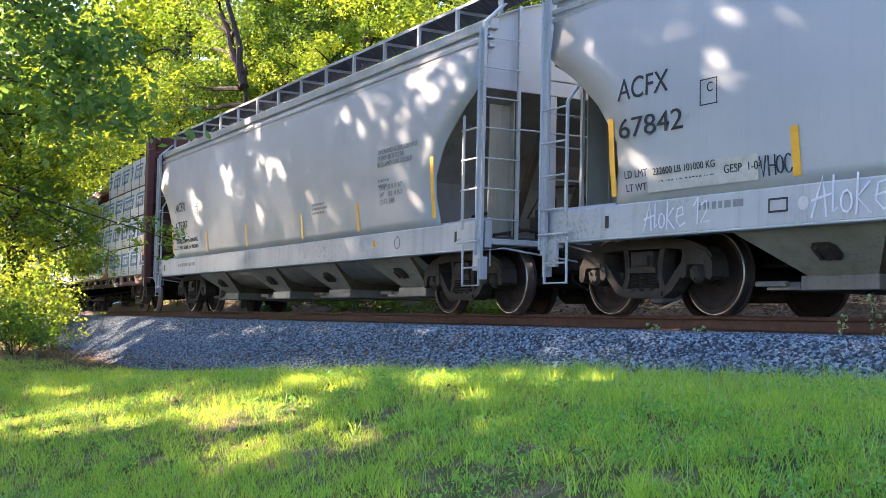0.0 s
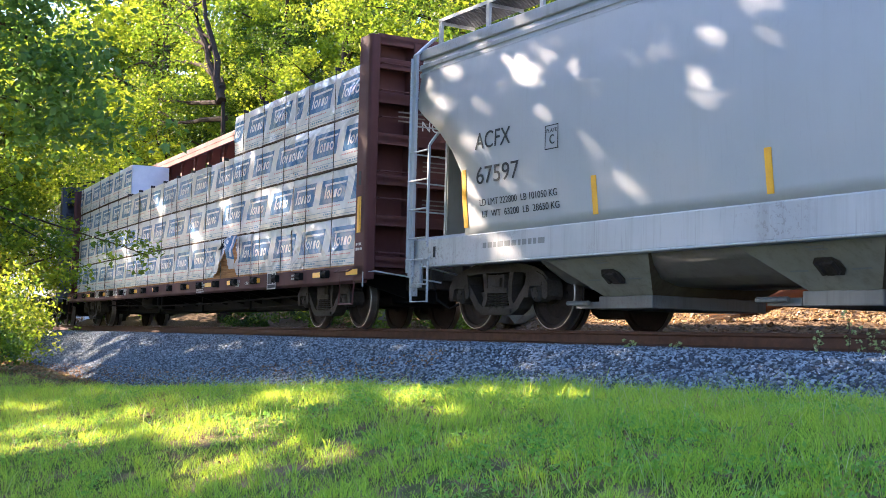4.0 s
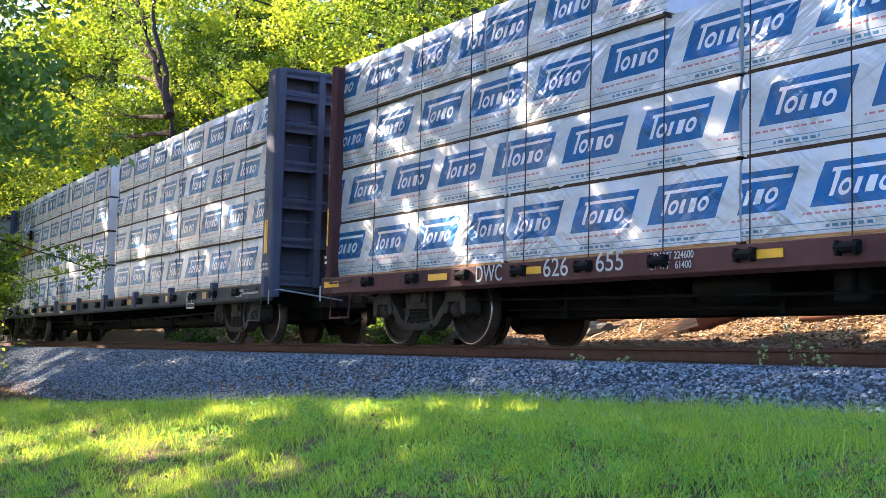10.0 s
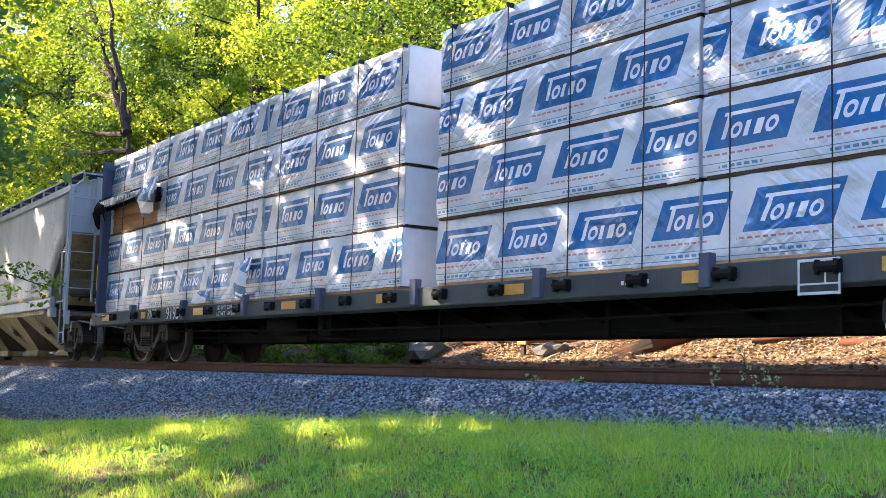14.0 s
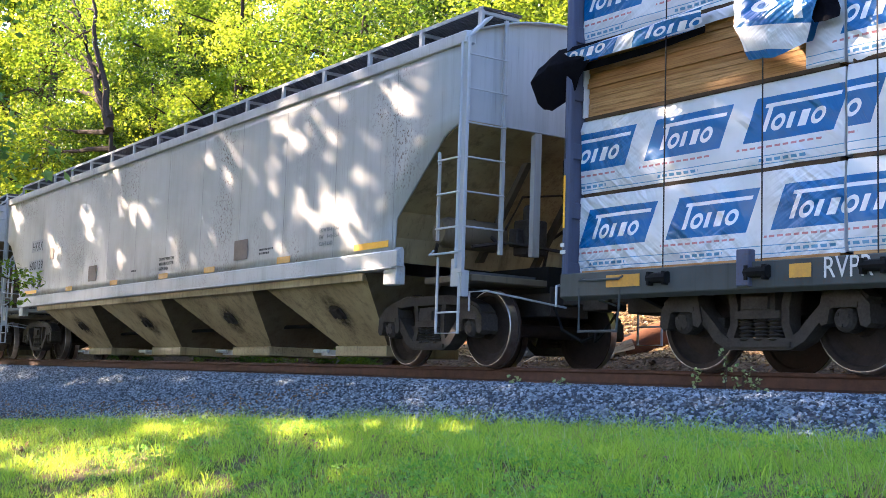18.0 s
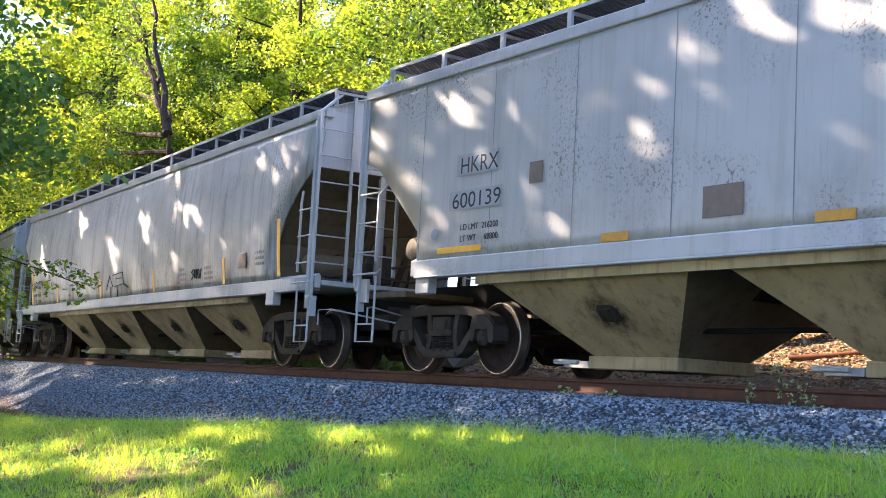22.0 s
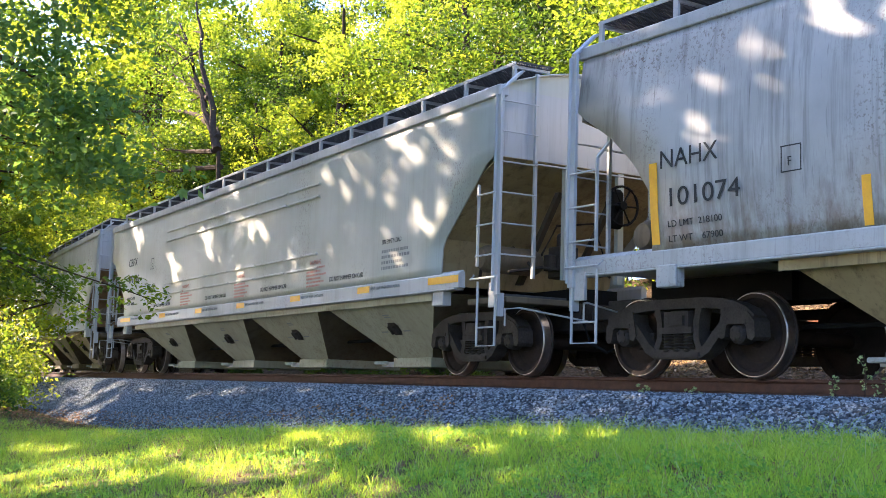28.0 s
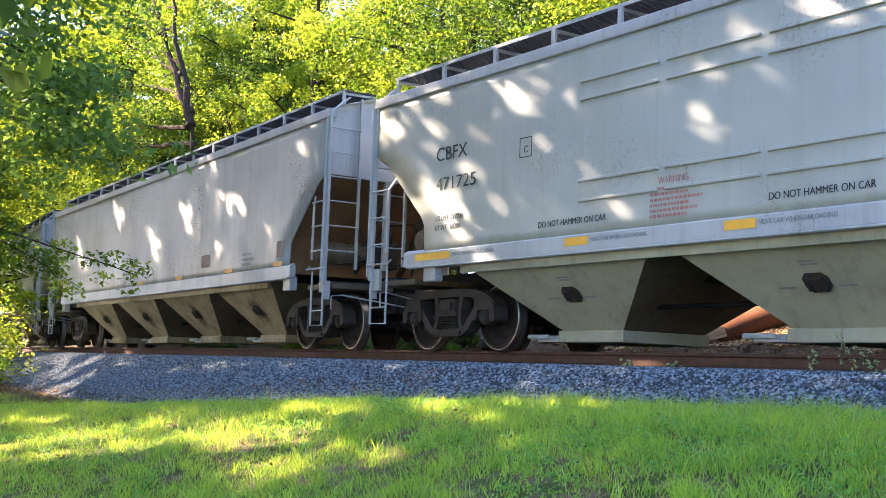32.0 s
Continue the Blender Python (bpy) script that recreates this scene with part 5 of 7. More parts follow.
def lumber(x0, x1, layer, near=True, shift=0.0, tall=0.80, base=1.0, torn=None):
    """One wrapped pack of boards; x0 front end, x1 rear end along the train."""
    rng = random.Random(int(-x0 * 10) * 7 + layer)
    s = -1 if near else 1
    z0 = base + 0.825 * layer
    z1 = z0 + tall
    L, mid = (x0 - x1) / 2, (x0 + x1) / 2
    y0, y1 = 0.34, 1.33 + rng.uniform(-0.015, 0.015)
    pack = new("lumber_pack")
    MOVERS.append((pack, mid))
    nx, nz = (max(6, int(2 * L / 0.10)), 8) if not torn else (int(2 * L / 0.03), 27)
    rows = []
    ph = rng.uniform(0, 50)
    for j in range(nz + 1):
        q = j / nz
        row = []
        for i in range(nx + 1):
            x = -L + 2 * L * i / nx
            w = noise.noise(Vector((x * 1.7 + ph, q * 2.2, ph))) * 0.016 + abs(noise.noise(Vector((x * 3.2 - q * 4 + ph, q * 2 + x * 0.8, 3.1)))) * 0.026
            lip = -0.02 if j in (0, nz) else 0
            droop = 0.004 + 0.03 * noise.noise(Vector((x * 1.1 + ph, 7.7, 0))) if j == 0 else 0
            row.append((x, s * (y1 + w + lip), z0 + (z1 - z0) * q + droop))
        rows.append(row)
    top = [(x, s * (y0 + (y1 - y0) * 0.5), z1 + 0.005) for x, _, _ in rows[-1]]
    back = [(x, s * y0, z1) for x, _, _ in rows[-1]]
    sh = Shape().sheet(rows + [top, back])
    me = sh.mesh("wrap", M["wrap"], True)
    uv = me.uv_layers.new(name="print")
    off = shift + rng.uniform(0, 1.26)
    for lp in me.loops:
        c = me.vertices[lp.vertex_index].co
        uv.data[lp.index].uv = ((c.x if near else -c.x) + off, (c.z - z0) / tall * 0.80 if abs(c.y) > 1.2 else 0.79)
    if torn:
        boards(pack, L, s, y0, y1, z0, z1)
        me = trim_wrap(me, torn(mid))
    child("wrap", me, pack, Matrix(), "white plastic wrap printed with blue slanted panels")
    for e in (-1, 1):
        part("end_wrap", Shape().box(e * (L - 0.02), e * (L - 0.001), s * y0, s * (y1 - 0.01), z0 + 0.02, z1 - 0.005), "endwrap", pack, "folded plain white end of the wrap")
    # strips between upper layers are coloured dark to read as shaded gaps
    part("dunnage", Shape().box(-L + 0.05, L - 0.05, s * y0, s * (y1 - 0.004), z0 - 0.022, z0 + 0.014), "dunnage" if layer else "wood", pack)
    return pack


SILL = [(0, 1.455), (9, 1.455)]
for x in (-33.1, -31.72, -37.63, -36.13, -43.3, -40.68, -45.2, -48.7, -50.6, -53.4, -39.1):
    plate(car_c, SILL, mid_c, x, 0.855, 0.44, 0.085, "yellow", "reflector", off=0.004)
for x in (-58.63, -60.73, -63.6, -66.3, -69.03, -72.35, -74.94, -77.0):
    plate(car_d, SILL, mid_d, x, 0.855, 0.22 if x in (-58.63, -74.94) else 0.45, 0.12, "amber", "reflector", "faded amber reflector", off=0.004)
words(car_c, SILL, mid_c, -49.77, 0.76, "DWC", 0.20, "white", 0.9, 0.004, 0.53)
words(car_c, SILL, mid_c, -48.45, 0.77, "626", 0.21, "white", 0.9, 0.004, 0.43)
words(car_c, SILL, mid_c, -47.55, 0.79, "655", 0.21, "white", 0.9, 0.004, 0.43)
words(car_c, SILL, mid_c, -46.7, 0.87, "LD LMT 224600", 0.075, "white", 0.85, 0.004)
words(car_c, SILL, mid_c, -46.7, 0.77, "LT WT   61400", 0.075, "white", 0.85, 0.004)
words(car_c, SILL, mid_c, -37.3, 0.84, "IH 11-6", 0.06, "white", 0.85, 0.004)
words(car_c, SILL, mid_c, -37.3, 0.77, "IL 73-0", 0.06, "white", 0.85, 0.004)
words(car_c, SILL, mid_c, -36.75, 0.79, "L 75-0", 0.06, "white", 0.85, 0.004)
for k in range(9):
    x = -75.52 + 2.48 * k - mid_d
    part("stake_pocket", Shape().box(x - 0.07, x + 0.07, -1.50, -1.40, 0.74, 1.07), "navy", car_d, soft=0.008)
words(car_d, SILL, mid_d, -74.72, 0.78, "RVPR", 0.18, "white", 0.9, 0.004, 0.46)
words(car_d, SILL, mid_d, -71.60, 0.86, "LD LMT 221800", 0.07, "white", 0.9, 0.004, 0.70)
words(car_d, SILL, mid_d, -71.60, 0.76, "LT WT   64200", 0.07, "white", 0.9, 0.004, 0.70)
words(car_d, SILL, mid_d, -73.81, 0.75, "9195", 0.22, "white", 0.9, 0.004, 0.57)
bars(car_c, SILL, mid_c, -39.9, 0.92, 0.6, 0.025, 5, "white", 0.004, 61)
bars(car_c, SILL, mid_c, -34.3, 0.90, 0.35, 0.03, 2, "white", 0.004, 62)
bars(car_d, SILL, mid_d, -57.0, 0.90, 0.45, 0.045, 2, "white", 0.004, 63)
bars(car_d, SILL, mid_d, -55.9 - 0.8, 0.84, 0.9, 0.03, 1, "white", 0.004, 64)
bars(car_d, SILL, mid_d, -61.8, 0.86, 0.5, 0.04, 1, "white", 0.004, 65)
for car, mid, x, z in ((car_c, mid_c, -35.25, 0.825), (car_d, mid_d, -59.35, 0.78)):
    sg = part("data_plate", Shape().box(x - 0.22 - mid, x + 0.22 - mid, -1.475, -1.462, z - 0.155, z + 0.155), "ink", car, "black stencilled data plate with a white frame")
    part("plate_frame", Shape().box(x - 0.22 - mid, x + 0.22 - mid, -1.479, -1.475, z + 0.13, z + 0.155).box(x - 0.22 - mid, x + 0.22 - mid, -1.479, -1.475, z - 0.155, z - 0.13)
         .box(x - 0.22 - mid, x - 0.20 - mid, -1.479, -1.475, z - 0.13, z + 0.13).box(x + 0.20 - mid, x + 0.22 - mid, -1.479, -1.475, z - 0.13, z + 0.13)
         .box(x + 0.06 - mid, x + 0.075 - mid, -1.479, -1.475, z - 0.06, z + 0.13).box(x - 0.2 - mid, x + 0.2 - mid, -1.479, -1.475, z - 0.07, z - 0.055), "white", sg)
# white stencils on the front bulkhead, which faces along the line
for txt, y, z, size in (("NC  26655", -0.55, 3.10, 0.16),):
    t = lettering(txt, size, "white", car_c, pose(-31.26 - mid_c + 0.012, y, z, 0, 0, 90), 1.0)
for k, (y, z) in enumerate(((-0.95, 3.35), (-0.5, 2.6), (-0.5, 2.0))):
    for i in range(3):
        part("lettering_bar", Shape().box(-31.255 - mid_c, -31.252 - mid_c, y, y + 0.55 - 0.08 * ((i + k) % 2), z - 0.07 * i, z - 0.07 * i + 0.022), "tan", car_c)

C_TAG = ("pack of sawn lumber in printed white wrap on the flat car", "lumber", "packs of lumber")
TORN = ("torn pack of lumber with boards showing under loose wrap", "lumber", "packs of lumber")


def torn_low(mid):
    return lambda p: not (-38.3 - (1.72 - p.z) * 1.25 + 0.05 * math.sin(p.z * 23) < p.x + mid < -37.8 - 0.06 * math.sin(p.z * 17) and p.z < 1.74)


def torn_high(mid):
    return lambda p: not (p.x + mid < -75.0 and p.z < 3.30 + 0.02 * (p.x + mid + 77))


for layer in range(3):
    cuts = (-31.75, -34.9, -38.2 if layer == 2 else -36.95, -39.7, -42.6, -45.6, -49.4, -53.75) if layer != 1 else (-31.75, -34.9, -38.4, -42.0, -45.6, -49.4, -53.75)
    for a, b in zip(cuts, cuts[1:]):
        rip = torn_low if layer == 0 and b == -39.7 else None
        ob = tagged(lumber(a - 0.015, b + 0.015, layer, torn=rip), *(TORN if rip else C_TAG))
        if rip:
            low_pack = (ob, (a + b) / 2)
for a, b in ((-31.75, -34.9), (-34.9, -38.2), (-46.6, -49.9), (-49.9, -53.75)):
    tagged(lumber(a - 0.015, b + 0.015, 3), *C_TAG)
flaps = {}
for layer in range(4):
    for cuts in ((-55.95, -60.9, -65.35), (-66.1, -70.25, -74.6, -77.91)):
        for a, b in zip(cuts, cuts[1:]):
            rip = torn_high if layer == 2 and b == -77.91 else None
            ob = tagged(lumber(a - 0.015, b + 0.015, layer, torn=rip), *(TORN if rip else C_TAG))
            if rip:
                flaps["high"] = (ob, (a + b) / 2)
            if layer == 0 and a == -70.25:
                flaps["foot"] = (ob, (a + b) / 2)
for a, b in ((-31.75, -42.0), (-42.0, -53.75), (-55.95, -65.35), (-66.1, -77.95)):
    for layer in range(3):
        tagged(lumber(a - 0.015, b + 0.015, layer, near=False), *C_TAG)


def loose_flap(pack, mid, rows, material, label, shift=0.0, hung=True):
    """A crumpled sheet of wrap; rows of places (along the train, out, height)."""
    fine = []
    for r0, r1 in zip(rows, rows[1:]):
        for k in range(5):
            row = []
            for j in range(len(r0) - 1):
                for q in range(4):
                    u, v = k / 5, q / 4
                    p = [(r0[j][i] * (1 - v) + r0[j + 1][i] * v) * (1 - u) + (r1[j][i] * (1 - v) + r1[j + 1][i] * v) * u for i in range(3)]
                    n = noise.noise(Vector((p[0] * 6, p[2] * 6, 2.0))) * 0.035
                    row.append((p[0] - mid + n, p[1] + n, p[2] + n * 0.5))
            fine.append(row)
    me = Shape().sheet(fine).mesh("loose_flap", M[material], True)
    uv = me.uv_layers.new(name="print")
    for lp in me.loops:
        c = me.vertices[lp.vertex_index].co
        x0, x1 = rows[0][0][0], rows[0][-1][0]
        across = (c.x + mid - x0) / (x1 - x0)
        down = (rows[0][1][2] - c.z) / (rows[0][1][2] - rows[-1][1][2])
        uv.data[lp.index].uv = (c.z * -1.25 + shift, 0.22 + 0.48 * across) if hung else (c.x + mid + shift, 0.66 - 0.46 * down)
    child("loose_flap", me, pack, Matrix(), label)


pk, md = low_pack
loose_flap(pk, md, [[(-38.3, -1.40, 1.78), (-37.9, -1.46, 1.81), (-37.42, -1.40, 1.80)], [(-38.05, -1.52, 1.58), (-37.8, -1.58, 1.50), (-37.46, -1.48, 1.50)], [(-37.85, -1.46, 1.12), (-37.68, -1.50, 1.03), (-37.5, -1.43, 1.06)]], "wrap", "loose flap of printed wrap", 0.5)
loose_flap(pk, md, [[(-38.5, -1.39, 1.74), (-38.35, -1.43, 1.76), (-38.2, -1.40, 1.78)], [(-38.62, -1.46, 1.52), (-38.42, -1.48, 1.50), (-38.25, -1.44, 1.58)]], "flap", "black inner side of the loose wrap")
pk, md = flaps["high"]
loose_flap(pk, md, [[(-78.5, -1.45, 3.30), (-78.05, -1.52, 3.42), (-77.2, -1.44, 3.42)], [(-78.55, -1.52, 3.14), (-78.15, -1.62, 3.22), (-77.3, -1.54, 3.26)], [(-78.35, -1.44, 2.74), (-78.2, -1.45, 2.66), (-78.0, -1.40, 2.82)]], "flap", "black inner side of the loose wrap")
loose_flap(pk, md, [[(-77.9, -1.40, 3.42), (-76.8, -1.46, 3.43), (-75.75, -1.42, 3.52)], [(-77.9, -1.58, 3.34), (-76.8, -1.62, 3.34), (-75.75, -1.56, 3.44)], [(-77.8, -1.54, 3.18), (-76.8, -1.58, 3.16), (-75.8, -1.50, 3.26)]], "wrap", "rolled flap of printed wrap", 0.3, False)
loose_flap(pk, md, [[(-77.85, -1.47, 3.21), (-76.8, -1.50, 3.20), (-75.85, -1.44, 3.29)], [(-77.8, -1.44, 3.12), (-76.8, -1.46, 3.12), (-75.9, -1.40, 3.22)]], "flap", "black inner side of the loose wrap")
loose_flap(pk, md, [[(-75.75, -1.40, 3.52), (-75.3, -1.48, 3.55), (-74.65, -1.42, 3.52)], [(-75.65, -1.54, 3.14), (-75.2, -1.60, 3.16), (-74.6, -1.50, 3.20)], [(-75.5, -1.46, 2.74), (-75.2, -1.50, 2.68), (-74.85, -1.42, 2.82)]], "wrap", "loose flap of printed wrap", 0.1)
loose_flap(pk, md, [[(-74.9, -1.41, 3.30), (-74.75, -1.46, 3.32), (-74.55, -1.40, 3.30)], [(-74.8, -1.47, 2.95), (-74.68, -1.50, 2.92), (-74.55, -1.42, 2.98)]], "flap", "black inner side of the loose wrap")
pk, md = flaps["foot"]
loose_flap(pk, md, [[(-70.95, -1.39, 1.62), (-70.65, -1.42, 1.66), (-70.30, -1.39, 1.70)], [(-70.85, -1.52, 1.32), (-70.60, -1.58, 1.30), (-70.32, -1.48, 1.36)], [(-71.0, -1.50, 0.98), (-70.7, -1.55, 0.94), (-70.42, -1.46, 1.00)]], "wrap", "loose flap of printed wrap hanging over the sill", 0.6)
loose_flap(pk, md, [[(-72.75, -1.40, 1.20), (-72.4, -1.44, 1.22), (-72.05, -1.40, 1.20)], [(-72.75, -1.50, 0.98), (-72.4, -1.54, 0.93), (-72.02, -1.48, 0.96)]], "wrap", "loose flap of printed wrap hanging over the sill", 0.2)


# ---- ground, track bed and rails ----
CREST = [(-400, -1.0), (-40, -1.0), (-27, -1.15), (-22, -1.20), (-18, -1.05), (-14, -0.86), (-10, -0.66), (-5, -0.56), (10, -0.5), (400, -0.5)]


def ground_z(x, y):
    """Lawn that rises to a crest beside the ballast; beyond the line a leaf-strewn bank."""
    o = y - line_y(max(-150.0, min(60.0, x)))
    if o < 0:
        c = lerp(CREST, x)
        k = min(max((y - 0.4) / 4.6, 0.0), 1.0)
        z = -1.58 + (c + 1.58) * k * k * (3 - 2 * k) if y < 5 else c
        if o > -2.6:
            z = c + (-0.50 - c) * (o + 2.6) / 2.6
        return z + 0.03 * noise.noise(Vector((x * 0.7, y * 0.7, 0))) + 0.012 * noise.noise(Vector((x * 2.5, y * 2.5, 4)))
    z = -0.5 + 0.42 * min(o / 2.4, 1.0)
    if o > 3.2:
        z += 0.40 * min(o - 3.2, 7.0) + 0.10 * max(o - 10.2, 0) * (1 if o < 60 else 60 / o)
        z += 0.25 * noise.noise(Vector((x * 0.45, y * 0.45, 1.0))) * min(o - 3.2, 1.0) + 0.06 * noise.noise(Vector((x * 1.9, y * 1.9, 2.0)))
    return z


def soil_mat():
    m, nt, b = node_mat("lawn_soil")
    v = coords(nt)
    a = ramp(nt, noise_tex(nt, v, 0.9, 5.0), 0.35, 0.7, rgb(0.060, 0.085, 0.018), rgb(0.110, 0.115, 0.035))
    c = mix(nt, ramp(nt, noise_tex(nt, v, 3.5, 5.0), 0.46, 0.60), a, rgb(0.190, 0.130, 0.075))
    nt.links.new(c, b.inputs["Base Color"])
    b.inputs["Specular IOR Level"].default_value = 0.05
    b.inputs["Roughness"].default_value = 0.95
    bump(nt, noise_tex(nt, v, 30.0, 4.0), 0.6, 0.03, b)
    return m


def litter_mat():
    m, nt, b = node_mat("leaf_litter")
    v = coords(nt)
    vo = add(nt, "ShaderNodeTexVoronoi", Scale=20.0)
    nt.links.new(v, vo.inputs["Vector"])
    a = mix(nt, ramp(nt, noise_tex(nt, v, 14.0, 4.0), 0.35, 0.7), rgb(0.105, 0.072, 0.045), rgb(0.045, 0.031, 0.021))
    c = mix(nt, ramp(nt, vo.outputs["Color"], 0.3, 0.9), a, rgb(0.17, 0.12, 0.075))
    nt.links.new(c, b.inputs["Base Color"])
    b.inputs["Specular IOR Level"].default_value = 0.05
    b.inputs["Roughness"].default_value = 0.95
    bump(nt, vo.outputs["Distance"], 0.9, 0.03, b)
    return m


M["soil"], M["litter"] = soil_mat(), litter_mat()


def spaced(edges):
    out = []
    for a, b, step in edges:
        out += list(np.arange(a, b, step))
    return out + [edges[-1][1]]


def ground():
    xs = spaced([(-400, -120, 20), (-120, -40, 2.0), (-40, 6, 0.5), (6, 60, 3.0), (60, 400, 30)])
    near = spaced([(-400, -40, 30), (-40, -4, 3), (-4, 11.0, 0.4)])
    me_rows = [[(x, y, ground_z(x, y)) for y in near if y < line_y(max(-150, min(60, x)))] for x in xs]
    k = min(len(r) for r in me_rows)
    sh = Shape().sheet([r[:k - 1] + [(r[0][0], line_y(max(-150, min(60, r[0][0]))), -0.5)] for r in me_rows])
    g = part("ground", sh, "soil", smooth=True)
    tagged(g, "lawn with grass and bare patches sloping up to the railway", "ground", kind="structure")
    rows = []
    offs = spaced([(0.0, 3.2, 0.4), (3.2, 12, 0.35), (12, 40, 3.0), (40, 400, 30)])
    for x in xs:
        y0 = line_y(max(-150, min(60, x)))
        rows.append([(x, y0 + o, ground_z(x, y0 + o)) for o in offs])
    b = part("ground_bank", Shape().sheet(rows), "litter", smooth=True)
    tagged(b, "bank covered in brown dead leaves behind the track", "ground", kind="structure")


ground()


def along(x0, x1, step, prof):
    """Rows for a profile of (offset from the line, height) swept along the bend."""
    rows = []
    x = x0
    while x <= x1 + 1e-6:
        m = on_line(x)
        rows.append([tuple(m @ Vector((0, o, z))) for o, z in prof])
        x += step
    return rows


def ballast_mat():
    m, nt, b = node_mat("ballast_stone")
    g = nt.nodes.new("ShaderNodeNewGeometry")
    v = coords(nt)
    base = ramp(nt, g.outputs["Random Per Island"], 0.25, 1.0, rgb(0.024, 0.038, 0.052), rgb(0.35, 0.415, 0.47))
    c = mix(nt, ramp(nt, noise_tex(nt, v, 60.0, 3.0), 0.48, 0.82), base, rgb(0.09, 0.10, 0.115))
    nt.links.new(c, b.inputs["Base Color"])
    b.inputs["Roughness"].default_value = 0.85
    bump(nt, noise_tex(nt, v, 90.0, 3.0), 0.4, 0.01, b)
    return m


def bed_mat():
    m, nt, b = node_mat("ballast_bed")
    v = coords(nt)
    vo = add(nt, "ShaderNodeTexVoronoi", Scale=20.0)
    nt.links.new(v, vo.inputs["Vector"])
    c = ramp(nt, vo.outputs["Color"], 0.1, 0.9, rgb(0.025, 0.03, 0.04), rgb(0.10, 0.11, 0.13))
    c = mix(nt, ramp(nt, vo.outputs["Distance"], 0.35, 0.7), c, rgb(0.04, 0.04, 0.045))
    nt.links.new(c, b.inputs["Base Color"])
    b.inputs["Roughness"].default_value = 0.9
    bump(nt, vo.outputs["Distance"], 1.0, 0.04, b)
    return m


M["stone"], M["bed"] = ballast_mat(), bed_mat()
BED = [(-4.1, -1.45), (-3.3, -0.98), (-2.0, -0.26), (-1.7, -0.20), (-0.9, -0.19), (0.9, -0.19), (1.7, -0.20), (2.0, -0.26), (3.0, -0.75)]
bed = part("ballast_bed", Shape().sheet(along(-140, 60, 1.0, BED)), "bed", smooth=True)
tagged(bed, "bed of crushed blue-grey ballast stone under the rails", "ballast", kind="structure")

RAIL = [(-0.07, -0.18), (-0.07, -0.165), (-0.012, -0.145), (-0.010, -0.05), (-0.037, -0.035), (-0.037, -0.004), (-0.030, 0.0), (0.030, 0.0), (0.037, -0.004), (0.037, -0.035), (0.010, -0.05), (0.012, -0.145), (0.07, -0.165),
        (0.07, -0.18)]
for s in (-1, 1):
    r = part("rail", Shape().sheet(along(-140, 60, 1.0, [(s * 0.755 + o, z) for o, z in RAIL])), "rust")
    top = part("rail_head", Shape().sheet(along(-140, 60, 1.0, [(s * 0.755 - 0.030, 0.001), (s * 0.755 + 0.030, 0.001)])), "railtop", r, "polished running surface")
    tagged(r, "rusty brown steel rail on the ballast", "rail", "rails of the track")


def toe_z(x, y):
    """The surface where the ballast runs out into the lawn."""
    return max(ground_z(x, y), lerp(BED, y - line_y(x)))


def stones(name, count, x0, x1, seed, size=(0.011, 0.025), near=0.85, wide=2.5):
    """Loose crushed stones lying on the near shoulder."""
    rng = np.random.default_rng(seed)
    x = rng.uniform(x0, x1, count)
    o = -near - wide * rng.uniform(0, 1, count) ** 0.9
    pz = np.interp(o, [p[0] for p in BED], [p[1] for p in BED])
    y = TRACK_Y + BEND * (x + 10) ** 2 + o
    s = rng.uniform(size[0], size[1], count)
    base = np.array([(1, 0, 0), (-1, 0, 0), (0, 1, 0), (0, -1, 0), (0, 0, 1), (0, 0, -1)], float)
    faces = np.array([(0, 2, 4), (2, 1, 4), (1, 3, 4), (3, 0, 4), (2, 0, 5), (1, 2, 5), (3, 1, 5), (0, 3, 5)])
    q = rng.normal(size=(count, 3, 3))
    q, _ = np.linalg.qr(q)
    p = (base[None] * rng.uniform(0.55, 1.3, (count, 6, 1))) @ q
    p = p * s[:, None, None] * np.array([1.2, 1.2, 0.9]) + np.stack([x, y, pz + 0.004], 1)[:, None]
    f = faces[None] + 6 * np.arange(count)[:, None, None]
    me = fast_mesh(name, p.reshape(-1, 3), f.reshape(-1, 3), M["stone"])
    me.shade_flat()
    return me


tagged(new("ballast_stones", stones("ballast_stones", 145000, -42, -3.8, 5)), "loose crushed blue-grey ballast stones on the shoulder", "ballast", kind="stuff")

tagged(new("scattered_stones", stones("scattered_stones", 16000, -42, -12, 6, (0.010, 0.026), 3.15, 0.95)), "small stones strewn over the dirt at the foot of the ballast", "ballast", kind="stuff")


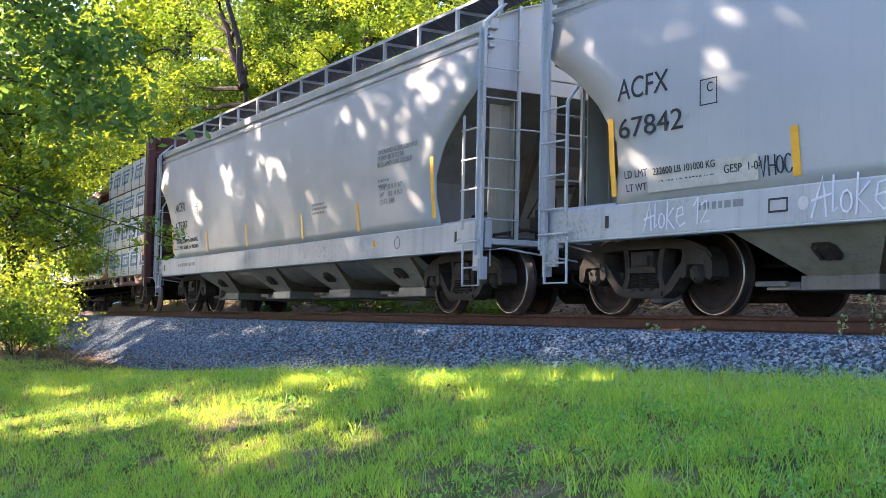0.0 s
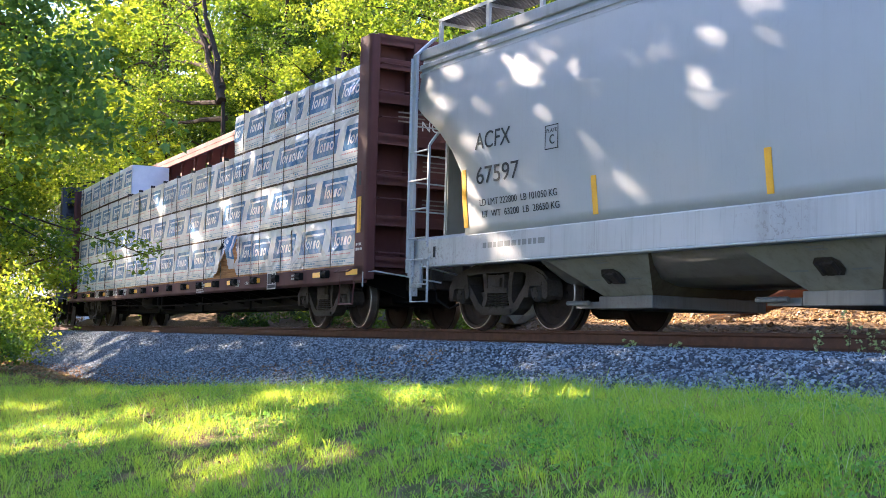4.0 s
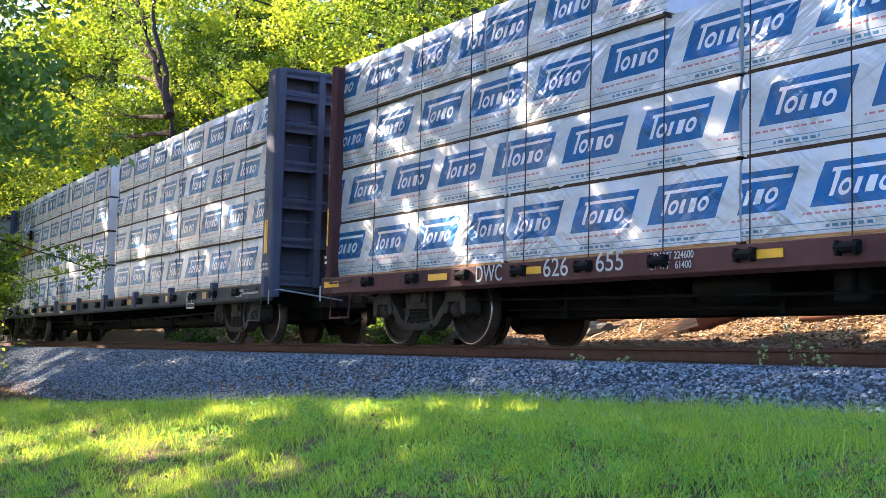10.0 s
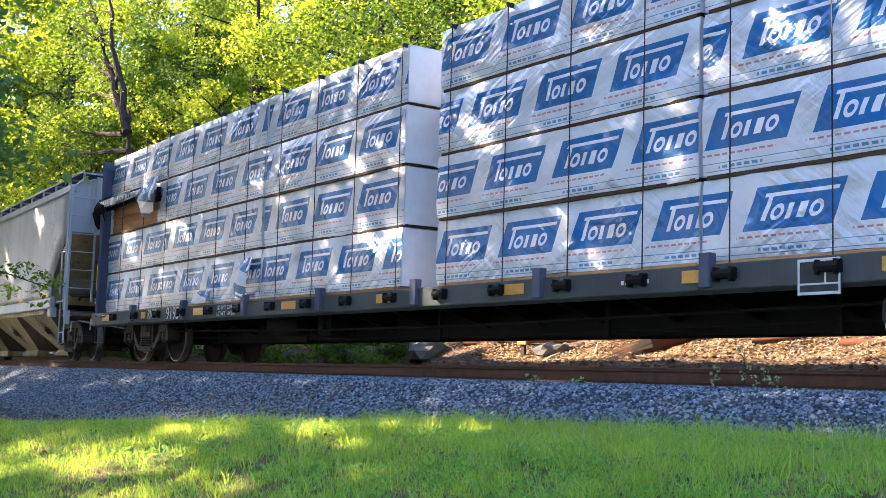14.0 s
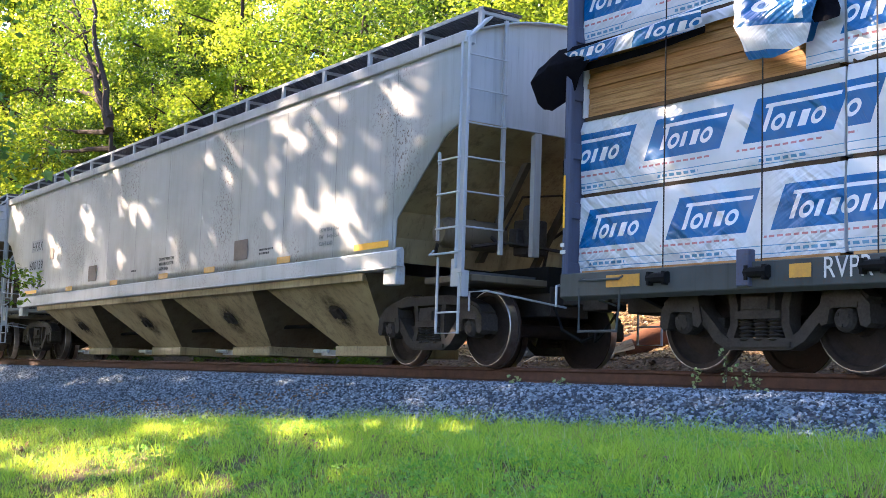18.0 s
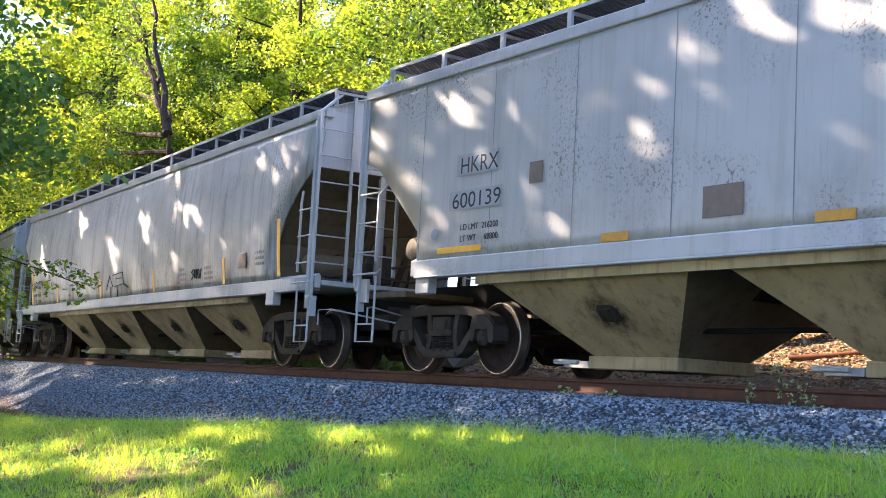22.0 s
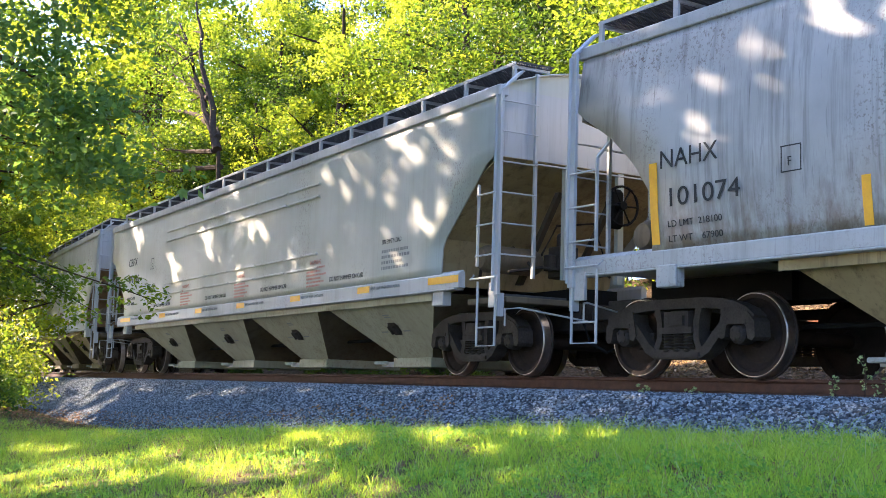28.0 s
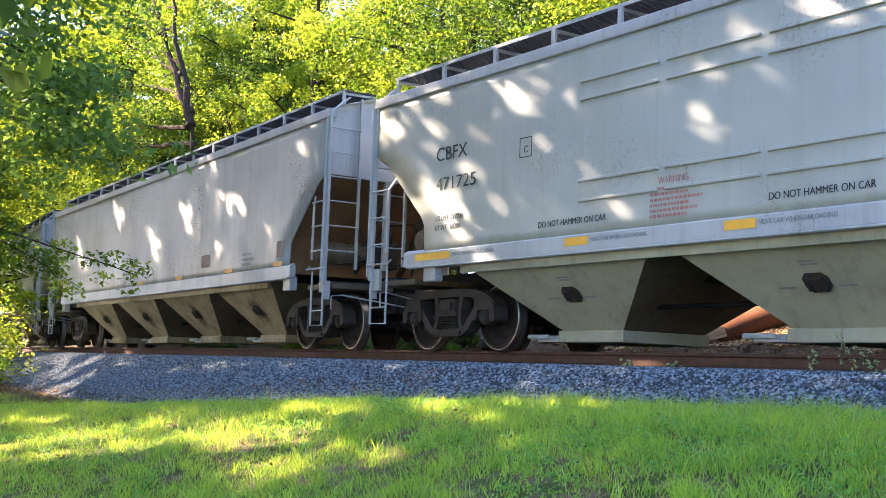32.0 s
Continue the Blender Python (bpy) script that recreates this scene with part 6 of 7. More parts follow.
# ---- foliage ----
def leaves(centres, radii, per, size, seed, gaps=None, flat=0.6):
    """Leaf blades scattered in clumps; each a kinked diamond."""
    rng = np.random.default_rng(seed)
    c = np.repeat(np.asarray(centres, float), per, 0)
    r = np.repeat(np.asarray(radii, float), per)
    d = rng.normal(size=(len(c), 3))
    d /= np.linalg.norm(d, axis=1)[:, None]
    p = c + d * (r * rng.uniform(0.25, 1.0, len(c)) ** 0.6)[:, None] * np.array([1, 1, 0.7])
    if gaps is not None:
        p = p[gaps(p)]
    n = len(p)
    a = rng.normal(size=(n, 3)) * np.array([1, 1, 0.7])
    a /= np.linalg.norm(a, axis=1)[:, None]
    up = rng.normal(size=(n, 3)) * flat + np.array([0, 0, 1.0])
    b = np.cross(up, a)
    b /= np.linalg.norm(b, axis=1)[:, None] + 1e-9
    w = np.cross(a, b)
    s = rng.uniform(0.7, 1.3, n)[:, None] * size
    v = np.stack([p - a * s * 0.5, p + b * s * 0.30 + w * s * 0.08, p + a * s * 0.55, p - b * s * 0.30 + w * s * 0.08], 1)
    f = np.arange(4 * n).reshape(n, 4)
    return v.reshape(-1, 3), f


def limb_points(rng, a, b, bend=0.12, k=6):
    a, b = Vector(a), Vector(b)
    d = (b - a).length
    off = Vector((rng.uniform(-1, 1), rng.uniform(-1, 1), rng.uniform(-0.3, 1))) * d * bend
    return [a.lerp(b, t) + off * math.sin(math.pi * t) + Vector((rng.uniform(-1, 1), rng.uniform(-1, 1), 0)) * d * 0.015 for t in (i / (k - 1) for i in range(k))]


def tree(name, height, spread, seed, leaf="leaf_far", size=0.17, clumps=60, per=430, low=0.22, lean=(0, 0), flat=0.6):
    """A tapered trunk with limbs and a ragged crown of many leaf clumps, built at the origin."""
    rng = random.Random(seed)
    root = new(name)
    tip = Vector((lean[0], lean[1], height * 0.86))
    tp = limb_points(rng, (0, 0, -0.6), tip, 0.04, 9)
    part("trunk", Shape().tube(tp, height * 0.020, 9, height * 0.004), "bark", root, smooth=True)
    cs, rs = [], []
    for i in range(13):
        t = rng.uniform(low + 0.08, 0.92)
        base = tp[0].lerp(tp[-1], t)
        ang = i * 2.4 + rng.uniform(-0.4, 0.4)
        reach = spread * (1.05 - 0.6 * t) * rng.uniform(0.7, 1.15)
        end = base + Vector((math.cos(ang) * reach, math.sin(ang) * reach, reach * rng.uniform(0.1, 0.6)))
        lp = limb_points(rng, base, end)
        part("limb", Shape().tube(lp, height * 0.0085 * (1.1 - t * 0.6), 6, 0.015), "bark", root, smooth=True)
        for q in lp[2:]:
            for _ in range(1):
                cs.append(tuple(q + Vector((rng.gauss(0, 0.5), rng.gauss(0, 0.5), rng.gauss(0.1, 0.45)))))
                rs.append(rng.uniform(0.55, 1.15) * spread / 4.5)
    while len(cs) < clumps:
        a, t = rng.uniform(0, 6.28), rng.uniform(low, 1.05)
        rad = spread * math.sin(math.pi * min(max((t - low + 0.12) / (1.2 - low), 0.05), 0.98)) * rng.uniform(0.55, 1.05)
        cs.append((tip.x * t + math.cos(a) * rad, tip.y * t + math.sin(a) * rad, height * t * 0.95 + rng.gauss(0, 0.4)))
        rs.append(rng.uniform(0.6, 1.3) * spread / 4.5)
    v, f = leaves(cs, rs, per, size, seed, flat=0.7)
    child("crown", fast_mesh("crown", v, f, M[leaf]), root, Matrix())
    return root


WOODS = ("broadleaf tree with bright yellow-green sunlit leaves behind the track", "tree", "trees of the wood")
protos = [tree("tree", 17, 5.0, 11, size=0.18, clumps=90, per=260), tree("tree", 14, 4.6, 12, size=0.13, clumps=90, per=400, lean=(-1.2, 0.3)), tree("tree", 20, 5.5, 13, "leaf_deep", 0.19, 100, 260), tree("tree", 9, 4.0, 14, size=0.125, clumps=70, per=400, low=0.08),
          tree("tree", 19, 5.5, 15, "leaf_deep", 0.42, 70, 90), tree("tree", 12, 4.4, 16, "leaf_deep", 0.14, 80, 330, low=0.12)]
rng = random.Random(3)
spots = []
for row, (off, step) in enumerate(((9.0, 4.8), (15.0, 6.5), (23.0, 8.0))):
    x = -105 + row * 3
    while x < 46:
        spots.append((x + rng.uniform(-1.5, 1.5), off + rng.uniform(-1.5, 1.5), row))
        x += step
for i, (x, off, row) in enumerate(spots):
    y = line_y(x) + off
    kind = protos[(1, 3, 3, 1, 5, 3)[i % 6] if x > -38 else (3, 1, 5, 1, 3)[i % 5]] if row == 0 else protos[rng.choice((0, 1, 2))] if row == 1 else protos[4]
    # past x = 12 the wood runs on out of view, to cut skylight
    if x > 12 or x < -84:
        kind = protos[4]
    m = pose(x, y, ground_z(x, y) - 0.1, 0, 0, rng.uniform(0, 360))
    if i < 6:
        protos[i].matrix_basis = m
        tagged(protos[i], *WOODS)
    else:
        tagged(copy_thing(kind, m), *WOODS)


# oak at the lawn's far corner whose boughs hang into view
def bough(name, clumps, radii, limbs, leaf, size, per, seed, label, gaps=None, flat=0.6):
    root = new(name)
    for pts, r in limbs:
        part("limb", Shape().tube(pts, r, 7, r * 0.25), "bark", root, smooth=True)
    v, f = leaves(clumps, radii, per, size, seed, gaps, flat)
    child("crown", fast_mesh("crown", v, f, M[leaf]), root, Matrix())
    tagged(root, label, "tree")
    return root


# ---- near boughs, unseen shade trees towards the sun, undergrowth ----
def cloud(rng, a, b, k, jitter):
    """Clump centres spread along the line from a to b."""
    a, b = Vector(a), Vector(b)
    return [tuple(a.lerp(b, rng.random()) + Vector((rng.gauss(0, jitter), rng.gauss(0, jitter), rng.gauss(0, jitter * 0.6)))) for _ in range(k)]


rng = random.Random(21)
oak_limbs = [(limb_points(rng, (-17.5, 0.2, 4.2), (-16.0, 3.9, 2.9), 0.08, 7), 0.09), (limb_points(rng, (-17.8, 0.4, 3.2), (-16.2, 3.6, 2.7), 0.08, 7), 0.07), (limb_points(rng, (-17.6, 0.6, 2.6), (-16.8, 3.2, 2.5), 0.08, 7), 0.05),
             (limb_points(rng, (-18, 0.0, 4.8), (-16.5, 3.6, 3.6), 0.08, 7), 0.08), ([(-18.2, -0.6, -1.6), (-18.2, -0.5, 1.0), (-18.0, -0.2, 3.0), (-17.9, 0, 5.5), (-18, 0, 8)], 0.24)]
oak_c = []
for p, r in oak_limbs[:4]:
    for q in p[2:]:
        oak_c += [tuple(q + Vector((rng.gauss(0, 0.35), rng.gauss(0, 0.28), rng.gauss(0, 0.22)))) for _ in range(4)]
oak_c += cloud(rng, (-15.6, 2.9, 3.8), (-15.9, 3.3, 2.7), 30, 0.40) + cloud(rng, (-15.8, 3.3, 3.5), (-15.4, 4.1, 2.9), 20, 0.32) + cloud(rng, (-15.8, 3.0, 2.7), (-15.5, 3.95, 2.3), 16, 0.20) + cloud(rng, (-15.6, 2.7, 4.3), (-15.5, 3.9, 3.5), 18, 0.38) + cloud(rng, (-15.5, 3.3, 4.7), (-15.4, 4.1, 4.2), 14, 0.30) + cloud(rng, (-15.6, 3.9, 2.7), (-15.5, 4.75, 2.2), 12, 0.20)
bough("oak_tree", oak_c, [0.42] * len(oak_c), oak_limbs, "leaf_oak", 0.125, 22, 31, "oak with dark green hanging boughs beside the lawn", flat=0.8)

low_limbs = [(limb_points(rng, (-22.5, 2.2, 2.6), (-20.4, 6.4, 1.15), 0.06, 8), 0.03), (limb_points(rng, (-22.0, 3.4, 2.1), (-20.2, 5.4, 0.85), 0.06, 7), 0.02), (limb_points(rng, (-22.5, 2.4, 1.8), (-20.6, 4.6, 1.0), 0.06, 7), 0.02),
             ([(-23.5, -0.5, -1.5), (-23.4, 0.6, 1.0), (-22.5, 2.2, 2.6)], 0.10)]
low_c = []
for p, r in low_limbs[:3]:
    for q in p[1:]:
        low_c += [tuple(q + Vector((rng.gauss(0, 0.22), rng.gauss(0, 0.2), rng.gauss(0, 0.13)))) for _ in range(4)]
low_c += cloud(rng, (-21.0, 3.8, 0.6), (-20.6, 4.6, 1.4), 6, 0.25) + cloud(rng, (-21.2, 3.6, 2.0), (-20.8, 4.2, 1.2), 6, 0.25)
bough("maple_sapling", low_c, [0.26] * len(low_c), low_limbs, "leaf_lean", 0.10, 24, 33, "thin maple bough with sparse green leaves beside the track")

twig_c = [(-1.56, -0.44, 0.16), (-1.55, -0.40, 0.10), (-1.60, -0.47, 0.26), (-1.6, -0.48, 0.06), (-1.62, -0.5, 0.34)]
bough("oak_twig", twig_c, [0.07] * 5, [([(-1.9, -0.9, 0.6), (-1.7, -0.6, 0.35), (-1.57, -0.43, 0.12)], 0.006)], "leaf_deep", 0.06, 13, 35, "dark oak twig hanging close to the lawn")

# unseen trees placed between sun and line; gaps cut where light patches should fall
SUNLIT = [(-12.3, 8.5, 3.2, 0.17), (-15.4, 8.5, 3.2, 0.20), (-8.5, 8.5, 3.3, 0.19), (-7.6, 8.5, 3.4, 0.22), (-6.8, 8.5, 3.3, 0.22), (-6.0, 8.5, 3.0, 0.24), (-5.6, 8.5, 2.4, 0.26), (-14.9, 8.5, 2.1, 0.21), (-14.1, 8.5, 2.05, 0.20), (-13.5, 8.5, 1.5, 0.15),
          (-17.4, 8.6, 2.85, 0.17), (-18.3, 8.6, 3.3, 0.16), (-18.9, 8.6, 3.35, 0.14), (-21.9, 8.7, 2.8, 0.25), (-22.4, 8.7, 1.9, 0.22), (-16.0, 8.5, 3.5, 0.13), (-24.4, 8.8, 2.8, 0.28), (-21.1, 8.7, 2.6, 0.18), (-29.6, 9.0, 3.3, 0.34),
          (-26.5, 8.9, 2.3, 0.34), (-12.8, 8.5, 1.05, 0.15), (-10.3, 8.5, 2.0, 0.07), (-13.3, 8.5, 2.45, 0.09), (-16.0, 8.5, 2.6, 0.12), (-18.9, 8.6, 1.75, 0.13), (-20.4, 8.7, 1.6, 0.16), (-14.0, 8.5, 3.58, 0.10), (-9.6, 8.5, 2.97, 0.07),
          (-33.0, 9.2, 2.4, 0.4), (-37.0, 9.5, 3.0, 0.5),
          (-13.0, 2.7, -1.1, 0.50), (-11.8, 3.0, -1.1, 0.52), (-9.4, 3.5, -1.0, 0.42), (-7.8, 2.9, -1.0, 0.22), (-8.95, 4.5, -0.75, 0.34), (-8.6, 5.0, -0.7, 0.36), (-9.8, 5.6, -0.7, 0.26), (-10.6, 3.3, -1.0, 0.3), (-14.5, 3.6, -1.1, 0.4), (-12.5, 4.0, -0.95, 0.25), (-10.3, 4.6, -0.8, 0.22), (-16.5, 4.2, -1.1, 0.4), (-15.7, 6.4, -0.9, 0.28), (-15.6, 4.9, -1.1, 0.26),
          (-10.2, 15.0, 0.4, 0.8), (-12.0, 15.2, 0.45, 0.8), (-14.2, 15.3, 0.5, 0.8), (-16.4, 15.5, 0.5, 0.7),
          (-11.7, 2.75, -1.2, 0.24), (-8.7, 3.9, -0.9, 0.18), (-14.4, 6.7, -0.8, 0.2), (-19.0, 7.0, -0.5, 0.26), (-12.1, 8.66, -0.25, 0.10), (-23.8, 9.4, -0.1, 0.2), (-27.0, 9.6, -0.1, 0.2), (-31.0, 9.8, -0.1, 0.25), (-36.0, 9.9, -0.1, 0.3),
          (-17.5, 6.9, -1.0, 0.17), (-16.5, 7.0, -0.9, 0.20), (-15.9, 7.05, -0.9, 0.14), (-20.9, 8.1, -0.35, 0.24), (-22.4, 7.95, -0.45, 0.20), (-32.0, 8.8, -0.3, 0.36), (-25.6, 8.2, -0.42, 0.26), (-18.0, 8.1, -0.3, 0.17), (-29.7, 7.6, -0.8, 0.3), (-14.6, 8.1, -0.28, 0.13),
          (-21.0, 4.4, 1.2, 0.7), (-20.8, 5.5, 1.3, 0.5), (-30.0, 5.6, 0.8, 0.8), (-33.0, 6.4, 1.2, 1.0), (-16.0, 3.6, 2.6, 0.35), (-15.8, 3.2, 3.4, 0.30)]


def gap_list():
    """The large gaps and the small ones that go with them."""
    rng = random.Random(12)
    out = []
    for x, y, z, r in SUNLIT:
        out.append((x, y, z, r, rng.uniform(0, 6), rng.uniform(0, 6)))
        for _ in range(6 if x < -17 else 11 if 8 < y < 11 else 6):
            out.append((x + rng.gauss(0, 0.9), y, z + (rng.gauss(0, 0.45) if y > 8 and z > 0.5 else 0), rng.uniform(0.035, 0.10), rng.uniform(0, 6), rng.uniform(0, 6)))
    return out


def open_gaps(p):
    keep = np.ones(len(p), bool)
    w = SUN_WAY
    u = np.array(w.cross(Vector((0, 0, 1))).normalized())
    v = np.array(w.cross(Vector(u)))
    for x, y, z, r, f, g in gap_list():
        d = p - np.array((x, y, z))
        a, b = d @ u, d @ v
        ang = np.arctan2(b, a)
        r *= 1.88 if z < -0.5 else 0.75 if x > -9 else 0.72 if x < -17 else 0.92
        keep &= np.hypot(a, b) > r * (1 + 0.32 * np.sin(3 * ang + f) + 0.22 * np.sin(5 * ang + g) + 0.20 * np.sin(11 * ang + 2 * f))
    return keep | (np.random.default_rng(3).random(len(p)) < 0.012)


def shade_trees():
    rng = random.Random(8)
    back = -SUN_WAY / SUN_WAY.x
    cents = []
    # clumps sit out of view on the sun rays of what they shade
    while len(cents) < 2020:
        x = rng.uniform(-40, 7)
        far = x < -32
        p = Vector((x, line_y(x) - 1.55, rng.uniform(1.2 if far else -0.2, 4.6))) if far or rng.random() < 0.42 else Vector((x, rng.uniform(0.5, 8.5), -0.9))
        q = p + back * (rng.uniform(11, 17) if far else rng.uniform(12.5, 19))
        if far and rng.random() < 0.5:
            continue
        if q.y < 0.12 * -q.x and q.z > 5.5:
            cents.append(tuple(q))
    stems = [(-24, -6), (-31, -3), (-38, -5), (-46, -2), (-54, -4), (-62, -3), (-17, -8), (-10, -9)]
    groups = [[] for _ in stems]
    for q in cents:
        groups[min(range(len(stems)), key=lambda i: (q[0] - stems[i][0]) ** 2 + (q[1] - stems[i][1]) ** 2)].append(q)
    for i, ((x, y), g) in enumerate(zip(stems, groups)):
        if not g:
            continue
        top = max(q[2] for q in g)
        limbs = [([(x, y, -1.8), (x + 0.2, y, 3), (x, y + 0.2, top * 0.6), (x + 0.1, y, top * 0.95)], 0.28)]
        for q in rng.sample(g, min(8, len(g))):
            limbs.append((limb_points(rng, (x, y, q[2] * 0.7), q, 0.08), 0.07))
        bough("shade_tree", g, [0.8] * len(g), limbs, "leaf_mid", 0.25, 56, 50 + i, "unseen broadleaf tree placed to shade the lawn and the track", open_gaps)


shade_trees()
# canopy kept above the view, added to dim skylight on the train
rng = random.Random(91)
roof = [(x, rng.uniform(-3, 5.5 if x > -22 else 0.135 * -x), rng.uniform(7.2, 10.5)) for x in (rng.uniform(-41, -12) for _ in range(480))]
bough("shade_tree", roof, [0.85] * len(roof), [([(-20.5, -5, -1.8), (-20.3, -4.6, 3), (-20, -3, 8), (-19.5, -1, 10)], 0.3)] + [(limb_points(rng, (-20, -3, 7.5), q, 0.08), 0.06) for q in roof[:9]], "leaf_mid", 0.24, 42, 93, "unseen broadleaf canopy added to block skylight over the track", open_gaps)

# trees on the camera's side of the line far along it
for x, y, k, s in ((-42, 7.9, 3, 20), (-46, 8.9, 1, 120), (-52, 10.2, 0, 200), (-64, 12.8, 2, 60), (-80, 16.5, 0, 10)):
    t = copy_thing(protos[k], pose(x, y, -1.0, 0, 0, s))
    tagged(t, "broadleaf tree with bright yellow-green leaves beside the line", "tree", "trees of the wood")

# unseen wood blocks skylight behind the lawn; tall trees where the line bends away
for i, (x, y) in enumerate(((-30, -14), (-22, -17), (-14, -15), (-6, -24), (14, -12), (-38, -12), (-18, -27), (32, 4), (40, 3), (-44, -6), (-50, -13), (-36, -20), (-60, -8), (-68, -4), (-42, -9))):
    tagged(copy_thing(protos[4], pose(x, y, -1.7, 0, 0, 40 * i)), "unseen tall tree added beside the lawn to block skylight", "tree", "trees round the lawn")
for i, (x, o, k) in enumerate(((-72, 11.5, 1.4), (-90, 9.0, 1.6), (-104, 6, 1.7), (-116, -5, 1.7), (-56, 12, 1.3), (-100, -9, 1.5), (-61, 7.0, 1.6), (-68, 6.5, 1.8), (-52, 9.0, 1.25), (-76, 5.0, 1.9))):
    tagged(copy_thing(protos[(1, 0)[i % 2]], pose(x, line_y(x) + o, 0.5, 0, 0, 70 * i) @ Matrix.Scale(k, 4)), "tall broadleaf tree where the line bends away", "tree", "trees of the wood")

# one big leaning tree with long dark limbs spread before the bright wood
rng = random.Random(77)
fork = Vector((-41.4, 15.5, 8.2))
big_limbs = [([(-40.6, 15.6, -0.2), (-40.9, 15.5, 4.0), tuple(fork)], 0.27)]
for a, b, r in ((fork, (-47.6, 16.0, 14.6), 0.17), (fork, (-53.6, 16.6, 10.4), 0.12), (fork + Vector((-0.4, 0, 0.5)), (-60.5, 17.4, 13.2), 0.14), (fork, (-45.0, 15.6, 14.8), 0.15), (fork + Vector((0, 0, -0.6)), (-52.0, 16.4, 8.9), 0.11),
                (fork + Vector((-1.5, 0, 2.2)), (-51.0, 16.4, 13.6), 0.11)):
    p = limb_points(rng, a, b, 0.05, 9)
    big_limbs.append((p, r))
    for k in (3, 5, 6):
        e = p[k] + Vector((rng.uniform(-3.2, -0.8), rng.uniform(-0.6, 0.6), rng.uniform(-0.4, 1.8)))
        big_limbs.append((limb_points(rng, p[k], e, 0.08, 5), r * 0.36))
big_c = []
for p, r in big_limbs[1:]:
    for q in p[4 if len(p) > 6 else 2:]:
        big_c += [tuple(Vector(q) + Vector((rng.gauss(-0.2, 0.75), rng.gauss(0.3, 0.7), rng.gauss(0.25, 0.5)))) for _ in range(2)]
big_c += cloud(rng, (-40.7, 15.2, 2.0), (-41.0, 15.0, 6.6), 26, 0.7)
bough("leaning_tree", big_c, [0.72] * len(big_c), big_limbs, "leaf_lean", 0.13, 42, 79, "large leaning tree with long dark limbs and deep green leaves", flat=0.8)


def bush(x, y, h, seed, leaf="leaf_mid"):
    rng = random.Random(seed)
    z = ground_z(x, y)
    c = [(x + rng.gauss(0, h * 0.45), y + rng.gauss(0, h * 0.35), z + h * rng.uniform(0.15, 1.0)) for _ in range(22)]
    limbs = [(limb_points(rng, (x, y, z - 0.1), q, 0.1), 0.015) for q in c[:6]]
    bough("bush", c, [h * 0.30] * 22, limbs, leaf, 0.11, 75, seed, "low green undergrowth beside the track")


for i, (x, y, h) in enumerate(((-29.5, 5.6, 1.2), (-32.5, 6.3, 1.9), (-35, 6.7, 2.4), (-38, 7.4, 2.6), (-34, 7.0, 1.4), (-40, 8.4, 2.4), (-45, 9.6, 2.6))):
    bush(x, y, h, 240 + i, "leaf_far" if i % 3 else "leaf_mid")
for i, x in enumerate((-24.4, -26, -28.5, -31, -34, -37, -40, -44, -48, -53, -58, -64, -70, -78, -86)):
    bush(x, line_y(x) + 4.2 + (i % 3) * 0.7, 1.2 + 0.5 * (i % 4), 200 + i, "leaf_far" if i % 2 else "leaf_mid")


for i, x in enumerate((-23, -20.5, -18, -15.5, -13, -10.5, -8, -5.5, -3, 0, 3)):
    bush(x, line_y(x) + 8.4 + (i % 3) * 0.8, 2.2 + 0.5 * (i % 3), 280 + i, "leaf_far" if i % 3 == 1 else "leaf_mid")
rng = random.Random(44)
for i in range(24):
    x = -37.0 + 0.74 * i + rng.uniform(-0.3, 0.3)
    y = line_y(x) + 2.9 + rng.uniform(0, 1.8)
    h = rng.uniform(0.35, 0.75)
    c = [(x + rng.gauss(0, 0.35), y + rng.gauss(0, 0.3), ground_z(x, y) + h * rng.uniform(0.1, 1.0)) for _ in range(9)]
    bough("ground_ivy", c, [0.20] * 9, [(limb_points(rng, (x, y, ground_z(x, y) - 0.05), q, 0.1), 0.008) for q in c[:3]], "leaf_deep", 0.09, 42, 260 + i, "low dark green plants creeping over the bank", flat=0.8)


# ---- things lying on the bank ----
def rock(x, y, size, seed):
    rng = random.Random(seed)
    bm = bmesh.new()
    bmesh.ops.create_icosphere(bm, subdivisions=2, radius=1.0)
    for v in bm.verts:
        n = noise.noise(v.co * 1.3 + Vector((seed, 0, 0))) * 0.5 + noise.noise(v.co * 3.1 + Vector((0, seed, 0))) * 0.2
        v.co *= 1 + n
        v.co = Vector((v.co.x * size, v.co.y * size * 0.7, v.co.z * size * 0.55))
    me = bpy.data.meshes.new("rock")
    bm.to_mesh(me)
    bm.free()
    me.materials.append(M["rockstone"])
    ob = new("rock", me)
    ob.matrix_basis = pose(x, y, ground_z(x, y) + size * 0.15, 0, 0, rng.uniform(0, 360))
    tagged(ob, "grey weathered boulder on the leaf-strewn bank", "rock", "boulders on the bank")


M["rockstone"] = plain("grey_boulder", (0.20, 0.185, 0.155), (0.085, 0.08, 0.06), 0.9, 0.0, 2.5, 0.8)
M["logwood"] = plain("reddish_log", (0.20, 0.085, 0.04), (0.10, 0.045, 0.028), 0.9, 0.0, 4.0, 0.6)
for i, (x, s) in enumerate(((-22.8, 0.55), (-21.6, 0.7), (-23.8, 0.45), (-20.4, 0.5), (-25.2, 0.6), (-19.6, 0.35), (-26.4, 0.4), (-17.0, 0.3), (-24.4, 0.8), (-22.0, 0.4))):
    rock(x, line_y(x) + 3.9 + 0.5 * (i % 3), s, 3 + i)


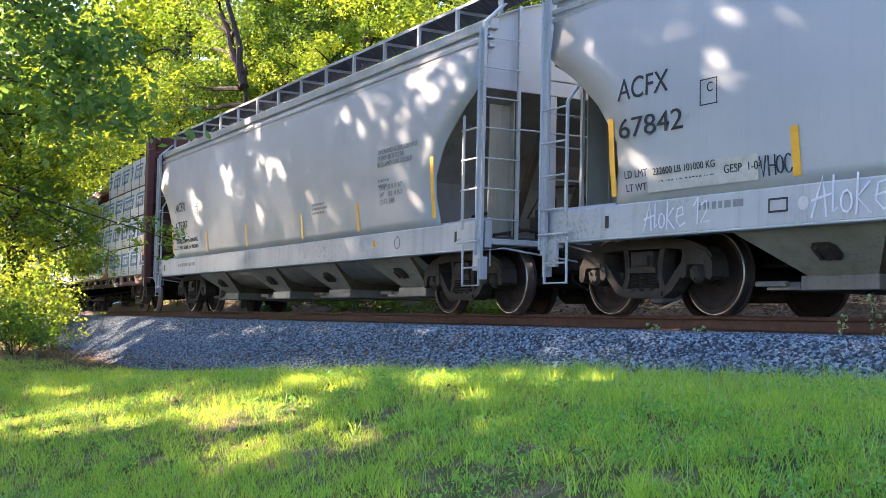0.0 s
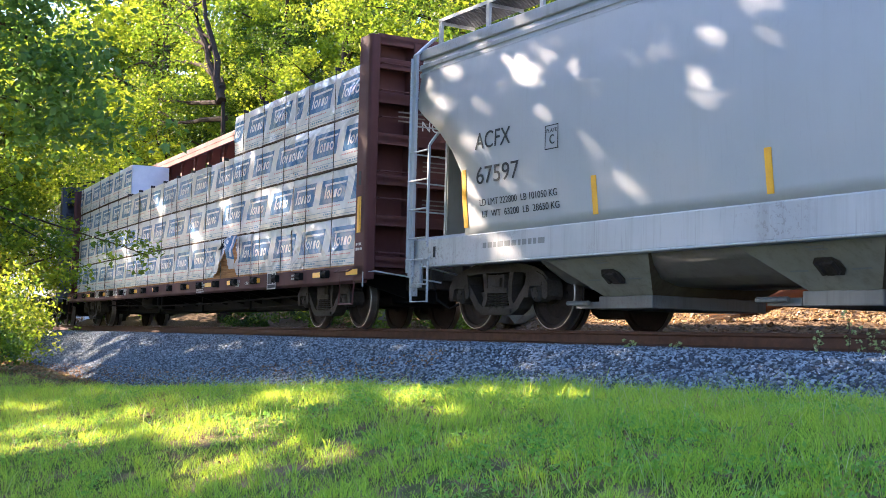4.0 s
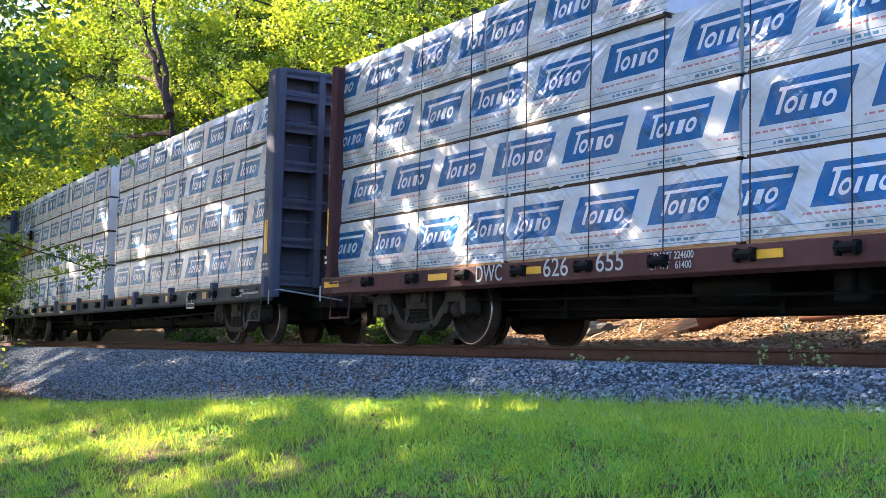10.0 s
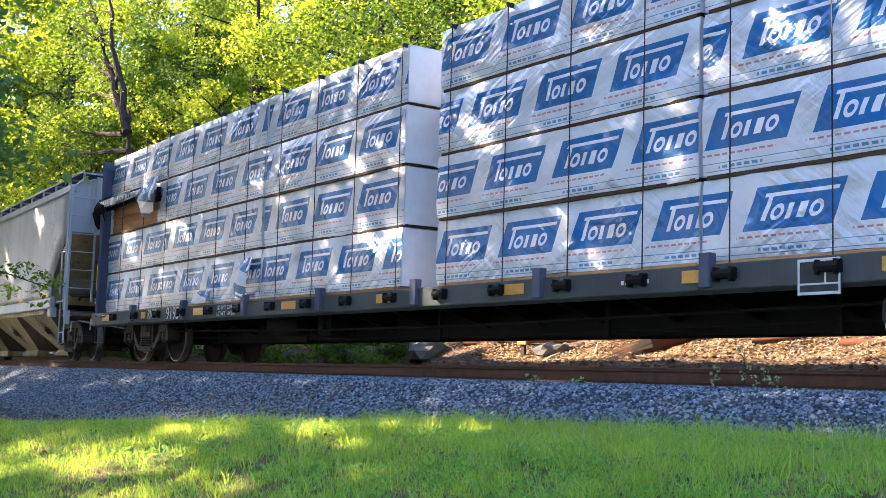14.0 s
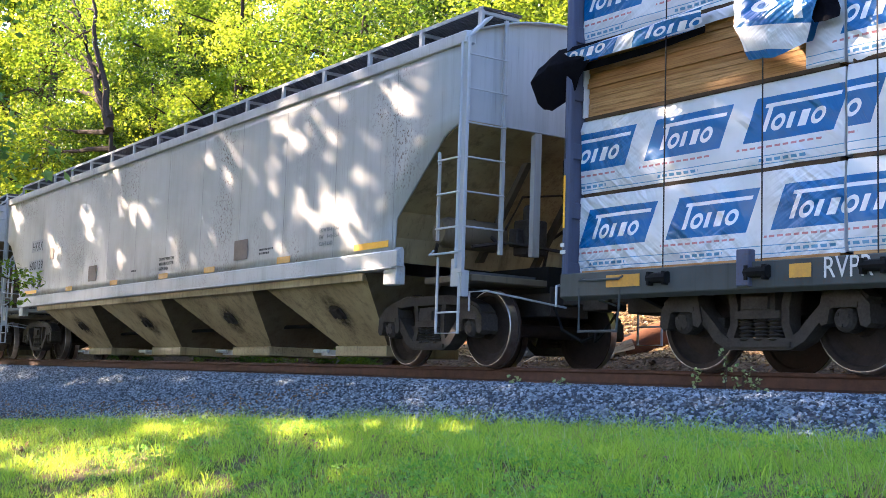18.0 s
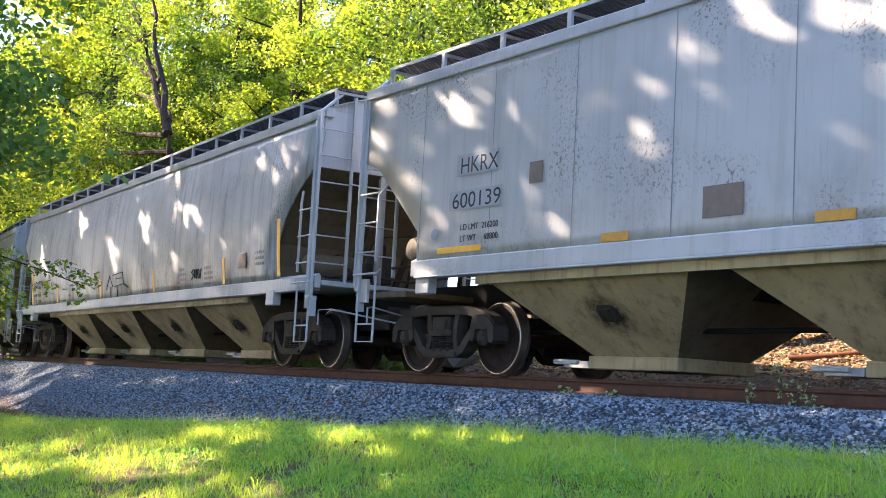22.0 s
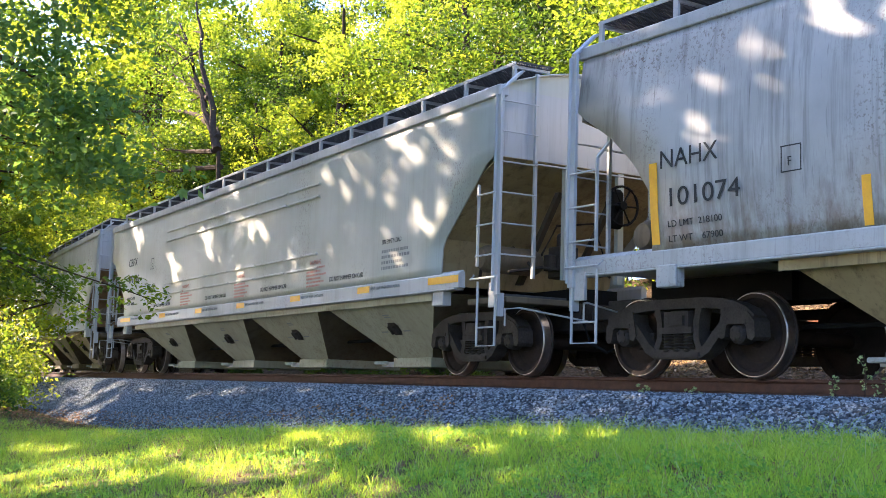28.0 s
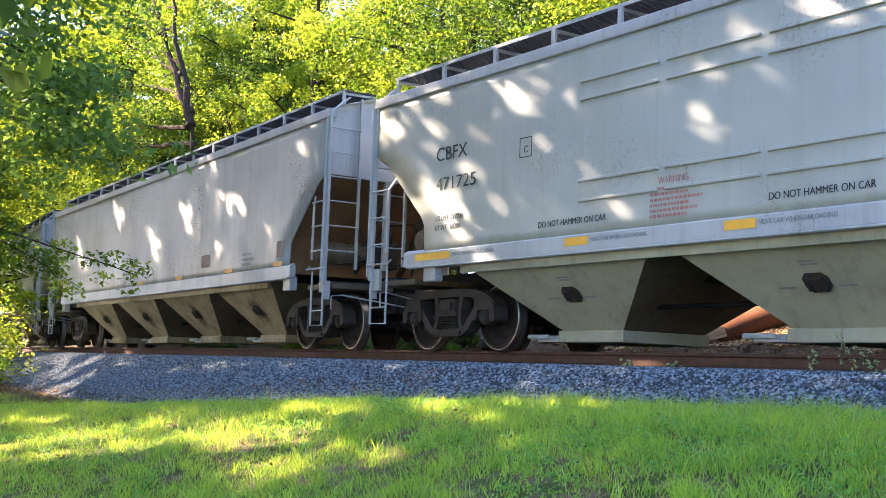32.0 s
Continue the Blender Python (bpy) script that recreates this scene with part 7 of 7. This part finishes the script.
def log(a, b, r, seed):
    rng = random.Random(seed)
    za, zb = ground_z(*a) + r * 0.6, ground_z(*b) + r * 0.6
    sh = Shape().tube(limb_points(rng, (a[0], a[1], za), (b[0], b[1], zb), 0.03, 7), r, 9, r * 0.75)
    tagged(part("log", sh, "logwood", smooth=True), "fallen reddish log lying on dead leaves", "log", "logs on the bank")


log((-12.4, 14.7), (-11.4, 15.2), 0.06, 2)
log((-19.6, 14.6), (-16.9, 15.1), 0.05, 4)
log((-10.9, 14.9), (-8.3, 14.5), 0.07, 6)


def fallen_trunk():
    """A snapped trunk lying down the bank: red-brown bark, and a pale splintered butt."""
    rng = random.Random(15)
    thing = new("fallen_trunk")
    a, b = Vector((-14.55, 14.55, 0.42)), Vector((-12.3, 16.3, 1.55))
    part("trunk", Shape().tube(limb_points(rng, a, b, 0.02, 7), 0.24, 12, 0.20), "logwood", thing, "stripped red-brown bark", smooth=True)
    d = (b - a).normalized()
    u = d.orthogonal().normalized()
    w = d.cross(u)
    for k in range(26):
        q = rng.uniform(0, 2 * math.pi)
        r = 0.22 * rng.random() ** 0.5
        p = a + (math.cos(q) * u + math.sin(q) * w) * r
        tip = p - d * rng.uniform(0.10, 0.75) + Vector((rng.gauss(0, 0.05), rng.gauss(0, 0.05), rng.gauss(-0.02, 0.05)))
        part("splinter", Shape().tube([p + d * 0.15, p.lerp(tip, 0.5), tip], rng.uniform(0.02, 0.05), 4, 0.006), "palewood", thing, "pale splintered wood")
    tagged(thing, "snapped tree trunk with a pale splintered end on the bank", "log", "logs on the bank")
    for k in range(16):
        x, y = -15.2 + rng.gauss(0, 1.5), 15.0 + rng.gauss(0, 0.45)
        z, q, n = ground_z(x, y) + 0.04, rng.uniform(0, 3.1), rng.uniform(0.12, 0.5)
        e = Vector((math.cos(q) * n, math.sin(q) * n * 0.5, rng.uniform(0.0, 0.16)))
        sh = Shape().tube([Vector((x, y, z)) - e, Vector((x, y, z + 0.02)), Vector((x, y, z)) + e], rng.uniform(0.015, 0.05), 5, 0.012)
        tagged(part("broken_branch", sh, "palewood"), "pale broken piece of wood on the bank", "branch", "broken wood on the bank")


M["palewood"] = plain("pale_split_wood", (0.62, 0.45, 0.26), (0.42, 0.27, 0.14), 0.75, 0.0, 6.0, 0.4)
fallen_trunk()

mp = new("marker_post")
gz = ground_z(-17.65, 14.35)
part("board", Shape().box(-17.68, -17.42, 14.33, 14.36, gz + 0.22, gz + 0.92), "amber", mp, "faded yellow board", soft=0.01)
part("post", Shape().box(-17.59, -17.51, 14.36, 14.42, gz - 0.2, gz + 0.86), "dunnage", mp)
tagged(mp, "faded yellow marker board on a short post by the track", "post")


def litter(count, seed, name="dead_leaves", material="deadleaf", x0=-32, x1=-2, low=1.9, deep=6.0, size=(0.015, 0.05), thin=0.6):
    """Dead leaves and chips scattered on the bank and in the ditch."""
    rng = np.random.default_rng(seed)
    x = rng.uniform(x0, x1, count)
    o = low + deep * rng.uniform(0, 1, count) ** 1.3
    y = TRACK_Y + BEND * (x + 10) ** 2 + o
    z = np.array([ground_z(a, b) for a, b in zip(x, y)]) + 0.015
    p = np.stack([x, y, z], 1)
    a = rng.normal(size=(count, 3)) * np.array([1, 1, 0.35])
    a /= np.linalg.norm(a, axis=1)[:, None]
    up = rng.normal(size=(count, 3)) * 0.5 + np.array([0, -0.3, 1.0])
    b = np.cross(up, a)
    b /= np.linalg.norm(b, axis=1)[:, None]
    s = rng.uniform(size[0], size[1], count)[:, None]
    v = np.stack([p - a * s, p + b * s * thin + up * s * 0.15, p + a * s, p - b * s * thin + up * s * 0.15], 1)
    return fast_mesh(name, v.reshape(-1, 3), np.arange(4 * count).reshape(count, 4), M[material])


M["deadleaf"] = leaf_mat("dead_leaves", (0.045, 0.030, 0.018), (0.22, 0.15, 0.09), (1.0, 0.8, 0.6))
M["chip"] = leaf_mat("pale_wood_chips", (0.34, 0.24, 0.13), (0.72, 0.56, 0.36), (0.8, 0.7, 0.5))
tagged(new("dead_leaves", litter(40000, 9)), "brown dead leaves and chips on the bank", "leaves", kind="stuff")
# pale chips fill the sunlit strip, their colour lifting its brightness
tagged(new("wood_chips", litter(15000, 19, "wood_chips", "chip", -19.5, -9.0, 4.0, 3.2, (0.02, 0.07), 0.35)), "pale splinters and wood chips that brighten the sunlit bank", "wood chips", kind="stuff")


# ---- grass ----
def blades(name, x, y, height, width, seed, material):
    rng = np.random.default_rng(seed)
    n = len(x)
    z = np.array([ground_z(a, b) for a, b in zip(x, y)]) - 0.01
    ang = rng.uniform(0, 2 * math.pi, n)
    side_v = np.stack([np.cos(ang), np.sin(ang), np.zeros(n)], 1)
    lean_a = rng.uniform(0, 2 * math.pi, n)
    lean_v = np.stack([np.cos(lean_a), np.sin(lean_a), np.zeros(n)], 1) * rng.uniform(0.2, 1.3, n)[:, None]
    h = height[:, None]
    p = np.stack([x, y, z], 1)
    w = side_v * width[:, None] * 0.5
    mid = p + lean_v * h * 0.35 + np.array([0, 0, 0.6]) * h
    tip = p + lean_v * h + np.array([0, 0, 0.95]) * h
    v = np.stack([p - w, p + w, mid + w * 0.7, mid - w * 0.7, tip], 1)
    i = 5 * np.arange(n)[:, None]
    f = np.concatenate([i + np.array([0, 1, 2]), i + np.array([0, 2, 3]), i + np.array([3, 2, 4])], 0)
    return fast_mesh(name, v.reshape(-1, 3), f, M[material])


def lawn():
    rng = np.random.default_rng(4)
    n, wide = 430000, 60000
    r, turn = rng.uniform(4.0, 27.0, n), np.radians(rng.uniform(24, 84, n))
    x = np.concatenate([-r * np.sin(turn), rng.uniform(-30, 6, wide)])
    y = np.concatenate([r * np.cos(turn), rng.uniform(-6.0, 8.0, wide)])
    n += wide
    toe = np.interp(-x, (0, 8, 12, 15, 18, 22, 30), (7.6, 7.5, 7.3, 6.95, 6.6, 6.35, 6.5)) + 0.15 * np.sin(x * 3.1) + rng.normal(0, 0.10, n)
    patchy = np.array([noise.noise(Vector((a * 1.1, b * 1.1, 3.0))) for a, b in zip(x, y)])
    # worn and bare places, most of them where the lawn runs out beside the far ballast
    worn = np.array([noise.noise(Vector((a * 1.7 + 40, b * 1.7, 6.0))) + 0.5 * noise.noise(Vector((a * 4.5, b * 4.5, 2.0))) for a, b in zip(x, y)])
    edge = np.clip((-x - 12.5) / 4, 0, 1) * np.clip(1.7 - (toe - y), 0, 1.2)
    keep = (y < toe) & (patchy > -0.75 + rng.normal(0, 0.2, n)) & (rng.random(n) > np.clip((worn - 0.43) * 5, 0, 0.85)) & (rng.random(n) > edge * 0.85)
    x, y, patchy, toe = x[keep], y[keep], patchy[keep], toe[keep]
    m = len(x)
    tall = np.array([noise.noise(Vector((a * 0.6, b * 0.6, 9.0))) for a, b in zip(x, y)])
    h = rng.uniform(0.025, 0.085, m) * (1 + 0.6 * patchy) + 0.05 * np.clip(tall, 0, 1) + 0.09 * np.clip(1 - (toe - y) / 1.3, 0, 1) * rng.uniform(0.2, 1.2, m)
    fine = np.array([noise.noise(Vector((a * 5.0, b * 5.0, 1.0))) for a, b in zip(x, y)])
    h *= np.clip(1 + 1.7 * fine, 0.35, 2.4)
    dry = rng.random(m) < 0.05 + 0.25 * (patchy < -0.3)
    for name, pick, mat, label in (("grass", ~dry, "grass", "short bright green lawn grass"), ("dry_grass", dry, "straw", "scattered dry straw-coloured grass")):
        me = blades(name, x[pick], y[pick], h[pick], rng.uniform(0.0032, 0.0072, pick.sum()), 6, mat)
        tagged(new(name, me), label, "grass", kind="stuff")


def tufts():
    """Taller tussocks that stand out of the lawn, thickest beside the ballast."""
    rng = np.random.default_rng(14)
    n, k = 5200, 15
    r, turn = rng.uniform(4.5, 24.0, n), np.radians(rng.uniform(26, 82, n))
    cx, cy = -r * np.sin(turn), r * np.cos(turn)
    toe = np.interp(-cx, (0, 8, 12, 15, 18, 22, 30), (7.6, 7.5, 7.3, 6.95, 6.6, 6.35, 6.5)) + 0.1
    near = np.clip(1 - (toe - cy) / 1.2, 0, 1)
    keep = (cy < toe) & (rng.random(n) < 0.35 + 0.65 * near)
    cx, cy, near = cx[keep], cy[keep], near[keep]
    spread = rng.uniform(0.02, 0.06, len(cx))
    x, y = np.repeat(cx, k) + rng.normal(0, 1, len(cx) * k) * np.repeat(spread, k), np.repeat(cy, k) + rng.normal(0, 1, len(cx) * k) * np.repeat(spread, k)
    h = np.repeat(rng.uniform(0.06, 0.12, len(cx)) + 0.06 * near * rng.random(len(cx)), k) * rng.uniform(0.5, 1.25, len(x))
    me = blades("grass_tufts", x, y, h, rng.uniform(0.005, 0.010, len(x)), 16, "tuft")
    tagged(new("grass_tufts", me), "taller tussocks of grass along the edge of the ballast", "grass", kind="stuff")
    # wispy stalks that stand above the rest
    n = 2600
    r, turn = rng.uniform(4.5, 20.0, n), np.radians(rng.uniform(26, 82, n))
    x, y = -r * np.sin(turn), r * np.cos(turn)
    keep = y < np.interp(-x, (0, 8, 12, 15, 18, 22, 30), (7.6, 7.5, 7.3, 6.95, 6.6, 6.35, 6.5)) - 0.1
    x, y = x[keep], y[keep]
    me = blades("grass_stalks", x, y, rng.uniform(0.12, 0.30, len(x)), rng.uniform(0.003, 0.005, len(x)), 26, "stalk")
    tagged(new("grass_stalks", me), "thin pale grass stalks standing out of the lawn", "grass", kind="stuff")
    # dead leaves where the lawn is thin
    n = 9000
    x = rng.uniform(-34, -4, n)
    y = np.interp(-x, (0, 8, 12, 15, 18, 22, 30), (7.6, 7.5, 7.3, 6.95, 6.6, 6.35, 6.5)) + np.where(x < -13, 0.9, 0.25) - np.abs(rng.normal(0, 1.0, n)) * np.where(x < -13, 1.4, 3.0)
    keep = rng.random(n) < np.where(x < -13, 1.0, 0.35)
    x, y = x[keep], y[keep]
    c = [(a, b, toe_z(a, b) + 0.02) for a, b in zip(x, y)]
    v, f = leaves(c, [0.03] * len(c), 1, 0.05, 27, flat=0.35)
    tagged(new("fallen_leaves", fast_mesh("fallen_leaves", v, f, M["lawnlitter"])), "dry brown leaves lying where the lawn is thin", "leaves", kind="stuff")
    n = 15000
    r, turn = rng.uniform(4.2, 20.0, n), np.radians(rng.uniform(26, 82, n))
    x, y = -r * np.sin(turn), r * np.cos(turn)
    here = np.array([noise.noise(Vector((a * 0.9, b * 0.9, 5.0))) for a, b in zip(x, y)])
    keep = (y < 7.0) & (here > 0.10)
    x, y = x[keep], y[keep]
    c = [(a, b, ground_z(a, b) + 0.05) for a, b in zip(x, y)]
    v, f = leaves(c, [0.05] * len(c), 5, 0.028, 17)
    tagged(new("lawn_weeds", fast_mesh("lawn_weeds", v, f, M["cloverleaf"])), "low broad-leaved weeds in the lawn", "weeds", kind="stuff")


M["stalk"] = leaf_mat("pale_grass_stalks", (0.24, 0.36, 0.10), (0.50, 0.52, 0.26), (1.4, 1.4, 0.8))
M["lawnlitter"] = leaf_mat("dry_lawn_leaves", (0.10, 0.065, 0.035), (0.33, 0.22, 0.12), (1.0, 0.8, 0.6))
M["tuft"] = leaf_mat("tussock_blades", (0.150, 0.330, 0.042), (0.360, 0.570, 0.090), (2.5, 1.7, 0.5))
M["cloverleaf"] = leaf_mat("lawn_weed_leaves", (0.130, 0.270, 0.040), (0.260, 0.420, 0.080), (1.5, 1.6, 0.8))
lawn()
tufts()


def weed(x, y, h, seed):
    rng = random.Random(seed)
    z = -0.24
    c, limbs = [], [([(x, y, z), (x + 0.02, y, z + h * 0.5), (x + rng.uniform(-0.03, 0.03), y, z + h)], 0.005)]
    for k in range(9):
        t = 0.3 + 0.7 * k / 9
        q = (x + rng.gauss(0, 0.05 * (1.4 - t)), y + rng.gauss(0, 0.04), z + h * t)
        c.append(q)
        limbs.append(([(x + 0.01, y, z + h * (t - 0.14)), q], 0.003))
    bough("weed", c, [0.028 * (0.6 + 0.5 * (k % 2)) for k in range(9)], limbs, "weedleaf", 0.030, 9, seed, "spindly pale green weed growing in the ballast")


M["weedleaf"] = leaf_mat("pale_weed_leaves", (0.27, 0.36, 0.15), (0.44, 0.50, 0.27), (1.3, 1.4, 0.9))
for i, (x, h) in enumerate(((-7.27, 0.45), (-7.6, 0.26), (-7.08, 0.30), (-6.93, 0.18), (-10.2, 0.14), (-9.4, 0.12))):
    weed(x, 8.52, h, 300 + i)


# ---- what rolls ----
def motions():
    for ob, x in MOVERS:
        walk(ob, [(t, on_line(x + run(t))) for t in range(33)])
    for ob, x in WHEELS:
        z = ob.matrix_basis.translation.z
        walk(ob, [(k * 4 / 30, pose(x, 0, z, 0, math.degrees(run(k * 4 / 30) / 0.457), 0)) for k in range(241)])


motions()
